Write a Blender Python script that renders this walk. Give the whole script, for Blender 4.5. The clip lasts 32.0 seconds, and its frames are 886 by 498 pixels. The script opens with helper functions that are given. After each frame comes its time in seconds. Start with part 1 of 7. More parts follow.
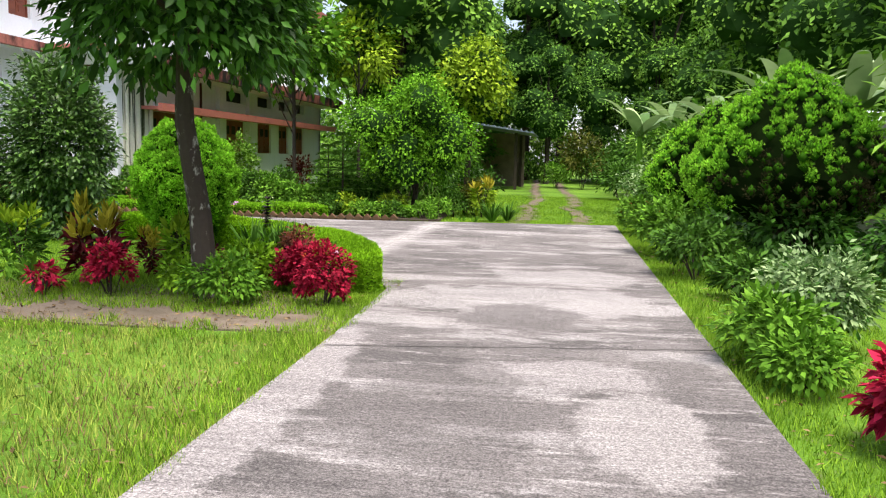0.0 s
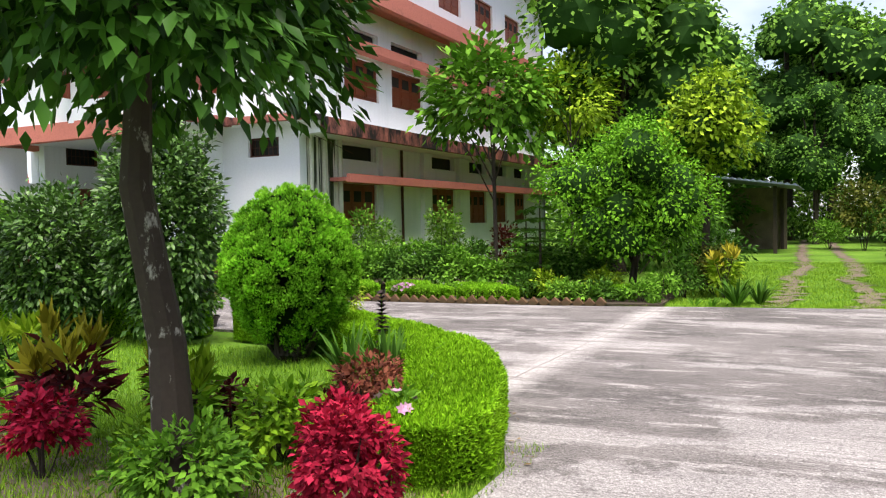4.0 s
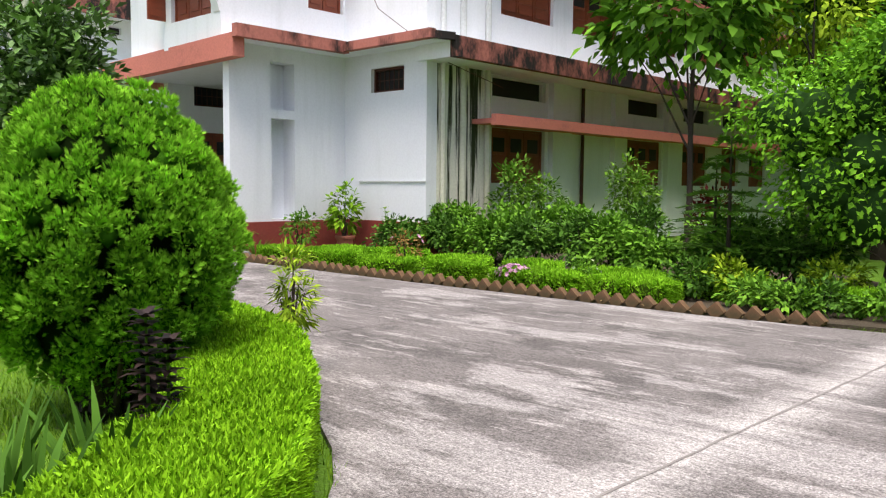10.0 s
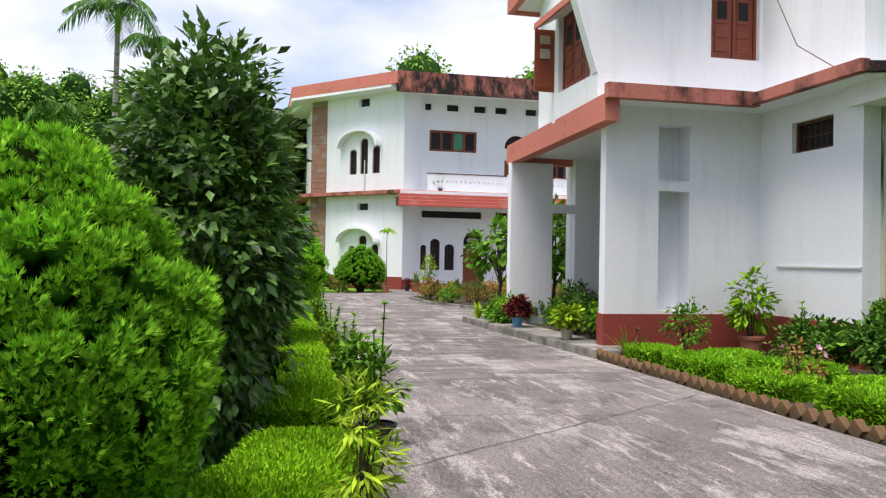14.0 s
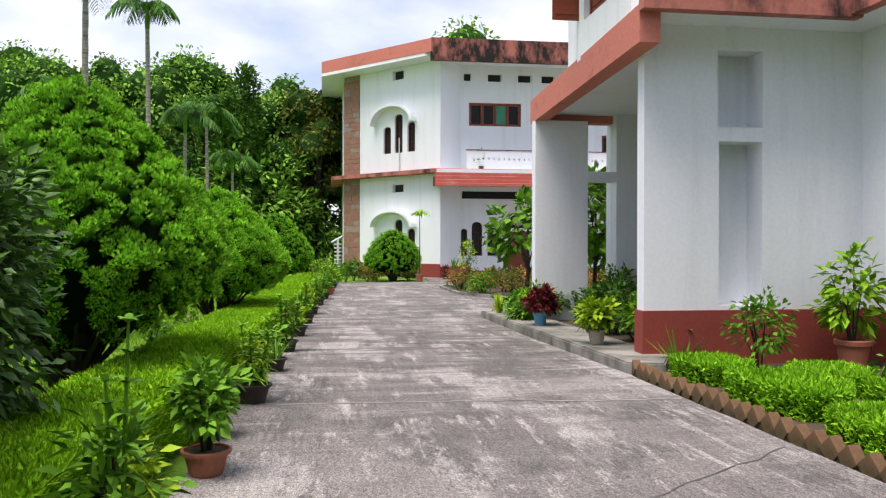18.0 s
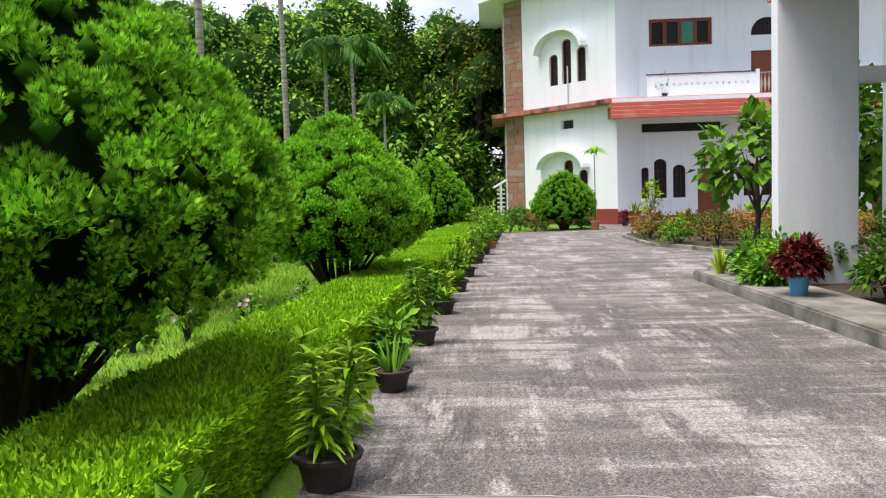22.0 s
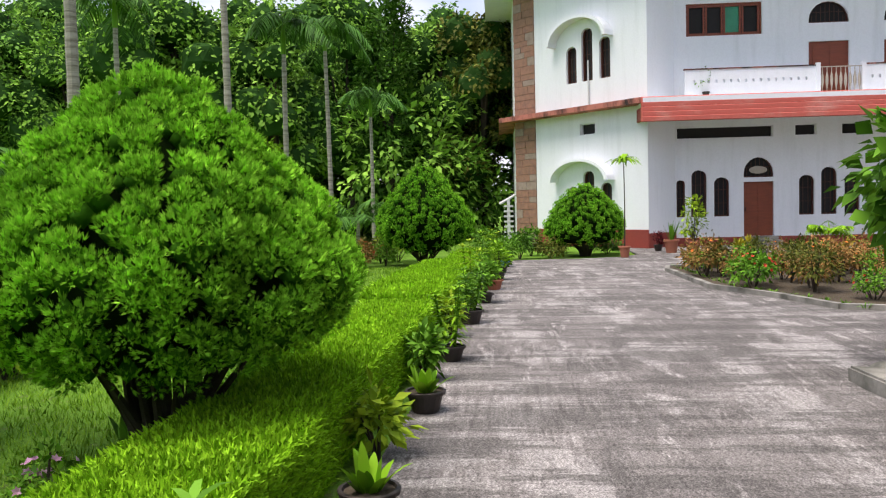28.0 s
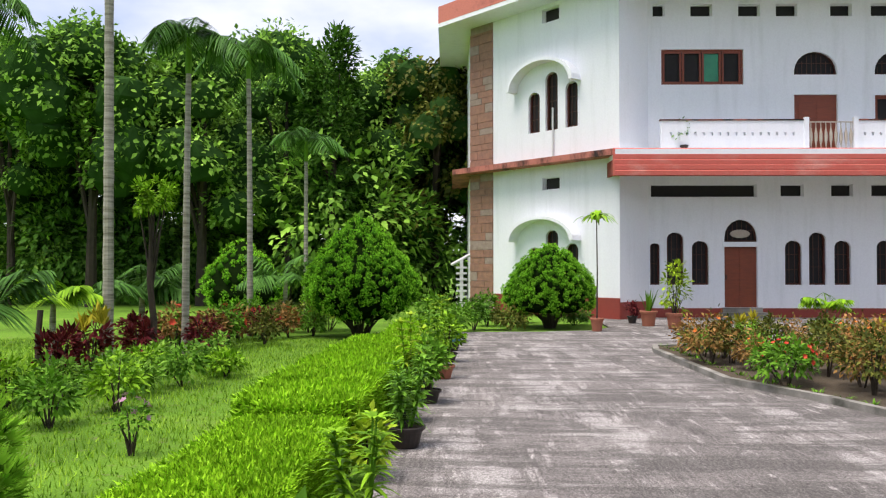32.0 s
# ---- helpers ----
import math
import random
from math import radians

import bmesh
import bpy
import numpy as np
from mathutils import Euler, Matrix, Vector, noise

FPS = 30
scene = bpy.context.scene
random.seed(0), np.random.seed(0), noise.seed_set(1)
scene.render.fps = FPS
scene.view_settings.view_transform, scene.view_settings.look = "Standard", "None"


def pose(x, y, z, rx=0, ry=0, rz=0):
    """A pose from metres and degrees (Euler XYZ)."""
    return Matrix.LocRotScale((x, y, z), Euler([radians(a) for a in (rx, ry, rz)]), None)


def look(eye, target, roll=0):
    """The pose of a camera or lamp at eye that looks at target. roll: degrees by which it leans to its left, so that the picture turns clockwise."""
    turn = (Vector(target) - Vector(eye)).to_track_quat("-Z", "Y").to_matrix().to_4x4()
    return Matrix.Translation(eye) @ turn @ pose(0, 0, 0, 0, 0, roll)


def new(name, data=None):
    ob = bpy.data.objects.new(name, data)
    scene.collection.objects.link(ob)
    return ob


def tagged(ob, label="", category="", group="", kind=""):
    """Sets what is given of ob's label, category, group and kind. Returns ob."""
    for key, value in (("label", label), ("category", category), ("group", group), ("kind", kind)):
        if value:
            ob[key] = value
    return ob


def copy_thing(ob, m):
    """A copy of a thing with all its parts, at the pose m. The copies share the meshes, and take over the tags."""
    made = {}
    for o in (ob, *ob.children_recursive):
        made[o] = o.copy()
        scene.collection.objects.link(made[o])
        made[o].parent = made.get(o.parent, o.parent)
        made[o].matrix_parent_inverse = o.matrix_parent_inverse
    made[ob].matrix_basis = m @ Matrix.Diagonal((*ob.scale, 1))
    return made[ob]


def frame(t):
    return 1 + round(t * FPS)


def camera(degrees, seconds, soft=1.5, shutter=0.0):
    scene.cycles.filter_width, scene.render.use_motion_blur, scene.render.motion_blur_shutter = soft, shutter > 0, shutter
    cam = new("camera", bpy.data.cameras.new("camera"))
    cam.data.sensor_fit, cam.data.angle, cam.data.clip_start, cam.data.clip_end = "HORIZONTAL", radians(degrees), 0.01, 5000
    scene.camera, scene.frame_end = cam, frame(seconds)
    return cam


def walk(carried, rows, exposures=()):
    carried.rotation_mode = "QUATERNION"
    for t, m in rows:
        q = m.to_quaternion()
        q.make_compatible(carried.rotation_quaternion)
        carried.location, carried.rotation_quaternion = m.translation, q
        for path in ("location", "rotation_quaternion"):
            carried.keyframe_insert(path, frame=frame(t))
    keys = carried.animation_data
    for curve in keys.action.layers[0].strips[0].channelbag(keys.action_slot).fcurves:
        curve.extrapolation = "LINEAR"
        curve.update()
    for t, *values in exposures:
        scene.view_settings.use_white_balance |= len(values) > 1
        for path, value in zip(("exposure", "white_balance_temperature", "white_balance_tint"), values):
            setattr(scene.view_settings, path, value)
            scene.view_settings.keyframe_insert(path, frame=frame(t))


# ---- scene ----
cam = camera(56.8, 32.0, 1.2)
PATH = [
    (0, (0.339, -0.3, 1.51), (0.058, 1.668, 1.287), 1.3),
    (0.5, (0.287, 0.232, 1.509), (0.014, 2.199, 1.272), 0.3),
    (1, (0.247, 0.768, 1.51), (-0.057, 2.73, 1.267), -0.0),
    (1.5, (0.23, 1.325, 1.526), (-0.063, 3.287, 1.273), 0.1),
    (2, (0.246, 1.887, 1.512), (-0.114, 3.837, 1.246), 0.3),
    (2.5, (0.209, 2.428, 1.477), (-0.27, 4.347, 1.181), 0.4),
    (3, (0.181, 2.994, 1.491), (-0.395, 4.893, 1.245), 0.1),
    (3.5, (0.232, 3.537, 1.594), (-0.501, 5.396, 1.527), -0.4),
    (5.5, (0.465, 5.352, 1.47), (-0.585, 7.049, 1.329), -0.8),
    (6, (0.534, 5.825, 1.473), (-0.505, 7.524, 1.289), 0.0),
    (6.5, (0.49, 6.365, 1.435), (-0.564, 8.053, 1.241), 0.7),
    (7, (0.431, 6.886, 1.424), (-0.678, 8.54, 1.23), 0.8),
    (7.5, (0.347, 7.402, 1.4), (-0.832, 9.004, 1.186), 1.0),
    (8, (0.216, 7.93, 1.408), (-0.944, 9.543, 1.183), 1.0),
    (8.5, (0.146, 8.438, 1.395), (-0.981, 10.073, 1.162), 0.9),
    (9, (0.057, 8.877, 1.385), (-1.041, 10.53, 1.136), 1.0),
    (9.5, (-0.278, 9.428, 1.388), (-1.466, 11.022, 1.17), 0.6),
    (10, (-0.614, 9.749, 1.408), (-1.977, 11.204, 1.256), 0.5),
    (10.5, (-0.853, 10.182, 1.408), (-2.33, 11.529, 1.328), -0.5),
    (11, (-0.973, 10.533, 1.372), (-2.552, 11.76, 1.351), -1.2),
    (11.5, (-1.033, 10.971, 1.388), (-2.711, 12.06, 1.352), -0.6),
    (12, (-1.059, 11.629, 1.442), (-2.805, 12.604, 1.402), -0.5),
    (12.5, (-1.2, 12.018, 1.462), (-2.999, 12.891, 1.486), 0.2),
    (13, (-1.435, 12.232, 1.51), (-3.28, 13.001, 1.585), 0.7),
    (13.5, (-1.64, 12.597, 1.541), (-3.544, 13.204, 1.621), 0.8),
    (14, (-1.861, 12.971, 1.525), (-3.812, 13.412, 1.551), 1.0),
    (14.5, (-2.159, 13.329, 1.47), (-4.124, 13.699, 1.439), 1.9),
    (16.5, (-3.72, 14.352, 1.439), (-5.707, 14.551, 1.323), -0.7),
    (17, (-4.162, 14.517, 1.467), (-6.153, 14.674, 1.352), -0.9),
    (17.5, (-4.646, 14.64, 1.466), (-6.63, 14.883, 1.418), 0.2),
    (18, (-5.078, 14.78, 1.458), (-7.057, 15.065, 1.45), 0.1),
    (18.5, (-5.566, 14.899, 1.461), (-7.543, 15.205, 1.473), 1.4),
    (19, (-6.084, 14.988, 1.502), (-8.039, 15.403, 1.583), 2.3),
    (19.5, (-6.513, 15.064, 1.471), (-8.459, 15.514, 1.58), 3.3),
    (20, (-6.993, 15.058, 1.435), (-8.949, 15.471, 1.477), 3.0),
    (20.5, (-7.466, 15.033, 1.44), (-9.437, 15.363, 1.355), 1.0),
    (21, (-8.011, 15.025, 1.446), (-9.994, 15.256, 1.323), 1.1),
    (21.5, (-8.5, 14.97, 1.4), (-10.495, 15.094, 1.29), 0.5),
    (22, (-9.075, 14.928, 1.369), (-11.068, 14.809, 1.238), -1.7),
    (22.5, (-9.531, 14.93, 1.507), (-11.487, 14.545, 1.346), -1.5),
    (23, (-9.855, 14.886, 1.503), (-11.796, 14.42, 1.386), -1.1),
    (23.5, (-10.332, 14.96, 1.586), (-12.269, 14.472, 1.483), -1.2),
    (24, (-10.855, 14.995, 1.586), (-12.793, 14.511, 1.485), -1.6),
    (24.5, (-11.424, 15.031, 1.575), (-13.378, 14.617, 1.486), -1.3),
    (25, (-11.898, 15.054, 1.528), (-13.856, 14.654, 1.458), -1.6),
    (25.5, (-12.311, 15.025, 1.499), (-14.274, 14.648, 1.436), -1.9),
    (26, (-12.737, 14.95, 1.486), (-14.714, 14.65, 1.426), -2.3),
    (26.5, (-13.187, 15.002, 1.545), (-15.17, 14.764, 1.449), -0.9),
    (28.5, (-14.929, 15.025, 1.569), (-16.923, 14.901, 1.47), -1.5),
    (29, (-15.391, 15.008, 1.595), (-17.384, 14.869, 1.505), -0.7),
    (29.5, (-15.842, 14.987, 1.589), (-17.835, 14.846, 1.504), -1.0),
    (30, (-16.355, 14.991, 1.551), (-18.349, 14.854, 1.479), -1.3),
    (30.5, (-16.824, 14.986, 1.567), (-18.817, 14.838, 1.492), -1.2),
    (31, (-17.257, 14.978, 1.584), (-19.251, 14.829, 1.533), -1.4),
    (31.5, (-17.69, 15.001, 1.584), (-19.688, 14.903, 1.598), -0.4),
    (32, (-18.113, 15.013, 1.583), (-20.112, 14.996, 1.623), 0.0),
]
walk(cam, [(t, look(eye, target, roll)) for t, eye, target, roll in PATH],
     [(0, 0.65, 6650, 16), (3, 0.65, 6650, 16), (6, 0.68, 6650, 16), (9, 0.55, 6650, 16), (11, 0.5, 6650, 16), (13, 0.32, 6650, 16), (17, 0.48, 6650, 16), (19, 0.22, 6650, 16), (21, 0.3, 6650, 16), (22, 0.46, 6650, 16), (23, 0.5, 6650, 16), (24.3, 0.6, 6650, 16), (26, 0.22, 6650, 16), (29, 0.38, 6650, 16), (32, 0.36, 6650, 16)])

# ---- light ----
world = bpy.data.worlds.new("world")
scene.world = world
world.use_nodes = True
wn, wl = world.node_tree.nodes, world.node_tree.links
wn.clear()
w_out = wn.new("ShaderNodeOutputWorld")
w_bg = wn.new("ShaderNodeBackground")
w_sky = wn.new("ShaderNodeTexSky")
w_sky.sky_type, w_sky.sun_disc = "NISHITA", False
w_sky.sun_elevation, w_sky.sun_rotation = radians(71), radians(142)
w_bg.inputs["Strength"].default_value = 0.132
w_co = wn.new("ShaderNodeTexCoord")
w_map = wn.new("ShaderNodeMapping")
w_map.inputs["Scale"].default_value = (1.6, 1.6, 3.6)
w_map.inputs["Location"].default_value = (0.35, 0.1, 0.0)
w_noise = wn.new("ShaderNodeTexNoise")
w_noise.inputs["Scale"].default_value, w_noise.inputs["Detail"].default_value = 1.5, 6
w_ramp = wn.new("ShaderNodeValToRGB")
w_ramp.color_ramp.elements[0].position, w_ramp.color_ramp.elements[1].position = 0.44, 0.66
w_ramp.color_ramp.elements[0].color, w_ramp.color_ramp.elements[1].color = (0.22, 0.22, 0.22, 1), (0.95, 0.95, 0.95, 1)
w_mix = wn.new("ShaderNodeMix")
w_mix.data_type = "RGBA"
w_mix.inputs["B"].default_value = (7.4, 7.7, 8.6, 1)
wl.new(w_co.outputs["Generated"], w_map.inputs["Vector"])
wl.new(w_map.outputs["Vector"], w_noise.inputs["Vector"])
wl.new(w_noise.outputs["Fac"], w_ramp.inputs["Fac"])
wl.new(w_ramp.outputs["Color"], w_mix.inputs["Factor"])
wl.new(w_sky.outputs["Color"], w_mix.inputs["A"])
wl.new(w_mix.outputs["Result"], w_bg.inputs["Color"])
wl.new(w_bg.outputs["Background"], w_out.inputs["Surface"])
sun_data = bpy.data.lights.new("sun", "SUN")
sun_data.energy, sun_data.angle, sun_data.color = 3.9, radians(38), (1.0, 0.95, 0.87)
sun = new("sun", sun_data)
sun.matrix_world = look((20, -20, 50), (20 - 0.2, -20 + 0.26, 50 - 0.945))

# ---- materials ----


def shader(name, rough=0.7, metal=0.0, spec=0.4):
    m = bpy.data.materials.new(name)
    m.use_nodes = True
    b = m.node_tree.nodes["Principled BSDF"]
    b.inputs["Roughness"].default_value, b.inputs["Metallic"].default_value = rough, metal
    b.inputs["Specular IOR Level"].default_value = spec
    return m, m.node_tree.nodes, m.node_tree.links, b


def noise_node(n, l, scale, detail=5.0, stretch=None, rough=0.55):
    t = n.new("ShaderNodeTexNoise")
    t.inputs["Scale"].default_value, t.inputs["Detail"].default_value, t.inputs["Roughness"].default_value = scale, detail, rough
    c = n.new("ShaderNodeTexCoord")
    if stretch:
        g = n.new("ShaderNodeMapping")
        g.inputs["Scale"].default_value = stretch
        l.new(c.outputs["Object"], g.inputs["Vector"])
        l.new(g.outputs["Vector"], t.inputs["Vector"])
    else:
        l.new(c.outputs["Object"], t.inputs["Vector"])
    return t.outputs["Fac"]


def ramp_node(n, l, fac, stops):
    r = n.new("ShaderNodeValToRGB")
    e = r.color_ramp.elements
    while len(e) < len(stops):
        e.new(0.5)
    for k, (p, c) in zip(e, stops):
        k.position, k.color = p, (*c, 1) if len(c) == 3 else c
    l.new(fac, r.inputs["Fac"])
    return r.outputs["Color"]


def mix_node(n, l, fac, a, b, blend="MIX"):
    x = n.new("ShaderNodeMix")
    x.data_type, x.blend_type = "RGBA", blend
    for sock, v in (("Factor", fac), ("A", a), ("B", b)):
        if isinstance(v, (int, float)):
            x.inputs[sock].default_value = v
        elif isinstance(v, tuple):
            x.inputs[sock].default_value = (*v, 1)
        else:
            l.new(v, x.inputs[sock])
    return x.outputs["Result"]


def bump_node(n, l, b, height, strength, distance):
    k = n.new("ShaderNodeBump")
    k.inputs["Strength"].default_value, k.inputs["Distance"].default_value = strength, distance
    l.new(height, k.inputs["Height"])
    l.new(k.outputs["Normal"], b.inputs["Normal"])


def surface(name, base, dark, big=1.2, fine=30.0, rough=0.75, amount=0.5, bump=0.2, dist=0.006, stretch=None, spec=0.3, metal=0.0):
    """A plain material: base colour with darker stains at a large scale and grain at a fine one."""
    m, n, l, b = shader(name, rough, metal, spec)
    stain = ramp_node(n, l, noise_node(n, l, big, 6, stretch), [(0.35, (0, 0, 0)), (0.75, (amount, amount, amount))])
    grain = noise_node(n, l, fine, 4)
    col = mix_node(n, l, stain, base, dark)
    col = mix_node(n, l, 0.35, col, ramp_node(n, l, grain, [(0.3, (0.55, 0.55, 0.55)), (0.7, (1, 1, 1))]), "MULTIPLY")
    l.new(col, b.inputs["Base Color"])
    bump_node(n, l, b, grain, bump, dist)
    return m


def leaf(name, c1, c2, rough=0.5, through_light=0.13, spec=0.06):
    """Foliage: colour from leaf to leaf between c1 and c2, with light shining through."""
    m, n, l, b = shader(name, rough, 0, spec)
    geo = n.new("ShaderNodeNewGeometry")
    info = n.new("ShaderNodeObjectInfo")
    col = ramp_node(n, l, geo.outputs["Random Per Island"], [(0.0, tuple(0.55 * a for a in c1)), (0.85, tuple(1.06 * a for a in c2))])
    patch = ramp_node(n, l, noise_node(n, l, 1.7, 3), [(0.35, (0.66, 0.7, 0.66)), (0.65, (1.1, 1.07, 1.0))])
    col = mix_node(n, l, 0.8, col, patch, "MULTIPLY")
    own = ramp_node(n, l, info.outputs["Random"], [(0.0, (0.85, 0.88, 0.8)), (1.0, (1.1, 1.06, 1.1))])
    col = mix_node(n, l, 1.0, col, own, "MULTIPLY")
    l.new(col, b.inputs["Base Color"])
    t = n.new("ShaderNodeBsdfTranslucent")
    l.new(col, t.inputs["Color"])
    x = n.new("ShaderNodeMixShader")
    x.inputs["Fac"].default_value = through_light
    out = n["Material Output"]
    l.new(b.outputs["BSDF"], x.inputs[1])
    l.new(t.outputs["BSDF"], x.inputs[2])
    l.new(x.outputs["Shader"], out.inputs["Surface"])
    return m


def concrete_material():
    """Broom-finished concrete, worn pale in drawn-out patches, gravelly where the skin is gone."""
    m, n, l, b = shader("weathered_concrete", 0.9, 0, 0.12)
    big = noise_node(n, l, 0.4, 9, (0.8, 1.2, 1), 0.7)
    pale = noise_node(n, l, 0.5, 12, (0.75, 1.9, 1), 0.72)
    fringe = noise_node(n, l, 1.5, 12, (0.6, 3.0, 1), 0.74)
    dark = noise_node(n, l, 0.8, 12, (0.9, 1.5, 1), 0.74)
    speck, grit, fleck = noise_node(n, l, 210, 3, None, 0.6), noise_node(n, l, 75, 5, None, 0.7), noise_node(n, l, 30, 9, (0.8, 1.2, 1), 0.8)
    brush = noise_node(n, l, 3.0, 4, (0.3, 7, 1), 0.6)
    where = ramp_node(n, l, noise_node(n, l, 0.8, 5), [(0.46, (0.04, 0.04, 0.04)), (0.62, (0.5, 0.5, 0.5))])
    col = ramp_node(n, l, big, [(0.32, (0.16, 0.147, 0.14)), (0.5, (0.225, 0.207, 0.198)), (0.66, (0.3, 0.278, 0.264))])
    col = mix_node(n, l, ramp_node(n, l, dark, [(0.5, (0, 0, 0)), (0.58, (0.65, 0.65, 0.65))]), col, (0.11, 0.103, 0.098))
    col = mix_node(n, l, ramp_node(n, l, pale, [(0.52, (0, 0, 0)), (0.57, (0.7, 0.7, 0.7)), (0.7, (0.95, 0.95, 0.95))]), col, (0.44, 0.415, 0.4))
    col = mix_node(n, l, ramp_node(n, l, fringe, [(0.55, (0, 0, 0)), (0.61, (0.8, 0.8, 0.8))]), col, (0.47, 0.44, 0.42))
    # rain-washed bands that lie across the far stretch
    co, cut, far_off = n.new("ShaderNodeTexCoord"), n.new("ShaderNodeSeparateXYZ"), n.new("ShaderNodeMapRange")
    l.new(co.outputs["Object"], cut.inputs["Vector"])
    l.new(cut.outputs["X"], far_off.inputs["Value"])
    far_off.inputs["From Min"].default_value, far_off.inputs["From Max"].default_value = -8.0, -15.0
    for scale, stretch, low, shade in ((0.8, (2.4, 0.4, 1), 0.57, (0.42, 0.4, 0.38)), (1.1, (2.6, 0.45, 1), 0.5, (0.13, 0.122, 0.115))):
        lie = ramp_node(n, l, noise_node(n, l, scale, 10, stretch, 0.72), [(low - 0.02, (0, 0, 0)), (low + 0.05, (0.75, 0.75, 0.75))])
        col = mix_node(n, l, mix_node(n, l, 1.0, lie, far_off.outputs["Result"], "MULTIPLY"), col, shade)
    # large worn and grimy patches on the first stretch of the drive
    ragged = noise_node(n, l, 1.6, 10, None, 0.7)
    for px, py, rx, ry, shade, amount in ((0.0, 8.4, 1.7, 1.0, (0.46, 0.435, 0.42), 0.7), (0.0, 7.55, 0.6, 0.75, (0.19, 0.175, 0.168), 0.75), (0.45, 10.3, 1.1, 0.7, (0.45, 0.425, 0.41), 0.6),
                                          (0.85, 4.2, 0.4, 0.8, (0.48, 0.45, 0.43), 0.65), (0.5, 5.45, 0.8, 0.4, (0.46, 0.43, 0.415), 0.6), (-1.4, 4.6, 0.3, 2.2, (0.46, 0.43, 0.415), 0.6), (-0.35, 4.5, 0.7, 1.2, (0.18, 0.166, 0.158), 0.6), (1.2, 5.6, 0.35, 0.5, (0.18, 0.166, 0.158), 0.6)):
        co, place, far, rim = n.new("ShaderNodeTexCoord"), n.new("ShaderNodeMapping"), n.new("ShaderNodeVectorMath"), n.new("ShaderNodeMath")
        place.vector_type = "TEXTURE"
        place.inputs["Location"].default_value, place.inputs["Scale"].default_value = (px, py, 0), (rx, ry, 1)
        far.operation, rim.operation = "LENGTH", "MULTIPLY_ADD"
        l.new(co.outputs["Object"], place.inputs["Vector"])
        l.new(place.outputs["Vector"], far.inputs[0])
        l.new(ragged, rim.inputs[0])
        rim.inputs[1].default_value = 2.0
        l.new(far.outputs["Value"], rim.inputs[2])
        half = n.new("ShaderNodeMath")
        half.operation = "MULTIPLY"
        half.inputs[1].default_value = 0.5
        l.new(rim.outputs["Value"], half.inputs[0])
        col = mix_node(n, l, ramp_node(n, l, half.outputs["Value"], [(0.9, (amount, amount, amount)), (1.0, (0, 0, 0))]), col, shade)
    # the skin is worn pale along the slab joint across the bend
    co, xyz = n.new("ShaderNodeTexCoord"), n.new("ShaderNodeVectorMath")
    xyz.operation = "DOT_PRODUCT"
    xyz.inputs[1].default_value = (1.0, -0.025, 0.0)
    l.new(co.outputs["Object"], xyz.inputs[0])
    off, size = n.new("ShaderNodeMath"), n.new("ShaderNodeMath")
    off.operation, size.operation = "ADD", "ABSOLUTE"
    off.inputs[1].default_value = 2.905
    l.new(xyz.outputs["Value"], off.inputs[0])
    l.new(off.outputs["Value"], size.inputs[0])
    band = ramp_node(n, l, size.outputs["Value"], [(0.03, (0.95, 0.95, 0.95)), (0.36, (0, 0, 0))])
    band = mix_node(n, l, 1.0, band, ramp_node(n, l, fringe, [(0.4, (0.25, 0.25, 0.25)), (0.52, (1, 1, 1))]), "MULTIPLY")
    col = mix_node(n, l, band, col, (0.56, 0.53, 0.505))
    col = mix_node(n, l, 0.8, col, ramp_node(n, l, fleck, [(0.38, (0.42, 0.42, 0.42)), (0.5, (0.95, 0.95, 0.95)), (0.6, (1.4, 1.4, 1.4))]), "MULTIPLY")
    col = mix_node(n, l, 0.8, col, ramp_node(n, l, grit, [(0.38, (0.35, 0.35, 0.35)), (0.5, (0.98, 0.98, 0.98)), (0.6, (1.5, 1.5, 1.5))]), "MULTIPLY")
    col = mix_node(n, l, 0.6, col, ramp_node(n, l, speck, [(0.38, (0.5, 0.5, 0.5)), (0.62, (1.25, 1.25, 1.25))]), "MULTIPLY")
    col = mix_node(n, l, where, col, ramp_node(n, l, brush, [(0.4, (0.55, 0.55, 0.55)), (0.5, (0.98, 0.98, 0.98)), (0.6, (1.25, 1.25, 1.25))]), "MULTIPLY")
    l.new(col, b.inputs["Base Color"])
    h = mix_node(n, l, 0.1, grit, brush)
    bump_node(n, l, b, h, 0.8, 0.014)
    return m


def paint_material():
    """White wall paint, with faint grey rain streaks and hairline grime."""
    m, n, l, b = shader("white_wall_paint", 0.7, 0, 0.25)
    streak = ramp_node(n, l, noise_node(n, l, 1.3, 6, (2.2, 2.2, 0.22), 0.6), [(0.52, (0, 0, 0)), (0.8, (0.5, 0.5, 0.5))])
    fine = noise_node(n, l, 22, 5)
    col = mix_node(n, l, streak, (0.83, 0.85, 0.88), (0.62, 0.65, 0.65))
    col = mix_node(n, l, 0.18, col, ramp_node(n, l, fine, [(0.35, (0.75, 0.75, 0.75)), (0.6, (1, 1, 1))]), "MULTIPLY")
    l.new(col, b.inputs["Base Color"])
    bump_node(n, l, b, fine, 0.12, 0.004)
    return m


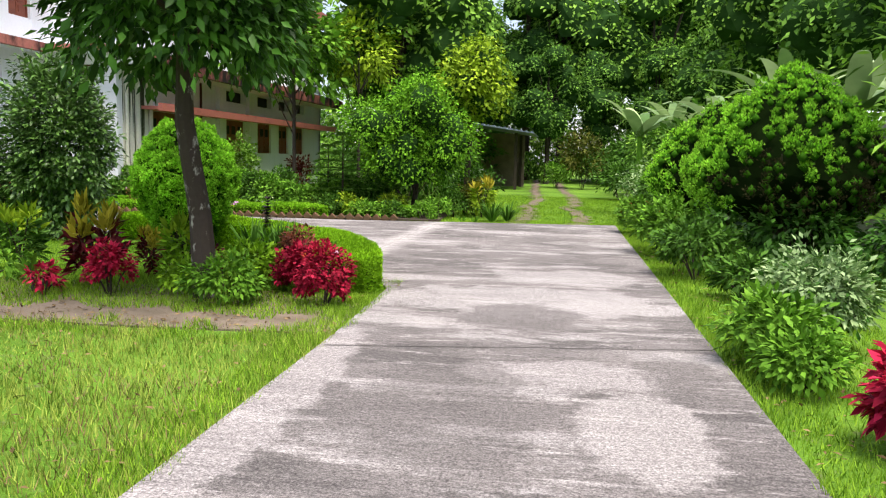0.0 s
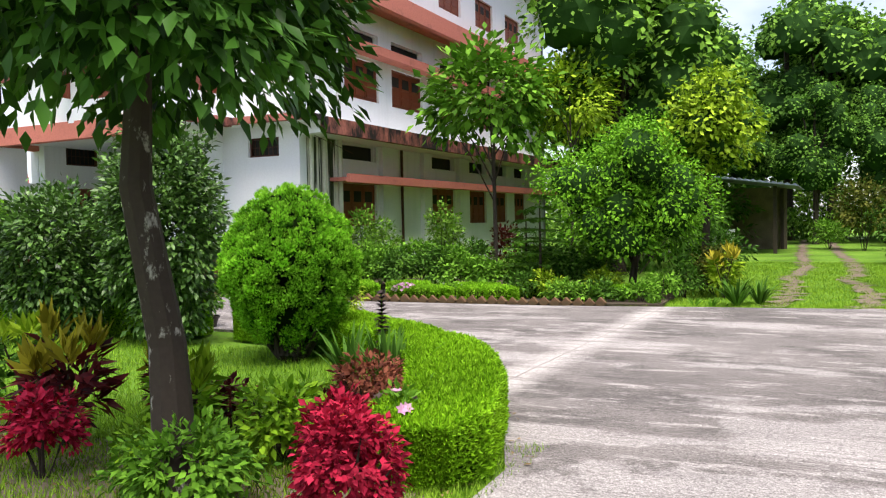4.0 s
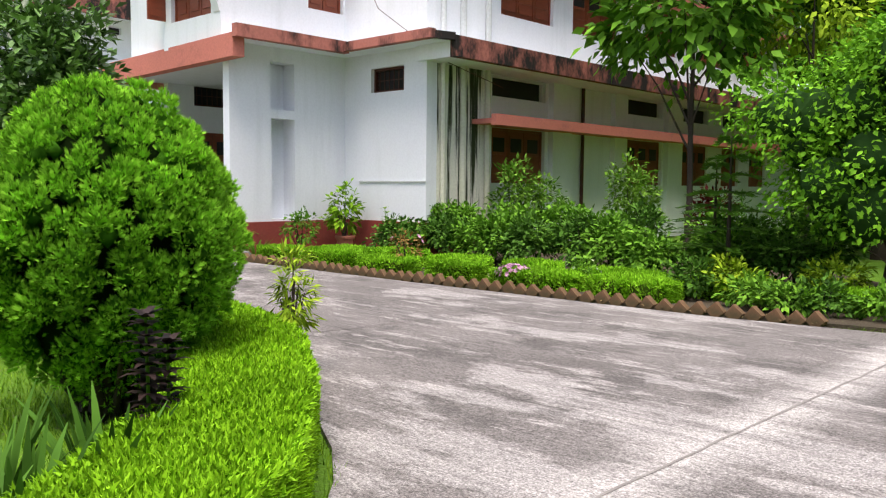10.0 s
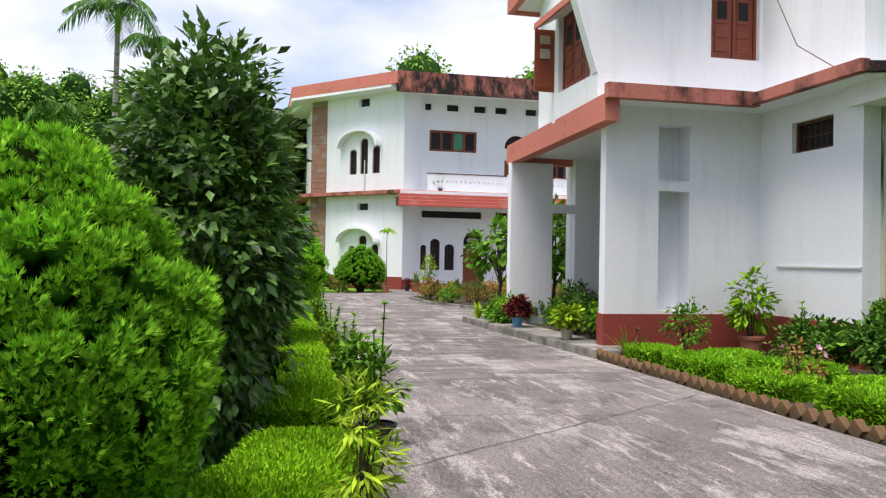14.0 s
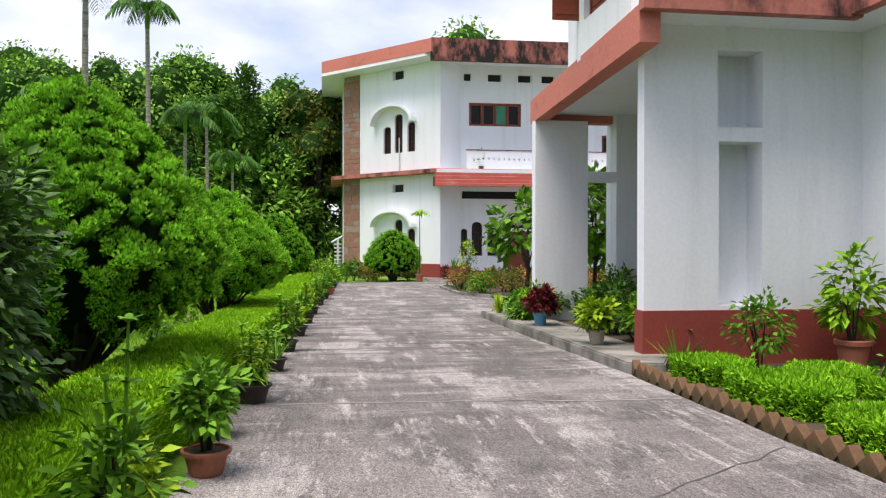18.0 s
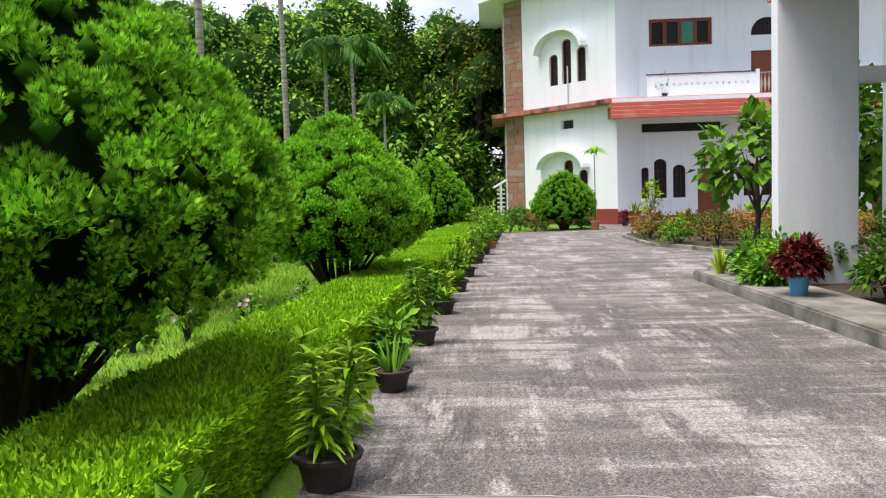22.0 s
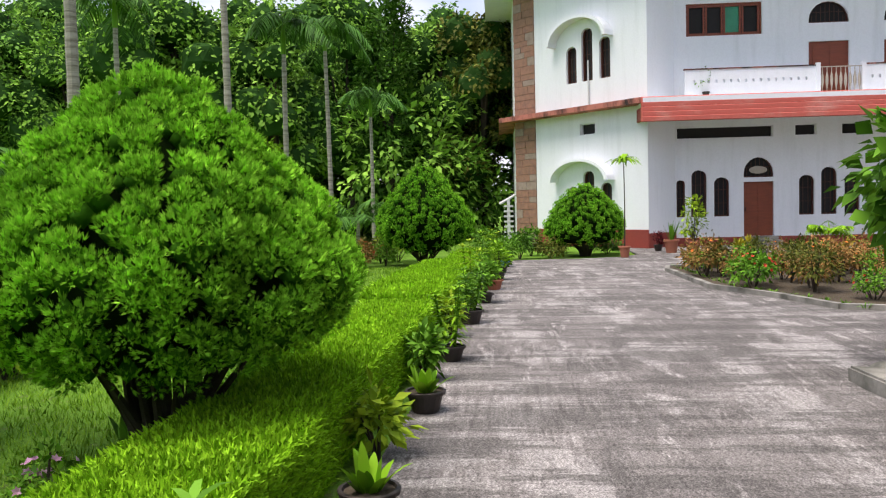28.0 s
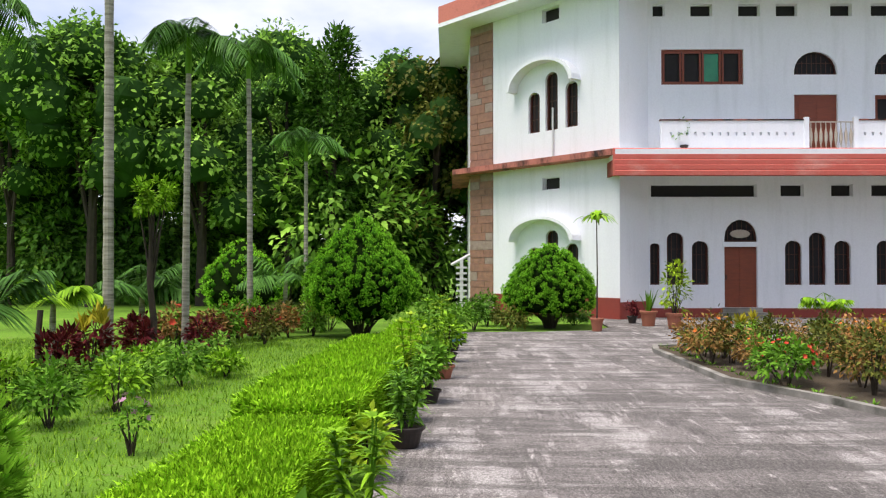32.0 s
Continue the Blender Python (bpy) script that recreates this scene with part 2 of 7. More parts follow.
def mossy_material(name, base, black, low, high, stretch):
    m, n, l, b = shader(name, 0.8, 0, 0.25)
    a = noise_node(n, l, 1.4, 8, stretch, 0.7)
    fine = noise_node(n, l, 26, 5)
    col = mix_node(n, l, ramp_node(n, l, a, [(low, (0, 0, 0)), (high, (1, 1, 1))]), base, black)
    col = mix_node(n, l, 0.3, col, ramp_node(n, l, fine, [(0.35, (0.6, 0.6, 0.6)), (0.65, (1.1, 1.1, 1.1))]), "MULTIPLY")
    l.new(col, b.inputs["Base Color"])
    bump_node(n, l, b, fine, 0.2, 0.005)
    return m


def ground_material():
    m, n, l, b = shader("lawn_ground", 0.95, 0, 0.1)
    a, c, d = noise_node(n, l, 0.5, 6), noise_node(n, l, 7, 5), noise_node(n, l, 60, 3)
    col = ramp_node(n, l, a, [(0.3, (0.09, 0.19, 0.02)), (0.55, (0.15, 0.31, 0.03)), (0.75, (0.22, 0.36, 0.05))])
    col = mix_node(n, l, ramp_node(n, l, c, [(0.58, (0, 0, 0)), (0.72, (0.6, 0.6, 0.6))]), col, (0.2, 0.17, 0.1))
    col = mix_node(n, l, 0.6, col, ramp_node(n, l, d, [(0.3, (0.45, 0.45, 0.45)), (0.7, (1.2, 1.2, 1.2))]), "MULTIPLY")
    l.new(col, b.inputs["Base Color"])
    bump_node(n, l, b, d, 0.8, 0.03)
    return m


CONCRETE, PAINT, GROUND = concrete_material(), paint_material(), ground_material()
RED_BASE = surface("oxide_red_plinth_paint", (0.3, 0.055, 0.04), (0.2, 0.06, 0.05), 2.0, 25, 0.75)
PINK = mossy_material("faded_pink_paint", (0.6, 0.2, 0.15), (0.3, 0.1, 0.08), 0.55, 0.8, (1, 1, 1.5))
PINK_STAINED = mossy_material("black_stained_pink_paint", (0.48, 0.17, 0.13), (0.03, 0.022, 0.02), 0.47, 0.66, (1.2, 1.2, 0.55))
PINK_BLACK = mossy_material("heavily_black_stained_pink_paint", (0.46, 0.16, 0.12), (0.022, 0.018, 0.016), 0.37, 0.55, (1.1, 1.1, 0.6))
CANOPY = mossy_material("red_tiled_canopy_paint", (0.56, 0.13, 0.1), (0.62, 0.3, 0.25), 0.5, 0.75, (0.5, 0.5, 1))
CANOPY_DARK = surface("dark_red_groove_paint", (0.32, 0.07, 0.055), (0.2, 0.05, 0.04), 2, 20)
WOOD = surface("brown_painted_wood", (0.26, 0.06, 0.025), (0.14, 0.035, 0.02), 3, 40, 0.45, 0.5, 0.2, 0.003, (1, 1, 6), 0.45)
WOOD_DARK = surface("dark_brown_wood", (0.09, 0.028, 0.018), (0.05, 0.02, 0.014), 3, 40, 0.5)
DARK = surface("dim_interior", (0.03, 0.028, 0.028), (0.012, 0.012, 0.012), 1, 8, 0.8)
PIPE_STAIN = mossy_material("mossy_white_paint", (0.78, 0.77, 0.66), (0.035, 0.045, 0.018), 0.5, 0.56, (4.0, 4.0, 0.12))
PIPE_OLD = surface("yellowed_plastic_pipe", (0.72, 0.72, 0.58), (0.5, 0.5, 0.33), 2, 20, 0.45, 0.6, 0.1, 0.002, (1, 1, 0.3))
PIPE = surface("white_plastic_pipe", (0.7, 0.72, 0.72), (0.35, 0.37, 0.32), 2, 20, 0.4, 0.5, 0.1, 0.002, (1, 1, 0.3))
SLAB = surface("grey_kerb_concrete", (0.34, 0.325, 0.29), (0.05, 0.052, 0.038), 2.2, 40, 0.9, 1.0, 0.5, 0.01)
SOIL = surface("garden_soil", (0.1, 0.075, 0.05), (0.04, 0.036, 0.022), 2, 30, 0.95, 0.8, 0.9, 0.03)
DRY_SOIL = surface("dry_sandy_soil", (0.24, 0.19, 0.14), (0.12, 0.1, 0.06), 2.5, 26, 0.95, 0.8, 0.8, 0.025)
BRICK = surface("mossy_red_brick", (0.2, 0.105, 0.055), (0.06, 0.058, 0.026), 7, 60, 0.9, 1.0, 0.5, 0.006)
STONE = surface("brown_cladding_stone", (0.36, 0.19, 0.13), (0.22, 0.13, 0.1), 6, 40, 0.85, 0.9, 0.5, 0.008)
STONE_GREY = surface("grey_cladding_stone", (0.36, 0.28, 0.23), (0.25, 0.18, 0.14), 6, 40, 0.85, 0.9, 0.5, 0.008)
BARK = mossy_material("lichened_bark", (0.055, 0.042, 0.032), (0.4, 0.39, 0.34), 0.58, 0.64, (5, 5, 2.6))
BARK_DARK = surface("dark_bark", (0.06, 0.045, 0.033), (0.03, 0.025, 0.018), 5, 30, 0.9, 0.8, 0.8, 0.02)
PALM_BARK = mossy_material("ringed_palm_bark", (0.36, 0.34, 0.28), (0.15, 0.14, 0.1), 0.45, 0.6, (0.6, 0.6, 9))
POT_BLACK = surface("black_plastic_pot", (0.035, 0.03, 0.028), (0.09, 0.06, 0.045), 6, 50, 0.5)
POT_CLAY = surface("terracotta_pot", (0.42, 0.15, 0.09), (0.26, 0.12, 0.08), 6, 50, 0.8)
POT_BLUE = surface("blue_plastic_pot", (0.12, 0.38, 0.6), (0.1, 0.28, 0.45), 6, 50, 0.45)
POT_CREAM = surface("cream_clay_pot", (0.5, 0.44, 0.36), (0.34, 0.28, 0.22), 6, 50, 0.75)
IRON = surface("rusty_iron_grille", (0.12, 0.06, 0.045), (0.07, 0.04, 0.03), 8, 50, 0.6, metal=0.4)
WHITE_IRON = surface("white_painted_iron", (0.75, 0.75, 0.74), (0.5, 0.45, 0.4), 8, 50, 0.5)
TIN = surface("grey_blue_tin_roof", (0.22, 0.28, 0.36), (0.13, 0.14, 0.16), 1, 20, 0.5, metal=0.3)
GREEN_GLASS = surface("green_shutter_paint", (0.05, 0.3, 0.17), (0.03, 0.16, 0.1), 3, 30, 0.4)

HEDGE_LEAF = leaf("lime_green_hedge_leaf", (0.21, 0.49, 0.012), (0.34, 0.67, 0.025))
HEDGE_LEAF_2 = leaf("mid_green_hedge_leaf", (0.17, 0.46, 0.012), (0.29, 0.62, 0.03))
# dark fill under the hedge leaves, shade given as colour
HEDGE_CORE = surface("hedge_core_shade", (0.03, 0.06, 0.006), (0.015, 0.025, 0.004), 4, 30, 1.0, spec=0.0)
THUJA = leaf("thuja_spray", (0.16, 0.48, 0.026), (0.42, 0.86, 0.07), 0.7, 0.2, 0.03)
ROUND_LEAF = leaf("round_tree_leaf", (0.1, 0.34, 0.016), (0.25, 0.56, 0.035), 0.5, 0.2)
RED_BROWN = leaf("red_brown_leaf", (0.2, 0.045, 0.04), (0.4, 0.13, 0.08))
TAN_LITTER = leaf("dry_leaf_litter", (0.16, 0.1, 0.05), (0.36, 0.25, 0.13), 0.8, 0.05)
# fills for the thujas, with the inner shade put into their colour
THUJA_CORE = surface("thuja_core_shade", (0.008, 0.018, 0.004), (0.004, 0.006, 0.002), 4, 30, 1.0, spec=0.0)
THUJA_INNER = surface("thuja_tuft_shade", (0.045, 0.15, 0.01), (0.015, 0.05, 0.005), 9, 40, 1.0, spec=0.0)
# dark green of the crown blobs, painted as shade
WOOD_SHADE = surface("crown_inner_shade", (0.034, 0.085, 0.02), (0.01, 0.026, 0.006), 2, 12, 1.0, spec=0.0)
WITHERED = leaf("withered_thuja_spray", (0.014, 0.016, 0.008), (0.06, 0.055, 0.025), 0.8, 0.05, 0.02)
CAMELLIA = leaf("glossy_dark_leaf", (0.04, 0.11, 0.018), (0.13, 0.28, 0.05), 0.4, 0.12, 0.4)
BRIGHT = leaf("bright_green_leaf", (0.12, 0.34, 0.012), (0.3, 0.56, 0.03))
LIME = leaf("yellow_green_leaf", (0.21, 0.4, 0.016), (0.42, 0.6, 0.04))
MID = leaf("mid_green_leaf", (0.08, 0.24, 0.018), (0.19, 0.42, 0.04))
DEEP = leaf("deep_green_leaf", (0.04, 0.12, 0.015), (0.11, 0.26, 0.035))
FOREST = leaf("forest_leaf", (0.085, 0.24, 0.03), (0.28, 0.53, 0.07))
FOREST_2 = leaf("forest_leaf_light", (0.1, 0.27, 0.03), (0.3, 0.55, 0.08))
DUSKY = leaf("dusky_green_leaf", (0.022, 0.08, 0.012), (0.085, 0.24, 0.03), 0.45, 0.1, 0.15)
WOOD_DEEP = leaf("deep_wood_leaf", (0.065, 0.2, 0.03), (0.2, 0.42, 0.06))
RUSTY_LEAF = leaf("rusty_green_leaf", (0.05, 0.1, 0.016), (0.19, 0.2, 0.04))
CRIMSON = leaf("crimson_leaf", (0.3, 0.008, 0.03), (0.62, 0.03, 0.085))
MAROON = leaf("maroon_leaf", (0.07, 0.012, 0.018), (0.2, 0.03, 0.035))
YELLOW_LEAF = leaf("yellow_croton_leaf", (0.42, 0.38, 0.03), (0.6, 0.52, 0.05))
WHITE_LEAF = leaf("white_edged_leaf", (0.08, 0.28, 0.03), (0.44, 0.6, 0.3))
GRASS = leaf("grass_blade", (0.14, 0.34, 0.018), (0.33, 0.56, 0.05), 0.6)
GRASS_DRY = leaf("long_grass_blade", (0.17, 0.34, 0.03), (0.42, 0.52, 0.1), 0.6)
PALM_LEAF = leaf("palm_leaf", (0.04, 0.12, 0.02), (0.1, 0.25, 0.045))
DEAD_FROND = leaf("dead_brown_frond", (0.2, 0.1, 0.03), (0.42, 0.26, 0.08))
PINK_PETAL = leaf("pink_petal", (0.6, 0.22, 0.45), (0.75, 0.45, 0.65))
RED_PETAL = leaf("red_petal", (0.6, 0.03, 0.03), (0.75, 0.12, 0.06))
ORANGE_PETAL = leaf("orange_petal", (0.75, 0.14, 0.03), (0.8, 0.25, 0.06))
ROSE_LEAF = leaf("reddish_rose_leaf", (0.18, 0.19, 0.04), (0.46, 0.24, 0.09))

# ---- mesh helpers ----
rng = np.random.default_rng(7)


def part(name, data, material, parent=None, label="", smooth=False):
    """Links a bmesh or a mesh as one object, under a thing or a part."""
    if isinstance(data, bmesh.types.BMesh):
        me = bpy.data.meshes.new(name)
        bmesh.ops.recalc_face_normals(data, faces=data.faces[:])
        data.to_mesh(me)
        data.free()
    else:
        me = data
    if material is not None and not me.materials:
        me.materials.append(material)
    if smooth:
        me.polygons.foreach_set("use_smooth", [True] * len(me.polygons))
    ob = new(name, me)
    if parent is not None:
        ob.parent = parent
    if label:
        ob["label"] = label
    return ob


def thing(name, m, label, category, group="", kind=""):
    ob = new(name)
    ob.empty_display_size = 0.2
    ob.matrix_world = m
    return tagged(ob, label, category, group, kind)


def arrays_mesh(name, verts, tris):
    me = bpy.data.meshes.new(name)
    verts, tris = np.asarray(verts, "f"), np.asarray(tris, "i")
    k = tris.shape[1]
    me.vertices.add(len(verts))
    me.vertices.foreach_set("co", verts.ravel())
    me.loops.add(tris.size)
    me.loops.foreach_set("vertex_index", tris.ravel())
    me.polygons.add(len(tris))
    me.polygons.foreach_set("loop_start", np.arange(0, tris.size, k, dtype="i"))
    me.update(calc_edges=True)
    return me


def join_arrays(pieces):
    """One vertex and one triangle array out of several."""
    vs, ts, at = [], [], 0
    for v, t in pieces:
        vs.append(v)
        ts.append(np.asarray(t) + at)
        at += len(v)
    return np.concatenate(vs), np.concatenate(ts)


def unit(a):
    return a / np.maximum(np.linalg.norm(a, axis=-1, keepdims=True), 1e-9)


def leaf_arrays(base, way, face, length, width, fold=0.18):
    """Folded pointed leaves: base points, directions, the side that they face, lengths, widths."""
    way, k = unit(way), len(base)
    side = unit(np.cross(way, face))
    up = np.cross(side, way)
    length, width = np.broadcast_to(length, k)[:, None], np.broadcast_to(width, k)[:, None]
    mid = base + way * length * 0.45 + up * width * fold
    v = np.stack([base, mid + side * width * 0.5, base + way * length, mid - side * width * 0.5], 1).reshape(-1, 3)
    i = np.arange(k)[:, None] * 4
    t = np.stack([i + [0, 1, 2], i + [0, 2, 3]], 1).reshape(-1, 3)
    return v, t


def strap_arrays(base, way, length, width, droop, steps=4):
    """Long arching straps that bend down under their own weight."""
    k = len(base)
    way = unit(way)
    side = unit(np.cross(way, np.tile([0, 0, 1.0], (k, 1))) + 1e-4)
    length, width, droop = (np.broadcast_to(a, k)[:, None] for a in (length, width, droop))
    rows = []
    for s in range(steps + 1):
        f = s / steps
        c = base + way * length * f + np.array([0, 0, -1.0]) * droop * length * f * f
        w = width * 0.5 * (1 - 0.92 * f ** 2.2) * (0.6 + 0.4 * min(1, 4 * f))
        rows += [c - side * w, c + side * w]
    v = np.stack(rows, 1).reshape(-1, 3)
    n = 2 * (steps + 1)
    i = np.arange(k)[:, None] * n
    t = []
    for s in range(steps):
        t += [i + [2 * s, 2 * s + 1, 2 * s + 3], i + [2 * s, 2 * s + 3, 2 * s + 2]]
    return v, np.stack(t, 1).reshape(-1, 3)


def ball_dirs(k, low=-1.0):
    z = rng.uniform(low, 1, k)
    a = rng.uniform(0, 2 * math.pi, k)
    r = np.sqrt(1 - z * z)
    return np.stack([r * np.cos(a), r * np.sin(a), z], 1)


def box(bm, x0, y0, z0, x1, y1, z1, m=None):
    c = [bm.verts.new((m @ Vector(p)) if m is not None else p) for p in
         ((x0, y0, z0), (x1, y0, z0), (x1, y1, z0), (x0, y1, z0), (x0, y0, z1), (x1, y0, z1), (x1, y1, z1), (x0, y1, z1))]
    for f in ((0, 3, 2, 1), (4, 5, 6, 7), (0, 1, 5, 4), (1, 2, 6, 5), (2, 3, 7, 6), (3, 0, 4, 7)):
        bm.faces.new([c[i] for i in f])
    return bm


def boxes(*rows, bevel=0.0):
    bm = bmesh.new()
    for r in rows:
        box(bm, *r)
    if bevel:
        bmesh.ops.bevel(bm, geom=bm.edges[:], offset=bevel, segments=2, affect="EDGES", profile=0.6)
    return bm


def tube(bm, points, radii, sides=8):
    """A tapered tube along points."""
    rings = []
    pts = [Vector(p) for p in points]
    for i, (p, r) in enumerate(zip(pts, radii)):
        d = (pts[min(i + 1, len(pts) - 1)] - pts[max(i - 1, 0)]).normalized()
        a = d.cross(Vector((0, 0, 1)) if abs(d.z) < 0.9 else Vector((1, 0, 0))).normalized()
        b = d.cross(a)
        rings.append([bm.verts.new(p + (a * math.cos(2 * math.pi * k / sides) + b * math.sin(2 * math.pi * k / sides)) * r) for k in range(sides)])
    for u, w in zip(rings, rings[1:]):
        for k in range(sides):
            bm.faces.new((u[k], u[(k + 1) % sides], w[(k + 1) % sides], w[k]))
    bm.faces.new(rings[0][::-1])
    bm.faces.new(rings[-1])
    return bm


def lathe(bm, profile, sides=20, at=(0, 0, 0)):
    rings = [[bm.verts.new((at[0] + r * math.cos(2 * math.pi * k / sides), at[1] + r * math.sin(2 * math.pi * k / sides), at[2] + z)) for k in range(sides)] for r, z in profile]
    for u, w in zip(rings, rings[1:]):
        for k in range(sides):
            bm.faces.new((u[k], u[(k + 1) % sides], w[(k + 1) % sides], w[k]))
    bm.faces.new(rings[0][::-1])
    bm.faces.new(rings[-1])
    return bm


def prism(bm, outline, y0, y1, m=None):
    """An outline in x and z, drawn out from y0 to y1."""
    a = [bm.verts.new((m @ Vector((x, y0, z))) if m is not None else (x, y0, z)) for x, z in outline]
    b = [bm.verts.new((m @ Vector((x, y1, z))) if m is not None else (x, y1, z)) for x, z in outline]
    k = len(outline)
    bm.faces.new(a)
    bm.faces.new(b[::-1])
    for i in range(k):
        bm.faces.new((a[i], b[i], b[(i + 1) % k], a[(i + 1) % k]))
    return bm


def flat(bm, outline, z0, z1):
    """An outline in x and y, drawn up from z0 to z1."""
    a = [bm.verts.new((x, y, z0)) for x, y in outline]
    b = [bm.verts.new((x, y, z1)) for x, y in outline]
    k = len(outline)
    bm.faces.new(a)
    bm.faces.new(b)
    for i in range(k):
        bm.faces.new((a[i], a[(i + 1) % k], b[(i + 1) % k], b[i]))
    return bm


def curve_at(table, x):
    return float(np.interp(x, [p[0] for p in table], [p[1] for p in table]))

# ---- ground and paving ----
bm = bmesh.new()
bmesh.ops.create_grid(bm, x_segments=40, y_segments=40, size=260, matrix=Matrix.Translation((0, 0, -0.04)))
tagged(part("ground", bm, GROUND), "green lawn and grassy ground round the drive", "ground", kind="structure")

SOUTH = [(-43.4, 19.3), (-39.2, 19.1), (-38.2, 18.6), (-37.8, 17.4), (-37.6, 15.0), (-35, 15.0), (-30, 14.8), (-25.5, 14.5), (-18.5, 14.22), (-12.5, 13.98), (-9, 13.85), (-7.5, 13.75), (-6.2, 13.5), (-4.9, 13.05),
         (-3.7, 12.3), (-2.95, 11.5), (-2.4, 10.7), (-1.95, 9.7), (-1.6, 8.8), (-1.52, 6.0)]
NORTH = [(-21.5, 17.95), (-18, 18.0), (-14.1, 18.2), (-9, 18.2), (-4.5, 18.35), (-2.4, 18.7), (1.62, 19.3)]


def road_mesh():
    bm = bmesh.new()
    xs = sorted(set(np.round(np.concatenate([np.arange(-37.6, -1.5, 0.4), [-43.4, -42.0, -40.6, -39.2, -38.2, -37.8, -21.5, -21.49, -1.53, -1.52, 0.0, 1.62]]), 2)))
    top, low = [], []
    for x in xs:
        s = curve_at(SOUTH, x) if x <= -1.53 else -9.0
        n = curve_at(NORTH, x) if x > -21.495 else 40.0
        wob = 0.03 * noise.noise((x * 2.1, 0, 0))
        top.append((bm.verts.new((x, s + wob, 0)), bm.verts.new((x, n + wob, 0))))
        low.append((bm.verts.new((x, s + wob, -0.1)), bm.verts.new((x, n + wob, -0.1))))
    for (a, b), (c, d), (e, f), (g, h) in zip(top, top[1:], low, low[1:]):
        bm.faces.new((a, c, d, b))
        bm.faces.new((a, e, g, c))
        bm.faces.new((b, d, h, f))
    return bm


road = tagged(part("road", road_mesh(), CONCRETE), "patchy grey weathered concrete drive with pale worn streaks", "driveway", kind="structure")
JOINT = surface("open_concrete_joint", (0.15, 0.14, 0.13), (0.04, 0.04, 0.035), 5, 40, 0.95)
JOINT_WORN = surface("worn_concrete_joint", (0.3, 0.28, 0.26), (0.12, 0.11, 0.1), 5, 40, 0.95)
SCAR = surface("pale_joint_mortar", (0.48, 0.455, 0.43), (0.2, 0.19, 0.18), 3.5, 50, 0.9, 0.9, 0.6, 0.01)


def strip(points, width, z, wobble):
    bm = bmesh.new()
    last = None
    pts = []
    for (x0, y0), (x1, y1) in zip(points, points[1:]):
        k = max(2, int(math.hypot(x1 - x0, y1 - y0) / 0.12))
        pts += [(x0 + (x1 - x0) * i / k, y0 + (y1 - y0) * i / k) for i in range(k)]
    pts.append(points[-1])
    d = Vector((points[-1][0] - points[0][0], points[-1][1] - points[0][1], 0)).normalized()
    side = Vector((-d.y, d.x, 0))
    for i, (x, y) in enumerate(pts):
        w = width * (0.6 + 0.8 * noise.noise((x * 3, y * 3, 1.7)) ** 2 + 0.3 * noise.noise((x * 9, y * 9, 0)))
        c = Vector((x, y, z)) + side * wobble * noise.noise((x * 3.7, y * 3.7, 5))
        pair = bm.verts.new(c - side * w), bm.verts.new(c + side * w)
        if last:
            bm.faces.new((last[0], pair[0], pair[1], last[1]))
        last = pair
    return bm


part("joint", strip([(-2.62, 11.42), (-2.42, 18.6)], 0.014, 0.004, 0.015), JOINT_WORN, road)
part("joint", strip([(-1.5, 5.9), (1.6, 6.47)], 0.012, 0.005, 0.04), JOINT, road)
part("joint", strip([(-6.9, 13.8), (-6.3, 18.2)], 0.01, 0.005, 0.05), JOINT, road)
part("joint", strip([(-7.6, 13.8), (-10.6, 18.1)], 0.008, 0.005, 0.05), JOINT, road)
part("joint", strip([(-9.8, 13.95), (-9.3, 18.1)], 0.008, 0.005, 0.05), JOINT, road)
part("joint_scar", strip([(-12.75, 14.05), (-12.5, 18.15)], 0.03, 0.004, 0.07), SCAR, road)
part("joint", strip([(-12.75, 14.05), (-12.5, 18.15)], 0.006, 0.007, 0.05), JOINT, road)

# bare soil patches beside the drive
bm = flat(bmesh.new(), [(-12, 6.2), (-9, 6.05), (-6, 6.35), (-3.5, 6.3), (-1.6, 6.45), (-1.6, 7.7), (-2.0, 8.6), (-3.2, 8.3), (-6, 8.6), (-9, 8.2), (-12, 8.4)], -0.05, -0.02)
tagged(part("soil_bed", bm, DRY_SOIL), "bare sandy soil strip of the flower bed", "soil", kind="structure")
bm = flat(bmesh.new(), [(-14.1, 18.25), (-9, 18.25), (-4.5, 18.4), (-2.5, 18.8), (-2.6, 21.5), (-5, 24), (-12.1, 24), (-12.1, 21.7), (-14.6, 21.7)], -0.05, 0.03)
tagged(part("soil_bed", bm, SOIL), "dark soil of the garden bed along the house", "soil", kind="structure")
bm = flat(bmesh.new(), [(-21.4, 18.3), (-15.0, 18.6), (-15.02, 23.6), (-20.0, 23.6), (-20.05, 20.2), (-21.8, 24), (-24.5, 24), (-23, 20)], -0.05, 0.06)
tagged(part("soil_bed", bm, SOIL), "dark soil of the planted bed by the porch", "soil", kind="structure")
for tx in (-0.62, 0.78):
    tagged(part("wheel_track", strip([(tx, 19.3), (tx + 0.1, 22), (tx - 0.12, 26), (tx + 0.12, 31), (tx - 0.2, 37), (tx - 0.9, 60)], 0.26, -0.012, 0.4), DRY_SOIL), "bare wheel rut worn into the grassy lane", "track", kind="structure")

# ---- houses ----


def frame_of(x, y, dx, dy):
    d = Vector((dx, dy, 0)).normalized()
    return Matrix(((d.x, -d.y, 0, x), (d.y, d.x, 0, y), (0, 0, 1, 0), (0, 0, 0, 1)))


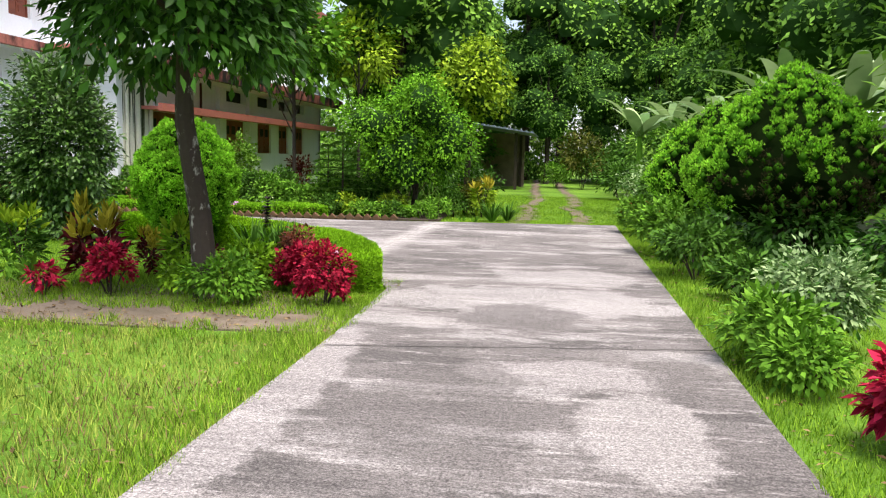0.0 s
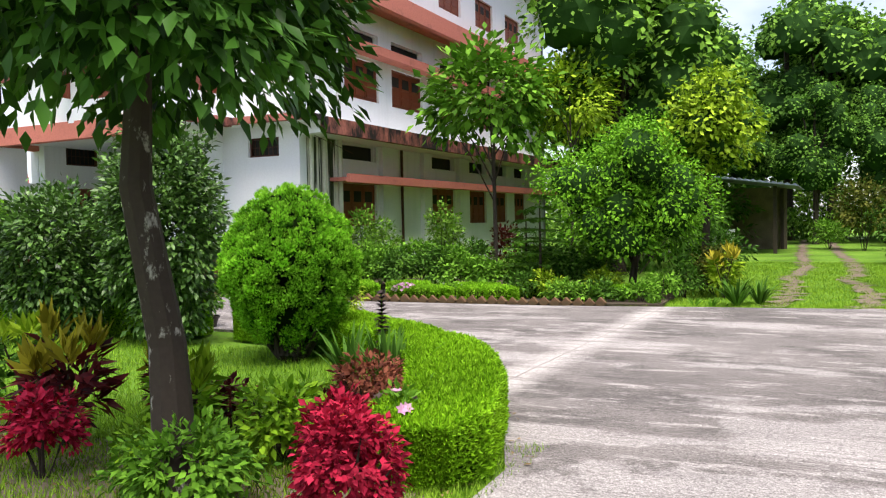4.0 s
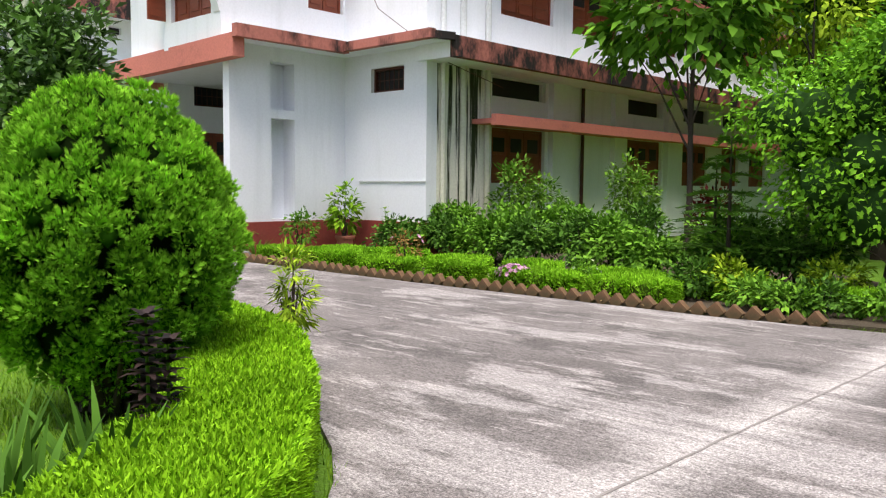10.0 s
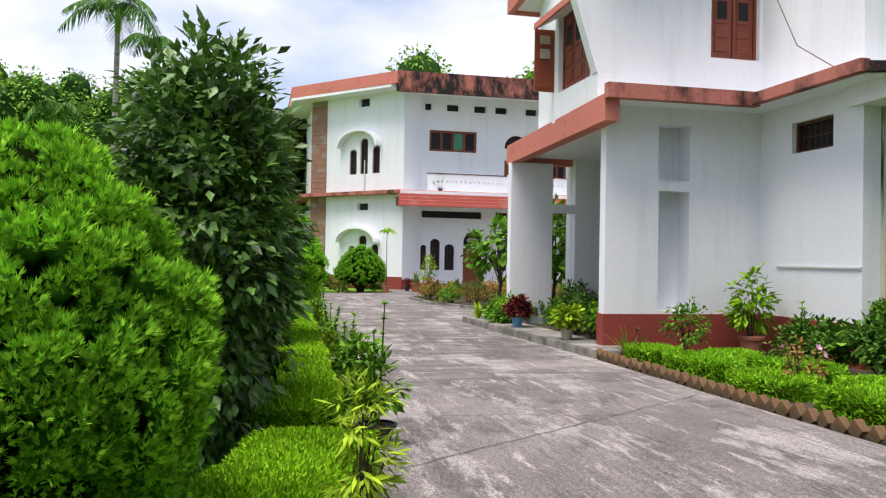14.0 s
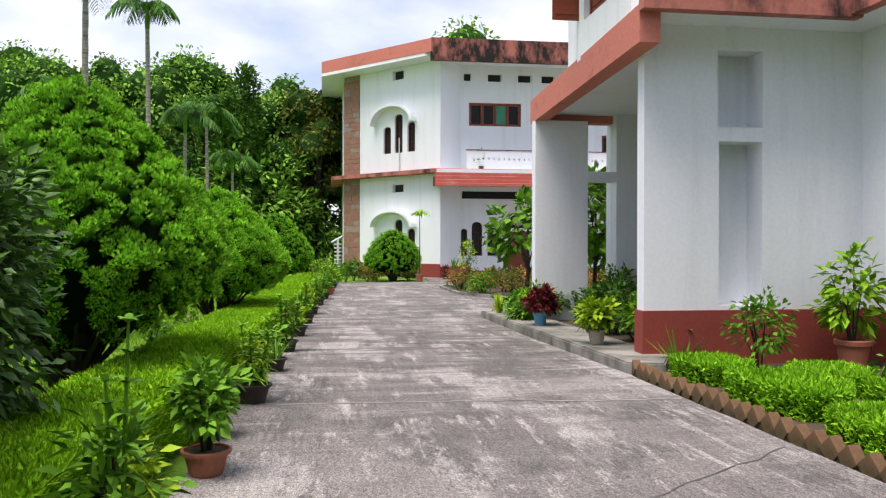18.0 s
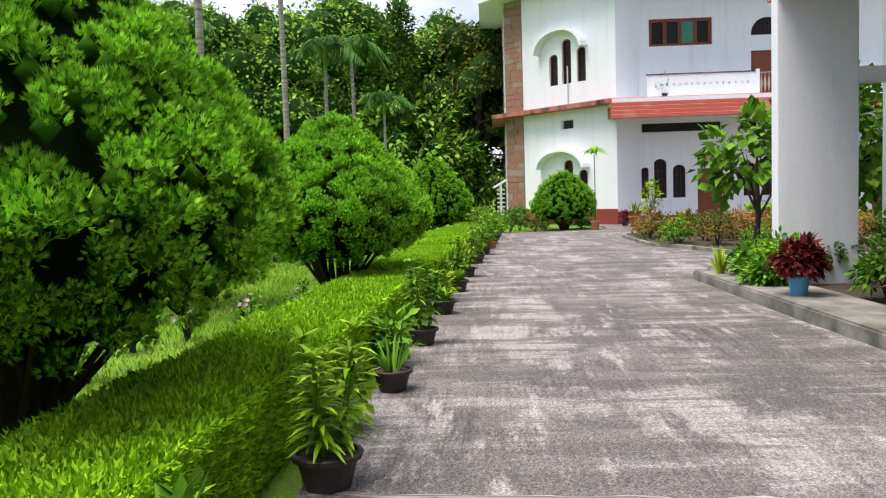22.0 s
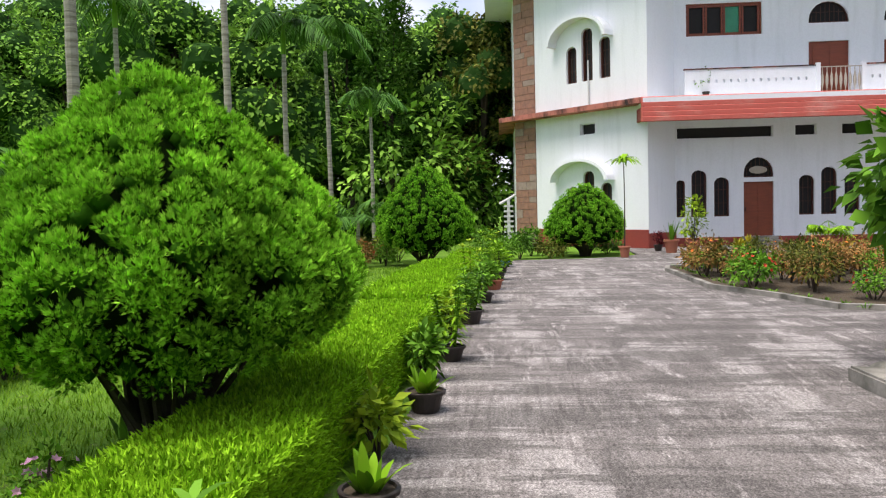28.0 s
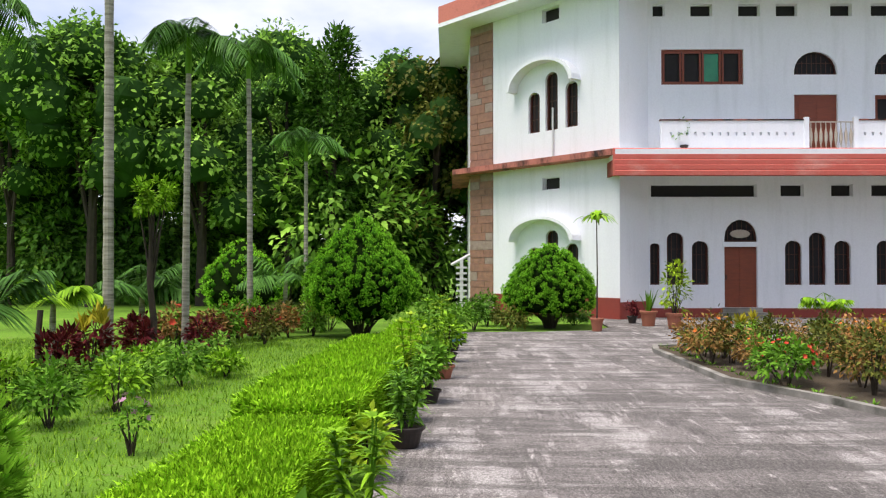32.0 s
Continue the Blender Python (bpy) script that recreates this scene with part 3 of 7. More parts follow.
def arch_points(u0, u1, spring, top, pointed, k=10):
    c, r, h = (u0 + u1) / 2, (u1 - u0) / 2, top - spring
    out = []
    for i in range(k + 1):
        a = math.pi * i / k
        x = c - r * math.cos(a)
        z = spring + h * (math.sin(a) if not pointed else min(1, 1.08 * math.sin(a) ** 0.8) * (0.82 + 0.18 * (1 - abs(math.cos(a)))))
        out.append((x, z))
    return out


def wall_mesh(u0, u1, z0, z1, openings, th=0.3):
    """A wall in its own frame (x along it, y into it), with openings through it; arched heads are filled in."""
    us = sorted({u0, u1, *[o[0] for o in openings], *[o[1] for o in openings]})
    zs = sorted({z0, z1, *[o[2] for o in openings], *[o[3] for o in openings]})
    us = [u for u in us if u0 <= u <= u1]
    zs = [z for z in zs if z0 <= z <= z1]
    solid = {}
    for i in range(len(us) - 1):
        for j in range(len(zs) - 1):
            cu, cz = (us[i] + us[i + 1]) / 2, (zs[j] + zs[j + 1]) / 2
            solid[i, j] = not any(o[0] < cu < o[1] and o[2] < cz < o[3] for o in openings)
    bm, heads = bmesh.new(), []
    made = {}

    def vert(i, j, d):
        if (i, j, d) not in made:
            made[i, j, d] = bm.verts.new((us[i], d * th, zs[j]))
        return made[i, j, d]
    for (i, j), s in solid.items():
        if not s:
            continue
        bm.faces.new((vert(i, j, 0), vert(i + 1, j, 0), vert(i + 1, j + 1, 0), vert(i, j + 1, 0)))
        bm.faces.new((vert(i, j + 1, 1), vert(i + 1, j + 1, 1), vert(i + 1, j, 1), vert(i, j, 1)))
        for di, dj, e in ((-1, 0, ((i, j), (i, j + 1))), (1, 0, ((i + 1, j + 1), (i + 1, j))), (0, -1, ((i + 1, j), (i, j))), (0, 1, ((i, j + 1), (i + 1, j + 1)))):
            if not solid.get((i + di, j + dj), False):
                (a, b), (c, d) = e
                bm.faces.new((vert(a, b, 0), vert(c, d, 0), vert(c, d, 1), vert(a, b, 1)))
    for o in openings:
        if len(o) > 4 and o[4]:
            spring = o[3] - (o[1] - o[0]) * (0.5 if o[4] == "round" else 0.62)
            pts = arch_points(o[0], o[1], max(spring, o[2] + 0.01), o[3] - 0.04, o[4] == "point")
            heads.append(prism(bmesh.new(), [(o[0], o[3])] + pts + [(o[1], o[3])], 0.003, th - 0.003))
    return bm, heads


def wall(house, m, u0, u1, z0, z1, openings, material=PAINT, th=0.3, label=""):
    bm, heads = wall_mesh(u0, u1, z0, z1, openings, th)
    bm.transform(m)
    for h in heads:
        h.transform(m)
        wpart("arch_head", h, material, house)
    return wpart("wall", bm, material, house, label)


def wpart(name, data, material, parent, label=""):
    """A part whose mesh is given in the world's own coordinates."""
    ob = part(name, data, material, None, label)
    ob.parent = parent
    ob.matrix_parent_inverse = Matrix.Identity(4) if parent.parent else parent.matrix_basis.inverted()
    return ob


def outline_frame(bm, pts, inner, y0, y1):
    """A band between two outlines of equal count, drawn out."""
    k = len(pts)
    rings = [[bm.verts.new((x, y, z)) for x, z in o] for y in (y0, y1) for o in (pts, inner)]
    a, b, c, d = rings
    for i in range(k):
        j = (i + 1) % k
        bm.faces.new((a[i], a[j], b[j], b[i]))
        bm.faces.new((c[i], d[i], d[j], c[j]))
        bm.faces.new((a[i], c[i], c[j], a[j]))
        bm.faces.new((b[i], b[j], d[j], d[i]))
    return bm


def shrink(pts, w):
    cx, cz = sum(p[0] for p in pts) / len(pts), sum(p[1] for p in pts) / len(pts)
    hx, hz = max(abs(p[0] - cx) for p in pts), max(abs(p[1] - cz) for p in pts)
    return [(cx + (x - cx) * (1 - w / hx), cz + (z - cz) * (1 - w / hz)) for x, z in pts]


def window(house, m, u0, u1, z0, z1, kind="vent", arch="", th=0.3):
    """A window in a wall's opening: vent, grille (dark panes behind iron), shutter (panelled wood) or panes."""
    if arch:
        spring = max(z1 - (u1 - u0) * (0.5 if arch == "round" else 0.62), z0 + 0.01)
        pts = [(u1, z0), (u0, z0)] + arch_points(u0, u1, spring, z1, arch == "point")
    else:
        pts = [(u0, z0), (u1, z0), (u1, z1), (u0, z1)]
    w = 0.05 if kind != "vent" else 0.025
    fr = WOOD_DARK if kind in ("grille", "vent") else WOOD
    bm = outline_frame(bmesh.new(), pts, shrink(pts, w), 0.09, 0.17)
    bm.transform(m)
    win = wpart("window", bm, PAINT if kind == "vent" else fr, house, {"vent": "small dark ventilator opening", "grille": "dark window with an iron grille", "shutter": "brown panelled wooden shutters", "panes": "brown wooden window with panes"}[kind])
    # dark sheet behind the frame: the unlit room's shade put into colour
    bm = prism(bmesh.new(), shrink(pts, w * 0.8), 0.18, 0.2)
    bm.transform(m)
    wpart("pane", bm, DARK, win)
    n = 0
    if kind == "grille":
        bm = bmesh.new()
        cols = max(2, int((u1 - u0) / 0.14))
        for i in range(1, cols):
            u = u0 + (u1 - u0) * i / cols
            top = z1 - 0.06 if not arch else z1 - 0.05 - (u1 - u0) * 0.5 * abs(2 * i / cols - 1) ** 1.6
            box(bm, u - 0.008, 0.12, z0 + 0.03, u + 0.008, 0.136, top)
        rows = max(2, int((z1 - z0) / 0.45))
        for j in range(1, rows):
            z = z0 + (z1 - z0) * j / rows
            box(bm, u0 + 0.03, 0.121, z - 0.008, u1 - 0.03, 0.135, z + 0.008)
        bm.transform(m)
        wpart("grille", bm, IRON, win)
    if kind in ("shutter", "panes"):
        leaves = 2 if u1 - u0 < 1.4 else (3 if u1 - u0 < 2.2 else 4)
        for i in range(leaves):
            a, b = u0 + 0.05 + (u1 - u0 - 0.1) * i / leaves + 0.012, u0 + 0.05 + (u1 - u0 - 0.1) * (i + 1) / leaves - 0.012
            bm = bmesh.new()
            h = z1 - z0 - 0.1
            if kind == "shutter":
                box(bm, a, 0.11, z0 + 0.05, b, 0.14, z1 - 0.05)
                for q0, q1 in ((0.08, 0.24), (0.3, 0.46), (0.52, 0.92)):
                    box(bm, a + 0.07, 0.092, z0 + 0.05 + h * q0, b - 0.07, 0.112, z0 + 0.05 + h * q1)
            else:
                outline_frame(bm, [(a, z0 + 0.05), (b, z0 + 0.05), (b, z1 - 0.05), (a, z1 - 0.05)], [(a + 0.06, z0 + 0.11), (b - 0.06, z0 + 0.11), (b - 0.06, z1 - 0.11), (a + 0.06, z1 - 0.11)], 0.1, 0.14)
            bm.transform(m)
            sh = wpart("shutter", bm, WOOD, win)
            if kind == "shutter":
                # dark sheet laid on the face of the upper panel
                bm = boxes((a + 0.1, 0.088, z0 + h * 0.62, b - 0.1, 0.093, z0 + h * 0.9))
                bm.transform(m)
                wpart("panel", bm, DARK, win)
            elif n == 2:
                bm = boxes((a + 0.06, 0.15, z0 + 0.1, b - 0.06, 0.16, z1 - 0.1))
                bm.transform(m)
                wpart("pane", bm, GREEN_GLASS, win, "green painted pane")
            n += 1
    return win


# the white three-storey house with the porch
house = thing("house", Matrix.Translation((-15, 25, 0)), "white three-storey house with pink ledges, brown shutters and red plinth", "house")
E1, S1 = frame_of(-14.72, 0, 0, 1), frame_of(0, 21.6, 1, 0)
FA, PI = frame_of(-12.4, 0, 0, 1), frame_of(-12.2, 0, 0, 1)
PW, SU = frame_of(-20.05, 0, 0, 1), frame_of(0, 18.5, 1, 0)
wall(house, E1, 18.67, 21.6, 0.0, 4.2, [(19.63, 20.23, 2.95, 3.91), (19.65, 20.23, 0.71, 2.77)], th=0.22)
for z0, z1 in ((2.9, 3.95), (0.68, 2.8)):
    bm = boxes((19.5, 0.42, z0, 20.35, 0.5, z1), (19.5, 0.22, z0, 19.61, 0.42, z1), (20.25, 0.22, z0, 20.35, 0.42, z1), (19.61, 0.22, z1 - 0.02, 20.25, 0.42, z1), (19.61, 0.22, z0, 20.25, 0.42, z0 + 0.03))
    bm.transform(E1)
    wpart("niche", bm, PAINT, house, "shallow white wall niche")
wall(house, E1, 18.5, 21.6, 4.2, 7.5, [(20.6, 21.54, 5.13, 6.38), (20.56, 21.54, 6.73, 7.05)])
window(house, E1, 20.6, 21.54, 5.13, 6.38, "shutter")
window(house, E1, 20.56, 21.54, 6.73, 7.05, "vent")
wall(house, S1, -15.02, -12.2, 0.0, 4.2, [(-13.86, -12.85, 3.38, 3.89)])
window(house, S1, -13.86, -12.85, 3.38, 3.89, "grille")
wall(house, S1, -15.02, -12.2, 4.2, 12.0, [])
wall(house, PI, 21.9, 23.5, 0.0, 4.2, [], PIPE_STAIN, 0.35, "white wall streaked with black and green moss")
wall(house, PI, 21.9, 23.5, 4.2, 12.0, [])
low = [(23.88, 25.87), (29.68, 31.6), (32.8, 34.6), (35.6, 36.9), (37.8, 39.2)]
op = [(a, b, 1.5, 2.74) for a, b in low] + [(a, b, 3.42, 3.88) for a, b in low]
wall(house, FA, 23.5, 42, 0.0, 4.2, op)
for a, b, c, d in op:
    window(house, FA, a, b, c, d, "shutter" if c < 3 else "vent")
up = [(24.15, 26.13), (26.95, 29.1), (30.5, 32.4), (33.8, 35.6), (37.0, 38.8)]
op = [(a, b, 5.25, 6.45) for a, b in up] + [(a, b, 6.9, 7.3) for a, b in up]
wall(house, FA, 23.5, 42, 4.2, 8.0, op)
for a, b, c, d in op:
    window(house, FA, a, b, c, d, "shutter" if c < 6 else "vent")
op = [(a, b, 9.2, 10.35) for a, b in up]
wall(house, FA, 23.5, 42, 8.0, 12.0, op)
for a, b, c, d in op:
    window(house, FA, a, b, c, d, "shutter")
# the porch recess: its west wall with a window, and the back wall
wall(house, PW, 20.27, 24.0, 0.0, 4.1, [(20.98, 22.2, 1.43, 2.77), (21.0, 22.2, 3.45, 4.02)], th=0.25)
window(house, PW, 20.98, 22.2, 1.43, 2.77, "shutter")
window(house, PW, 21.0, 22.2, 3.45, 4.02, "grille")
wall(house, frame_of(0, 23.7, 1, 0), -20.05, -15.02, 0.0, 4.1, [])
wpart("plinth", boxes((-20.05, 20.25, -0.02, -20.02, 23.7, 0.55)), RED_BASE, house)
wpart("lintel", boxes((-20.28, 19.7, 2.67, -20.06, 20.28, 2.87)), PAINT, house, "short white beam between column and wall")
# upper storey towards the drive, with the window bay under its flared cheek and hood
wall(house, SU, -16.9, -15.02, 4.2, 7.5, [(-16.6, -15.06, 4.74, 6.2), (-16.6, -15.1, 6.55, 6.95)])
window(house, SU, -16.6, -15.06, 4.74, 6.2, "shutter")
window(house, SU, -16.6, -15.1, 6.55, 6.95, "grille")
OBL = frame_of(-20.0, 19.3, 3.1, -0.8)
wall(house, OBL, 0.0, 3.2, 4.2, 7.5, [])
W2 = frame_of(-20.62, 0, 0, -1)
wall(house, W2, -42, -20.27, 0, 12, [])
wpart("wall", boxes((-20.3, 41.7, 0, -12.4, 42, 12)), PAINT, house)
TURN = Matrix(((0, 1, 0, 0), (-1, 0, 0, 18.5), (0, 0, 1, 0), (0, 0, 0, 1)))
bm = prism(bmesh.new(), [(0, 4.74), (0.02, 4.74), (0.43, 6.0), (0.43, 6.08), (0, 6.3)], -14.725, -14.95)
bm.transform(TURN)
wpart("bay_cheek", bm, PAINT, house, "white slanted cheek of the bay window")
bm = prism(bmesh.new(), [(0, 6.2), (0.4, 5.98), (0.43, 6.06), (0, 6.3)], -14.95, -16.75)
bm.transform(TURN)
wpart("bay_hood", bm, PAINT, house, "white sloping hood of the bay window")
bm = prism(bmesh.new(), [(0.4, 5.96), (0.45, 5.96), (0.45, 6.08), (0.4, 6.08)], -14.95, -16.77)
bm.transform(TURN)
wpart("hood_edge", bm, PINK, house, "pink edge of the bay hood")
for z0, z1, w in ((4.8, 6.0, WOOD),):
    wpart("open_shutter", boxes((-16.86, 18.1, z0, -16.82, 18.5, z1), (-16.875, 18.15, z0 + 0.08, -16.805, 18.45, z0 + 0.5), (-16.865, 18.17, z0 + 0.62, -16.815, 18.43, z0 + 0.84), (-16.865, 18.17, z0 + 0.9, -16.815, 18.43, z0 + 1.1)), w, house, "brown shutter standing open")
wpart("open_shutter", boxes((-16.815, 18.2, 5.44, -16.8, 18.4, 5.62), (-16.815, 18.2, 5.72, -16.8, 18.4, 5.88)), POT_CREAM, house, "pale panes of the open shutter")
# plinth, slabs and ledges
for b in ((-14.96, 18.645, -0.02, -14.69, 21.565, 0.66), (-14.69, 21.565, -0.02, -12.165, 21.62, 0.67), (-12.5, 21.62, -0.02, -12.165, 23.5, 0.67)):
    wpart("plinth", boxes(b), RED_BASE, house, "dark red painted plinth")
wpart("floor_slab", flat(bmesh.new(), [(-20.4, 18.82), (-14.2, 18.5), (-13.98, 18.5), (-13.98, 20.94), (-11.5, 20.99), (-11.42, 21.5), (-11.42, 42.3), (-20.4, 42.3)], 4.2, 4.3), PAINT, house)
wpart("floor_beam", boxes((-12.38, 21.47, 3.9, -11.42, 42.2, 4.2)), PAINT, house, "white underside of the overhanging floor")
bm = bmesh.new()
box(bm, -14.1, 18.35, 4.16, -13.94, 21.06, 4.4)
box(bm, -13.94, 20.9, 4.19, -11.44, 21.06, 4.37)
wpart("ledge", bm, PINK_STAINED, house, "pink floor ledge with black rain stains")
bm = flat(bmesh.new(), [(-11.46, 20.92), (-11.3, 21.46), (-11.44, 21.46), (-11.6, 20.98)], 4.2, 4.34)
wpart("ledge", bm, PINK_BLACK, house)
wpart("ledge", boxes((-11.44, 21.46, 3.89, -11.27, 42.3, 4.29)), PINK_BLACK, house, "pink floor ledge with black rain stains")
BEAM = frame_of(-20.5, 18.7, 6.4, -0.34)
bm = boxes((0.0, 0.0, 3.81, 6.41, 0.25, 4.25))
bm.transform(BEAM)
wpart("porch_fascia", bm, PINK, house, "faded pink beam over the porch")
wpart("porch_fascia", boxes((-20.5, 18.95, 3.81, -20.25, 20.6, 4.25)), PINK, house)
wpart("porch_ceiling", flat(bmesh.new(), [(-20.25, 18.93), (-14.95, 18.66), (-14.95, 23.7), (-20.25, 23.7)], 3.96, 4.1), PAINT, house)
bm = boxes((-20.29, 18.68, 0.0, -20.05, 19.71, 3.82), bevel=0.012)
wpart("column", bm, PAINT, house, "broad white slab column of the porch")
bm = bmesh.new()
box(bm, -12.4, 23.5, 2.74, -11.6, 42, 2.86)
box(bm, -11.66, 22.98, 2.7, -11.53, 42.05, 2.93)
box(bm, -12.2, 22.98, 2.74, -11.66, 23.5, 2.84)
wpart("sunshade", bm, PINK, house, "faded pink sunshade ledge over the windows")
bm = bmesh.new()
box(bm, -12.4, 23.5, 6.56, -11.85, 42, 6.66)
box(bm, -11.95, 23.45, 6.52, -11.83, 42.05, 6.78)
wpart("sunshade", bm, PINK, house, "faded pink sunshade ledge over the windows")
bm = bmesh.new()
box(bm, -12.4, 20.8, 7.95, -11.6, 42.3, 8.05)
box(bm, -11.75, 20.8, 7.85, -11.55, 42.3, 8.4)
wpart("ledge", bm, PINK, house)
wpart("roof", flat(bmesh.new(), [(-20.5, 18.75), (-13.98, 18.28), (-13.98, 21.0), (-20.5, 21.0)], 7.5, 7.62), PAINT, house)
RE = frame_of(-20.62, 18.69, 6.7, -0.48)
bm = boxes((0, 0, 7.42, 6.72, 0.15, 7.75))
bm.transform(RE)
box(bm, -14.05, 18.35, 7.42, -13.9, 21.6, 7.75)
box(bm, -20.62, 18.84, 7.42, -20.48, 21.6, 7.75)
wpart("roof_edge", bm, PINK, house)
bm = bmesh.new()
box(bm, -20.9, 20.8, 12.0, -11.6, 42.8, 12.15)
box(bm, -11.75, 20.8, 11.9, -11.55, 42.8, 12.5)
box(bm, -20.9, 20.75, 11.9, -11.75, 20.95, 12.5)
wpart("roof", bm, PINK, house)
for y, r in ((22.02, 0.055), (22.62, 0.07), (23.42, 0.065)):
    wpart("drain_pipe", tube(bmesh.new(), [(-12.13, y, 0.3), (-12.13, y, 3.92)], [r, r], 10), PIPE_OLD, house, "pale yellowed drain pipe")
    wpart("drain_pipe", tube(bmesh.new(), [(-12.14, y, 4.5), (-12.14, y, 11.9)], [r, r], 8), PIPE, house)
wpart("cable_duct", boxes((-14.2, 21.57, 1.49, -12.2, 21.6, 1.52)), PIPE, house)
for y in (27.4, 29.1):
    wpart("drain_pipe", tube(bmesh.new(), [(-12.34, y, 0.2), (-12.34, y, 4.05)], [0.045, 0.045], 8), WOOD_DARK, house)
for y0, y1 in ((26.0, 26.8), (28.8, 29.4), (31.7, 32.6)):
    wpart("pilaster", boxes((-12.4, y0, 0, -12.25, y1, 4.1)), PAINT, house)

# the two-storey house with the bevelled corner
hall = thing("house", Matrix.Translation((-43, 22, 0)), "white two-storey building with arched windows, red canopy and stone-clad corner", "house")
F = -43.16
FF = frame_of(F, 0, 0, 1)
OB = frame_of(-47.1, 15.75, 0.756, 0.655)
RT = frame_of(-42.2, 20.0, -0.96, 1.1)
lows = [(21.12, 21.42, 0.99, 2.3, "round"), (21.63, 22.14, 0.99, 2.63, "round"), (22.39, 22.9, 0.99, 2.37, "round")]
for s in (25.22, 28.0, 31.6):
    lows += [(s, s + 0.51, 0.99, 2.38, "round"), (s + 0.73, s + 1.25, 0.99, 2.63, "round"), (s + 1.5, s + 2.0, 0.99, 2.38, "round")]
fan = [(23.38, 24.38, 2.3, 3.02, "point"), (30.3, 31.3, 2.3, 3.02, "point")]
slots = [(21.15, 24.37, 3.66, 4.06), (25.1, 25.8, 3.68, 4.06), (26.64, 27.3, 3.68, 4.06), (27.86, 28.6, 3.68, 4.06), (29.5, 30.2, 3.68, 4.06)]
doors = [(23.38, 24.38, 0.3, 2.15), (30.3, 31.3, 0.3, 2.15)]
wall(hall, FF, 21.0, 36, 0.0, 4.6, lows + fan + slots + doors)
for o in lows:
    window(hall, FF, *o[:4], "grille", o[4])
for o in fan:
    w = window(hall, FF, *o[:4], "grille", o[4])
for o in slots:
    window(hall, FF, *o[:4], "vent")
for a, b, c, d in doors:
    bm = boxes((a, 0.1, c, b, 0.15, d))
    box(bm, (a + b) / 2 - 0.006, 0.09, c, (a + b) / 2 + 0.006, 0.1, d)
    bm.transform(FF)
    dr = wpart("door", bm, WOOD, hall, "closed plain red-brown door")
    bm = boxes((a + 0.06, 0.04, 1.15, a + 0.09, 0.1, 1.3))
    bm.transform(FF)
    wpart("handle", bm, IRON, dr)
    bm = boxes((a - 0.06, -0.02, d, b + 0.06, 0.1, d + 0.14))
    bm.transform(FF)
    wpart("lintel", bm, PAINT, hall)
    bm = prism(bmesh.new(), [((a + b) / 2 + 0.3 * math.cos(k * 0.314), 2.55 + 0.13 * math.sin(k * 0.314)) for k in range(20)], 0.05, 0.08)
    bm.transform(FF)
    wpart("name_plate", bm, POT_CREAM, hall, "oval plate over the door")
upw = [(21.49, 24.01, 7.12, 8.21), (28.0, 29.0, 5.6, 6.8)]
upd = [(25.54, 26.87, 5.0, 6.81)]
dome = [(25.54, 26.86, 7.42, 8.17, "round"), (28.0, 29.3, 7.42, 8.17, "round")]
tops = [(21.23, 21.6, 9.22, 9.6)] + [(y, y + 0.66, 9.22, 9.6) for y in (22.39, 23.85, 25.0, 26.66, 27.9, 29.5, 31)]
wall(hall, FF, 21.0, 36, 4.6, 10.0, upw + upd + dome + tops)
for o in upw:
    window(hall, FF, *o, "panes")
for o in dome:
    window(hall, FF, *o[:4], "grille", "round")
for o in tops:
    window(hall, FF, *o, "vent")
bm = boxes((25.54, 0.1, 5.0, 26.87, 0.15, 6.81), (25.7, 0.085, 5.2, 26.15, 0.1, 6.6), (26.27, 0.085, 5.2, 26.72, 0.1, 6.6))
bm.transform(FF)
wpart("door", bm, WOOD, hall, "closed brown balcony door")
bays = [(2.815, 3.318, 5.9, 7.26, "round"), (3.566, 4.09, 5.9, 7.8, "round"), (4.41, 4.907, 5.9, 7.36, "round")]
bays2 = [(a, b, 1.0, d - 5.05, "round") for a, b, c, d, e in bays]
vents = [(3.43, 4.16, 4.0, 4.4), (3.43, 4.16, 9.4, 9.85)]
wall(hall, OB, 1.15, 6.49, 0.0, 10.0, bays + bays2 + vents)
for o in bays + bays2:
    window(hall, OB, *o[:4], "grille", o[4])
for o in vents:
    window(hall, OB, *o, "vent")
wall(hall, RT, 0.0, 1.42, 0.0, 10.0, [])
for z0, top in ((7.3, 8.2), (2.35, 3.15)):
    outer = arch_points(2.16, 5.04, z0, top, False, 16)
    inner = arch_points(2.3, 4.9, z0, top - 0.1, False, 16)
    bm = prism(bmesh.new(), outer + inner[::-1], -0.42, 0.0)
    bm.transform(OB)
    wpart("arched_hood", bm, PAINT, hall, "white curved hood over the windows")
bm = boxes((1.2, -0.035, 0, 6.5, 0.0, 0.62))
bm.transform(OB)
wpart("plinth", bm, RED_BASE, hall, "dark red painted plinth")
bm = boxes((21.0, -0.04, 0, 36, 0.0, 0.28))
bm.transform(FF)
wpart("plinth", bm, RED_BASE, hall)
bm = boxes((0, -0.04, 0, 1.42, 0.0, 0.5))
bm.transform(RT)
wpart("plinth", bm, RED_BASE, hall)
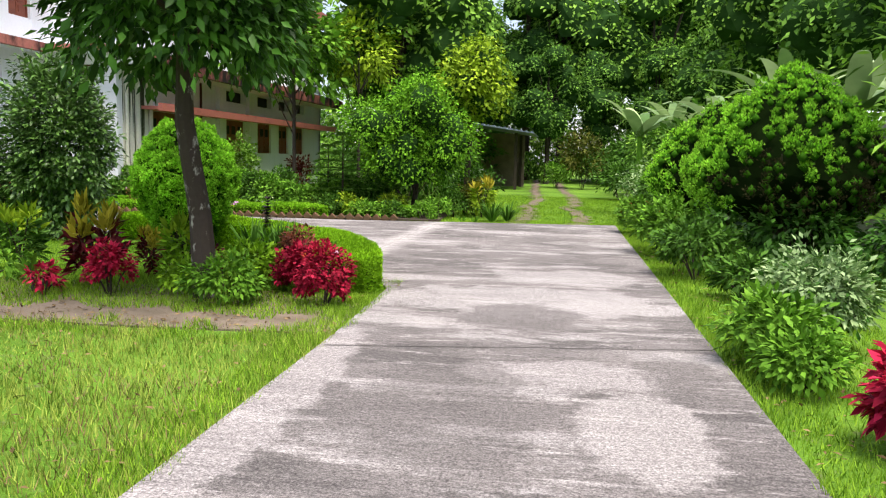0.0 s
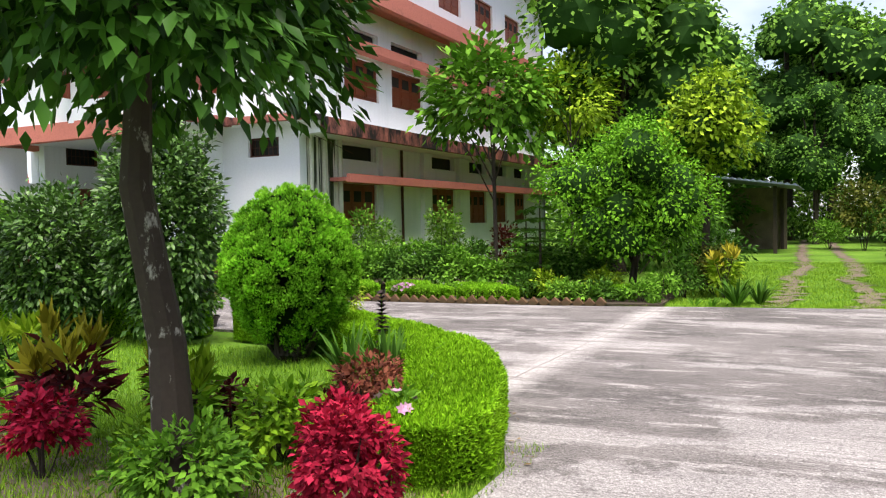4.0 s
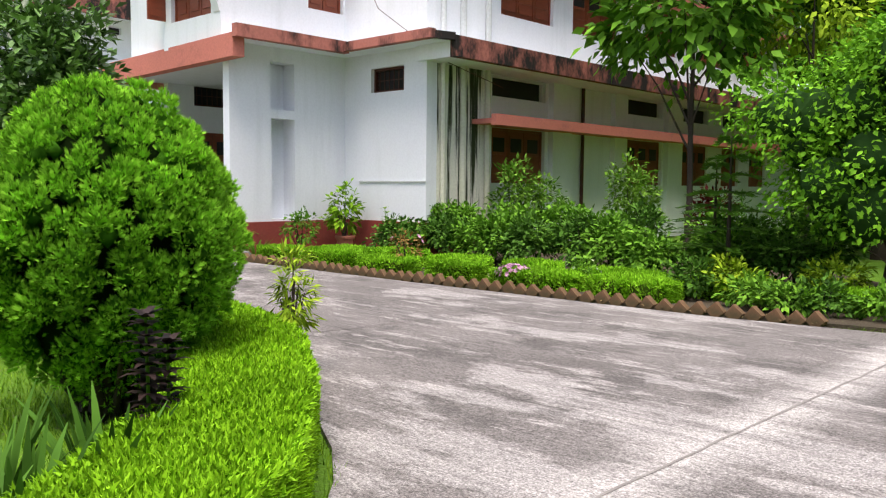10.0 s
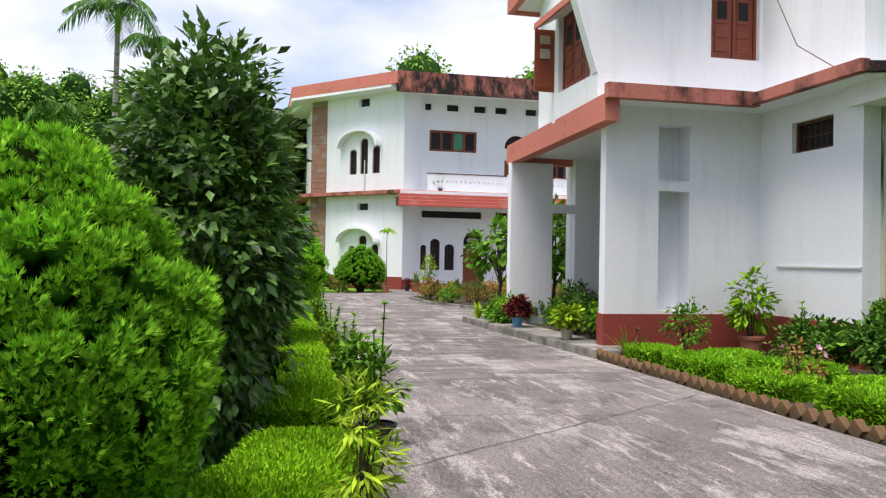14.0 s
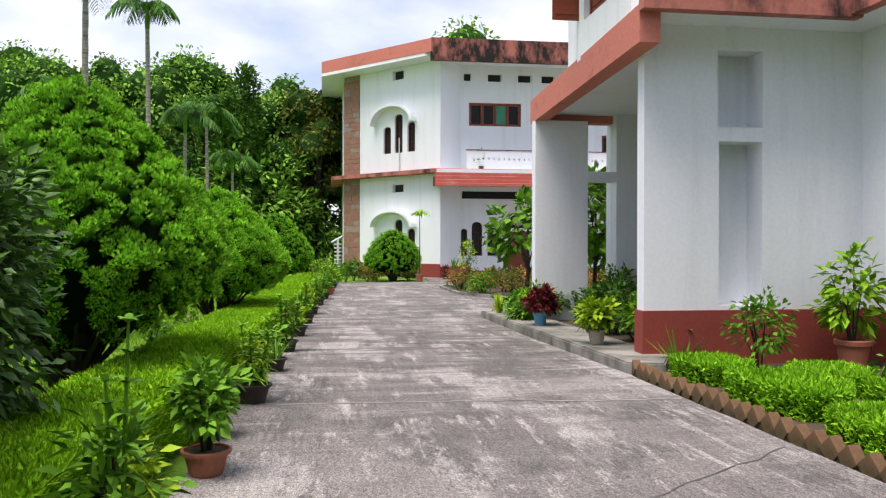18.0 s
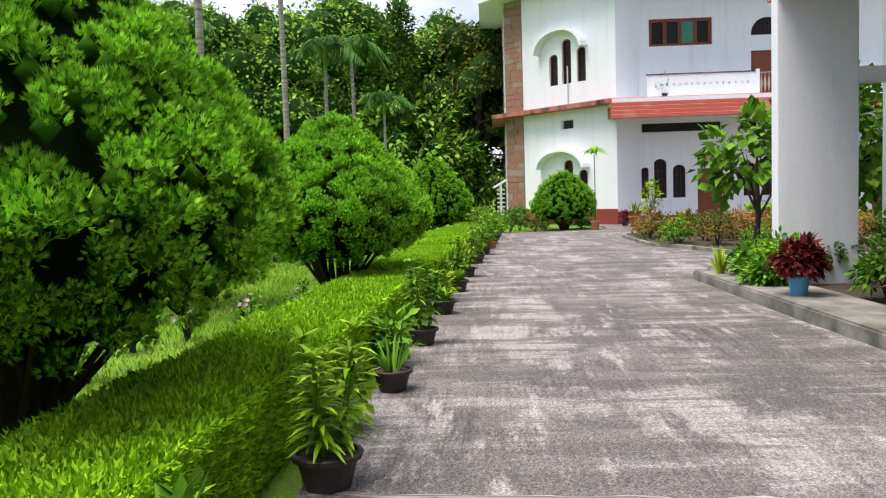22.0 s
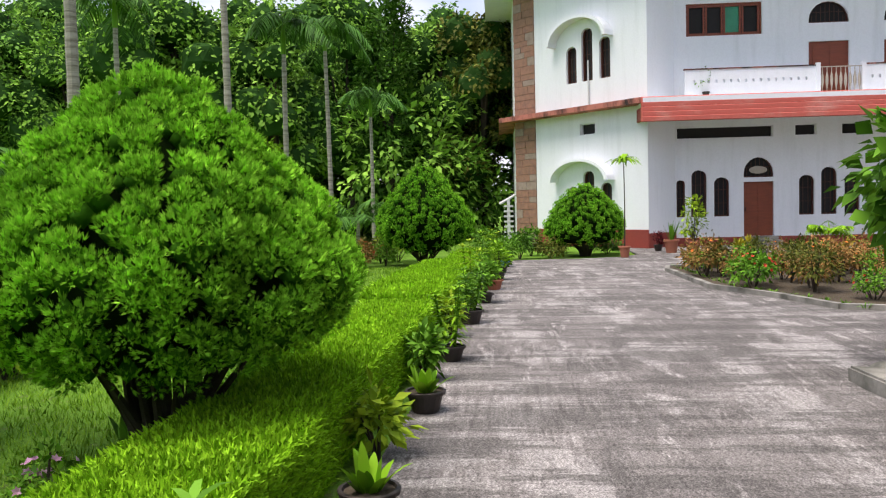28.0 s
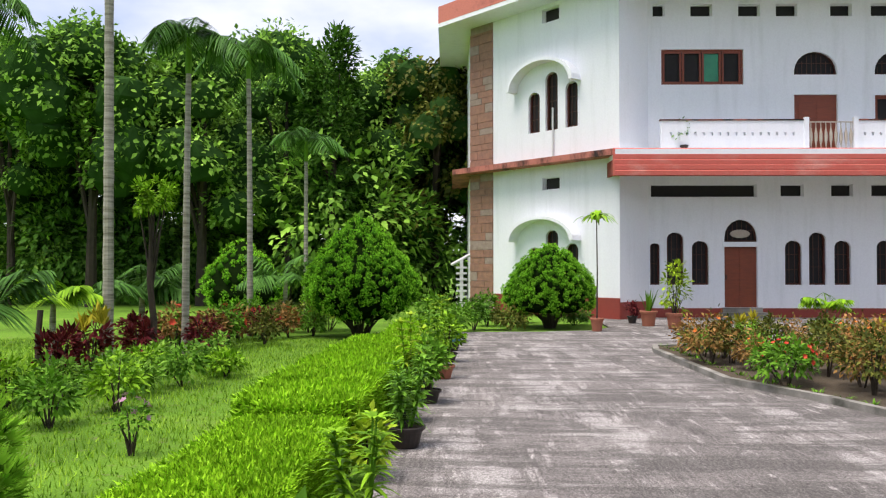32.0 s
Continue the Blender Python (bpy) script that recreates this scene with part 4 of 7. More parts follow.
# stone cladding at the corner
wall(hall, OB, 0.0, 1.15, 0.0, 10.0, [], STONE_GREY)
for storey in (0.0, 4.98):
    z = storey + 0.02
    r = random.Random(int(storey) + 3)
    while z < storey + 4.7:
        h = r.choice((0.22, 0.27, 0.32))
        cut = r.uniform(0.35, 0.8)
        for a, b in ((0.0, cut), (cut, 1.15)):
            key = round(b - a, 1), h
            bm = boxes((a + 0.008, -0.03 - r.uniform(0, 0.015), z, b - 0.008, 0.0, min(z + h, storey + 4.75) - 0.014))
            bm.transform(OB)
            wpart("stone", bm, STONE if r.random() < 0.75 else STONE_GREY, hall)
        z += h
# side wall, ledges, roof and canopy
SIDE = frame_of(-60, 15.75, 1, 0)
wall(hall, SIDE, 0, 12.9, 0, 10, [])
wpart("wall", boxes((-60, 35.7, 0, F, 36, 10)), PAINT, hall)
wpart("ledge", flat(bmesh.new(), [(-60, 15.1), (-47.0, 15.1), (-41.75, 19.66), (-41.9, 20.0), (-43, 20.2), (-47.3, 16.2), (-60, 16.2)], 4.78, 4.96), PINK_STAINED, hall, "thin stained floor ledge")
wpart("roof", flat(bmesh.new(), [(-60, 14.6), (-46.9, 14.6), (-41.62, 19.2), (-41.6, 36.5), (-60, 36.5)], 9.98, 10.12), PAINT, hall)
bm = bmesh.new()
for (x0, y0), (x1, y1) in (((-60, 14.6), (-46.9, 14.6)), ((-46.9, 14.6), (-41.3, 19.45))):
    mm = frame_of(x0, y0, x1 - x0, y1 - y0)
    box(bm, 0, 0, 10.12, math.hypot(x1 - x0, y1 - y0), 0.16, 10.72, mm)
wpart("roof_edge", bm, PINK, hall, "faded pink roof edge")
wpart("roof_edge", boxes((-41.55, 19.45, 9.75, -41.35, 36.5, 10.76)), PINK_BLACK, hall, "tall pink roof edge with black stains")
wpart("canopy", boxes((F, 19.72, 4.62, -41.42, 36.2, 4.9)), PAINT, hall)
for i in range(5):
    z = 4.14 + i * 0.16
    bm = prism(bmesh.new(), [(-41.3 - i * 0.035, z), (-41.3 - i * 0.035, z + 0.125), (-41.36 - i * 0.035, z + 0.158), (-41.6, z + 0.158), (-41.6, z)], 19.68, 36.2)
    wpart("tile_course", bm, CANOPY, hall, "ridged red course of the canopy")
wpart("canopy_end", boxes((-43.1, 19.7, 4.2, -41.62, 19.78, 4.62)), CANOPY_DARK, hall)
# balcony
holes = [(21.5 + 0.24 * i, 21.58 + 0.24 * i, 5.42, 5.52) for i in range(16)]
BP = frame_of(-42.3, 0, 0, 1)
wall(hall, BP, 21.25, 25.45, 4.9, 5.86, holes, PAINT, 0.1)
holes = [(27.2 + 0.24 * i, 27.28 + 0.24 * i, 5.42, 5.52) for i in range(16)]
wall(hall, BP, 26.95, 31.2, 4.9, 5.86, holes, PAINT, 0.1)
bm = boxes((-42.42, 21.22, 5.86, -42.27, 25.45, 5.9), (-42.42, 27.03, 5.86, -42.27, 31.2, 5.9))
wpart("coping", bm, PINK_BLACK, hall, "thin dark coping of the balcony parapet")
for y in (25.45, 26.9):
    wpart("post", boxes((-42.36, y, 4.9, -42.22, y + 0.13, 5.95)), PAINT, hall)
bm = boxes((-42.32, 25.58, 4.95, -42.28, 26.9, 4.98), (-42.32, 25.58, 5.8, -42.28, 26.9, 5.83))
for i in range(9):
    y = 25.66 + i * 0.147
    box(bm, -42.31, y - 0.01, 4.98, -42.29, y + 0.01, 5.8)
    lathe(bm, [(0.01, 0.1), (0.045, 0.3), (0.05, 0.4), (0.045, 0.5), (0.01, 0.7)], 6, (-42.3, y, 4.98))
wpart("rail", bm, POT_CREAM, hall, "ornamental cream iron balcony rail")
wpart("step", boxes((-42.9, 23.2, 0, F, 24.6, 0.16), (-43.05, 23.3, 0.16, F, 24.5, 0.3)), SLAB, hall)
wpart("drain_pipe", tube(bmesh.new(), [(-44.1, 18.28, 4.9), (-44.1, 18.28, 6.6)], [0.03, 0.03], 6), PIPE, hall)

# porch platform with kerb
bm = flat(bmesh.new(), [(-21.6, 17.95), (-14.05, 18.2), (-13.9, 18.6), (-14.6, 18.95), (-19.2, 18.85), (-21.4, 18.5)], -0.05, 0.13)
bmesh.ops.bevel(bm, geom=bm.edges[:], offset=0.02, segments=2, affect="EDGES")
tagged(part("kerb", bm, SLAB), "worn grey concrete kerb in front of the porch", "kerb", kind="structure")

# ---- plants ----


def leaf_mesh(name, pieces):
    return arrays_mesh(name, *join_arrays(pieces))


def lumpy(d, seed, amount, freq=2.2):
    return np.array([1 + amount * noise.noise(Vector(p) * freq + Vector((seed * 7.3, 0, 0))) for p in d])


def thuja_profile(t):
    """Radius along the height (0 at the skirt, 1 at the top) of a clipped thuja."""
    return np.interp(t, [0, 0.1, 0.2, 0.3, 0.43, 0.6, 0.78, 0.91, 1.0], [0.42, 0.74, 0.94, 1.0, 0.94, 0.74, 0.47, 0.25, 0.04])


def thuja(x, y, height, radius, skirt, seed, label, group="thujas along the hedge", sprays=2600, tight=1.0, egg=False, sprigs=30, bare=None, dome=False):
    """A clipped oriental thuja: forked stems, dark cores in place of inner shade, upright fan sprays in rounded tufts.
    """
    global rng
    rng = np.random.default_rng(seed)
    ob = thing("thuja_tree", Matrix.Translation((x, y, 0)), label, "thuja", group)
    bm = bmesh.new()
    # many thin stems, multiplied to darken the hollow under the skirt
    for k in range(26):
        a = k * 2.4 + seed
        s = 0.2 + 0.65 * ((k * 7) % 26) / 26
        tube(bm, [(0.12 * math.cos(a), 0.12 * math.sin(a), -0.05), (0.2 * math.cos(a), 0.2 * math.sin(a), skirt * 0.5),
                  (radius * s * 0.6 * math.cos(a), radius * s * 0.6 * math.sin(a), skirt + 0.2), (radius * s * math.cos(a), radius * s * math.sin(a), skirt + height * 0.35)], [0.03, 0.026, 0.018, 0.009] if k % 4 else [0.045, 0.04, 0.03, 0.012], 5)
    part("trunk", bm, BARK_DARK, ob)
    body = height - skirt

    def prof(t):
        return np.sqrt(np.clip(1 - (2 * t * 0.97 - 0.94) ** 2, 0.0, 1)) * np.interp(t, [0, 0.3, 0.55, 1], [0.7, 0.92, 1.0, 0.78]) if egg else np.interp(t, [0, 0.08, 0.2, 0.36, 0.55, 0.75, 0.9, 1.0], [0.74, 0.94, 1.0, 0.95, 0.82, 0.58, 0.34, 0.05]) if dome else thuja_profile(t)
    # near-black body that stands in for the shade inside
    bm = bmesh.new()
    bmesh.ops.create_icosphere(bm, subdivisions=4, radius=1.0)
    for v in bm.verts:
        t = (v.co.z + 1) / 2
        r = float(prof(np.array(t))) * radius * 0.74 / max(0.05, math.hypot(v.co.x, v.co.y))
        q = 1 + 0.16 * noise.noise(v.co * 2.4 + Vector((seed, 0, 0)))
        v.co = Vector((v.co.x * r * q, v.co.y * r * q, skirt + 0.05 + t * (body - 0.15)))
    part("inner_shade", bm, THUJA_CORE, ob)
    # rounded lobes of upright feathery plumes
    tufts = int(sprays / 13)
    fine = np.linspace(0, 1, 400)
    weight = np.cumsum(prof(fine) + 0.12)

    def spread_over(k, phase):
        t = np.interp((np.arange(k) + 0.5) / k * weight[-1], weight, fine)
        return np.clip(t + rng.normal(0, 0.014, k), 0, 1), np.arange(k) * 2.399963 + phase + rng.normal(0, 0.1, k)

    def on_body(t, a):
        out = np.stack([np.cos(a), np.sin(a), 0 * a], 1)
        return out, out * (prof(t) * (radius - 0.1 * tight))[:, None] + np.stack([0 * t, 0 * t, skirt + 0.02 + t * (body - 0.14)], 1)
    lt, la = spread_over(int(64 / tight), 1.3)
    lobes = on_body(lt, la)[1]
    t, a = spread_over(tufts, 0.0)
    # tufts thin out low down, so the dark core shows as underside shade
    keep = rng.random(tufts) < np.interp(t, [0, 0.1, 0.3, 0.42], [0.2, 0.5, 0.9, 1.0])
    t, a = t[keep], a[keep]
    dry = np.zeros(len(t), bool) if bare is None else (np.cos(a - bare) > 0.3 + 0.3 * np.sin(t * 17)) & (t < 0.44 + 0.12 * np.sin(a * 5))
    tufts = len(t)
    out, c = on_body(t, a)
    near = np.sqrt(((c[:, None, :] - lobes[None]) ** 2).sum(2).min(1))
    swell = np.sqrt(np.clip(1 - (near / (0.25 * radius)) ** 2, 0, 1))
    c = c + (out + np.array([0, 0, 0.3])) * ((swell - 0.65) * 0.14 * radius + rng.uniform(-0.05, 0.03, tufts) * radius)[:, None]
    slope = np.clip((prof(np.clip(t - 0.05, 0, 1)) - prof(np.clip(t + 0.05, 0, 1))) * radius / (0.1 * body), -0.6, 2.0)
    normal = unit(out + np.stack([t * 0, t * 0, slope], 1))
    rc = rng.uniform(0.06, 0.105, tufts) * tight
    pieces, cores = [], []
    # dark octahedra inside the tufts, coloured to stand in for crevice shade
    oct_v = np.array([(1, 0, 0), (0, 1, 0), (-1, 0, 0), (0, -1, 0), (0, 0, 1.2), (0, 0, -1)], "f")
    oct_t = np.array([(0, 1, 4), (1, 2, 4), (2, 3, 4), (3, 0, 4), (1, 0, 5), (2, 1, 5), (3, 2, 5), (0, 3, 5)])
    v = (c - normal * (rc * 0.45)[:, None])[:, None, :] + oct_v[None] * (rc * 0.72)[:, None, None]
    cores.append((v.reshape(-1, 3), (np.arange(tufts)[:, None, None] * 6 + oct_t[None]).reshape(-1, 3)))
    for j in range(sprigs):
        k = tufts
        ball = unit(ball_dirs(k) + normal * 0.85 + np.array([0, 0, 0.35]))
        root = c + ball * (rc * rng.uniform(0.55, 1.0, k))[:, None]
        way = unit(ball * 0.8 + np.array([0, 0, 0.5]) + rng.normal(0, 0.14, (k, 3)))
        side = unit(np.cross(way, rng.normal(0, 1, (k, 3))))
        hook = np.cross(side, way)
        size = rc * rng.uniform(0.34, 0.54, k)
        rows, tri = [root - side * (size * 0.13)[:, None], root + side * (size * 0.13)[:, None]], []
        for f in range(5):
            q, far = -0.52 + 0.26 * f, (0.72, 0.92, 1.0, 0.9, 0.7)[f]
            rows.append(root + (way * math.cos(q) + side * math.sin(q)) * (size * far)[:, None] + hook * (size * rng.normal(0, 0.22, k))[:, None])
            tri.append(np.arange(k)[:, None] * 7 + [0, 1, 2 + f])
        pieces.append((np.stack(rows, 1).reshape(-1, 3), np.stack(tri, 1).reshape(-1, 3)))
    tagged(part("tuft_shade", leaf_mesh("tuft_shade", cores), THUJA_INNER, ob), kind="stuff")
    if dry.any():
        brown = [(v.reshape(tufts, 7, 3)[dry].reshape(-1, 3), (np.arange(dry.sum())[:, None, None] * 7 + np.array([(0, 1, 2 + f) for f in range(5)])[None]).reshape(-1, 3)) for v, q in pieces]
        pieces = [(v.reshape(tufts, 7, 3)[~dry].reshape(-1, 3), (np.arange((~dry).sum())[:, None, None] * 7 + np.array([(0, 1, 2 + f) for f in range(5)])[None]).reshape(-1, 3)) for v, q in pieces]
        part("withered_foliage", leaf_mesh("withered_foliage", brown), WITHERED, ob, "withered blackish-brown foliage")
    part("foliage", leaf_mesh("foliage", pieces), THUJA, ob)
    return ob


def clump_points(k, rx, ry, rz, seed, shell=0.55, low=-0.75, bump=0.25):
    d = ball_dirs(k, low)
    r = rng.uniform(shell, 1.0, k) ** 0.6 * lumpy(d, seed, bump, 1.9)
    return d * r[:, None] * np.array([rx, ry, rz]), d


def foliage(pieces, centres, dirs, per, spread, size, aspect=0.45, droop=0.35, up=0.35):
    """Clumps of leaves round centres."""
    k = len(centres) * per
    c = np.repeat(centres, per, 0)
    d = np.repeat(dirs, per, 0)
    o = ball_dirs(k) * rng.uniform(0.25, 1, k)[:, None] * spread
    way = unit(o / spread * 0.8 + d * 0.6 + rng.normal(0, 0.35, (k, 3)) + np.array([0, 0, -droop]))
    face = unit(d * 0.5 + np.array([0, 0, 1.0]) * (0.5 + up) + rng.normal(0, 0.35, (k, 3)))
    s = size * rng.uniform(0.65, 1.25, k)
    pieces.append(leaf_arrays(c + o, way, face, s, s * aspect))


def tree(name, x, y, height, crown_low, rx, ry, material, label, category="tree", group="", clumps=120, per=26, size=0.2, spread=0.5, trunk_r=0.14, bark=BARK_DARK, seed=1, lean=(0, 0), aspect=0.45, low=-0.75, shell=0.45, bump=0.3, fork=(0.4, 0.8), limb=0.42):
    """A broad-leaved tree: tapered trunk, limbs that reach into the crown, leaves in clumps."""
    global rng
    rng = np.random.default_rng(seed)
    ob = thing(name, Matrix.Translation((x, y, 0)), label, category, group)
    rz = (height - crown_low) / 2
    mid = Vector((lean[0], lean[1], crown_low + rz))
    r = random.Random(seed)
    bm = bmesh.new()
    top = Vector((lean[0] * 0.9, lean[1] * 0.9, crown_low + rz * 1.2))
    pts = [Vector((0, 0, -0.1)).lerp(top, f) + Vector((r.uniform(-1, 1), r.uniform(-1, 1), 0)) * trunk_r * (0.8 if 0 < f < 1 else 0) for f in (0, 0.25, 0.5, 0.75, 1)]
    tube(bm, pts, [trunk_r * 1.25, trunk_r, trunk_r * 0.85, trunk_r * 0.6, trunk_r * 0.2], 9)
    for k in range(9):
        a = k * 2.4 + seed
        s = Vector((0, 0, -0.1)).lerp(top, r.uniform(*fork))
        e = mid + Vector((rx * 0.75 * math.cos(a), ry * 0.75 * math.sin(a), rz * r.uniform(-0.35, 0.6)))
        tube(bm, [s, s.lerp(e, 0.5) + Vector((0, 0, rz * 0.12)), e], [trunk_r * limb, trunk_r * limb * 0.65, trunk_r * 0.08], 6)
    part("trunk", bm, bark, ob)
    c, d = clump_points(clumps, rx, ry, rz, seed, shell, low, bump)
    pieces = []
    foliage(pieces, c + np.array(mid), d, per, spread, size, aspect)
    part("crown", leaf_mesh("crown", pieces), material, ob)
    return ob


def bush(name, x, y, height, rx, ry, material, label, category="shrub", group="", clumps=50, per=22, size=0.09, spread=0.16, seed=1, z=0.0, aspect=0.5, flowers=None, flower_count=0, stems=5, flower_size=0.05, low=-0.35):
    """A low shrub of stems and leaf clumps, with flowers where it has them."""
    global rng
    rng = np.random.default_rng(seed)
    ob = thing(name, Matrix.Translation((x, y, z)), label, category, group)
    c, d = clump_points(clumps, rx * 0.88, ry * 0.88, height * 0.5, seed, 0.35, low, 0.25)
    c[:, 2] += height * 0.5
    bm = bmesh.new()
    for k in range(stems):
        e = c[k % len(c)]
        tube(bm, [(e[0] * 0.1, e[1] * 0.1, -0.05), (e[0] * 0.5, e[1] * 0.5, e[2] * 0.55), tuple(e)], [0.014, 0.01, 0.005], 5)
    part("stem", bm, BARK_DARK, ob)
    pieces = []
    foliage(pieces, c, d, per, spread, size, aspect)
    part("leaves", leaf_mesh("leaves", pieces), material, ob)
    if flower_count:
        dd = ball_dirs(flower_count, 0.1)
        p = dd * np.array([rx, ry, height * 0.5]) * rng.uniform(0.85, 1.05, flower_count)[:, None] + np.array([0, 0, height * 0.52])
        pieces, single = [], flower_count <= 10
        for j in range(6):
            a = j * math.pi / 3
            s1 = unit(np.cross(dd, np.array([0.3, 0.2, 1.0])))
            s2 = np.cross(dd, s1)
            way = s1 * math.cos(a) + s2 * math.sin(a) + dd * 0.5
            pieces.append(leaf_arrays(p, way, dd, flower_size, flower_size * 0.7))
        if single:
            for i in range(flower_count):
                part("flower", leaf_mesh("flower", [(v[4 * i:4 * i + 4], np.array([[0, 1, 2], [0, 2, 3]])) for v, t in pieces]), flowers, ob)
        else:
            tagged(part("blossom", leaf_mesh("blossom", pieces), flowers, ob), kind="stuff")
    return ob


def strap_plant(name, x, y, length, count, width, material, label, category="plant", group="", droop=0.35, spread=0.75, seed=1, z=0.0, stem=0.0):
    """A tuft of long arching leaves."""
    global rng
    rng = np.random.default_rng(seed)
    ob = thing(name, Matrix.Translation((x, y, z)), label, category, group)
    a = rng.uniform(0, 2 * math.pi, count)
    t = rng.uniform(0.1, 1, count) * spread
    way = np.stack([np.cos(a) * t, np.sin(a) * t, np.ones(count)], 1)
    base = np.stack([np.cos(a) * 0.04, np.sin(a) * 0.04, np.full(count, stem) - 0.02], 1)
    part("leaves", leaf_mesh("leaves", [strap_arrays(base, way, length * rng.uniform(0.6, 1.1, count), width, droop)]), material, ob)
    if stem:
        part("stem", tube(bmesh.new(), [(0, 0, -0.05), (0.02, 0.01, stem * 0.5), (0, 0, stem + 0.04)], [0.022, 0.016, 0.014], 7), BARK_DARK, ob)
    return ob


def tiered_plant(name, x, y, height, material, label, category="plant", group="", tiers=7, per=7, length=0.16, width=0.045, seed=1, z=0.0, stems=3, spread=0.1, stem_material=None):
    """Several upright stems with leaves at intervals."""
    global rng
    rng = np.random.default_rng(seed)
    ob = thing(name, Matrix.Translation((x, y, z)), label, category, group)
    pieces = []
    for s in range(stems):
        bm = bmesh.new()
        a = s * 2.1 + seed
        e = Vector((spread * math.cos(a), spread * math.sin(a), height * (0.75 + 0.25 * ((s * 7) % 4) / 3)))
        b = Vector((e.x * 0.3, e.y * 0.3, -0.04))
        tube(bm, [b, b.lerp(e, 0.5), e], [0.012, 0.01, 0.006], 5)
        for i in range(tiers):
            c = b.lerp(e, 0.25 + 0.75 * i / max(1, tiers - 1))
            an = rng.uniform(0, 2 * math.pi) + np.arange(per) * 2 * math.pi / per
            way = np.stack([np.cos(an), np.sin(an), np.full(per, 0.15 + 0.8 * i / tiers)], 1) + rng.normal(0, 0.15, (per, 3))
            pieces.append(strap_arrays(np.tile(np.array(c), (per, 1)), way, length * rng.uniform(0.7, 1.15, per), width, 0.45, 3))
        part("stem", bm, stem_material or MID, ob)
    part("leaves", leaf_mesh("leaves", pieces), material, ob)
    return ob


def frond_pieces(pieces, base, way, length, leaflets, leaf_len, droop, width=0.035):
    """One feather frond: leaflets on both sides of an arching rib."""
    way = np.array(way, "f") / np.linalg.norm(way)
    side = np.cross(way, [0, 0, 1.0])
    side = side / max(1e-6, np.linalg.norm(side))
    f = np.linspace(0.12, 1, leaflets)
    c = np.array(base)[None] + way[None] * (length * f)[:, None] + np.array([0, 0, -1.0])[None] * (droop * length * f * f)[:, None]
    tang = unit(way[None] + np.array([0, 0, -2.0])[None] * (droop * f)[:, None])
    ll = leaf_len * np.sin(np.clip(f, 0.05, 1) * math.pi * 0.85 + 0.25) + 0.05
    for s in (-1, 1):
        w = unit(tang * 0.55 + side[None] * s + rng.normal(0, 0.08, (leaflets, 3)) + np.array([0, 0, -0.25]))
        pieces.append(strap_arrays(c, w, ll, width * 1.4, 0.45, 2))
    pieces.append(strap_arrays(np.array([base]), way[None], length, 0.035, droop, 6))


def palm(name, x, y, height, fronds, length, label, seed=1, r=0.09, droop=0.42, material=PALM_LEAF, group="", dead=0, leaf_len=0.5, category="palm", rise=0.9, leaflets=26, shaft=True):
    global rng
    rng = np.random.default_rng(seed)
    ob = thing(name, Matrix.Translation((x, y, 0)), label, category, group)
    lean = rng.normal(0, 0.012 * height, 2)
    bm = bmesh.new()
    n = max(4, int(height / 0.35))
    pts, rad = [], []
    for i in range(n + 1):
        f = i / n
        pts.append((lean[0] * f * f, lean[1] * f * f, -0.1 + f * (height + 0.1)))
        rad.append(r * (1.25 - 0.4 * f) * (1.06 if i % 2 else 0.97))
    tube(bm, pts, rad, 10)
    part("trunk", bm, PALM_BARK, ob)
    top = (lean[0], lean[1], height)
    if shaft:
        part("crownshaft", tube(bmesh.new(), [top, (top[0], top[1], height + 0.35), (top[0], top[1], height + 0.75)], [r * 0.95, r * 1.05, r * 0.4], 9), MID, ob)
    up = height + (0.65 if shaft else 0.02)
    pieces = []
    for k in range(fronds):
        a = k * 2.399 + seed
        t = 0.35 + rise * rng.uniform(0.0, 1.0)
        frond_pieces(pieces, (top[0], top[1], up), (math.cos(a), math.sin(a), t), length * rng.uniform(0.85, 1.1), leaflets, leaf_len, droop * rng.uniform(0.8, 1.3))
    part("fronds", leaf_mesh("fronds", pieces), material, ob)
    if dead:
        pieces = []
        for k in range(dead):
            a = k * 0.55 + seed
            frond_pieces(pieces, (top[0], top[1], up - 0.1), (math.cos(a), math.sin(a), -0.5), length * 0.5, leaflets, leaf_len * 0.9, 0.85)
        part("dead_fronds", leaf_mesh("dead_fronds", pieces), DEAD_FROND, ob, "hanging withered brown fronds")
    return ob


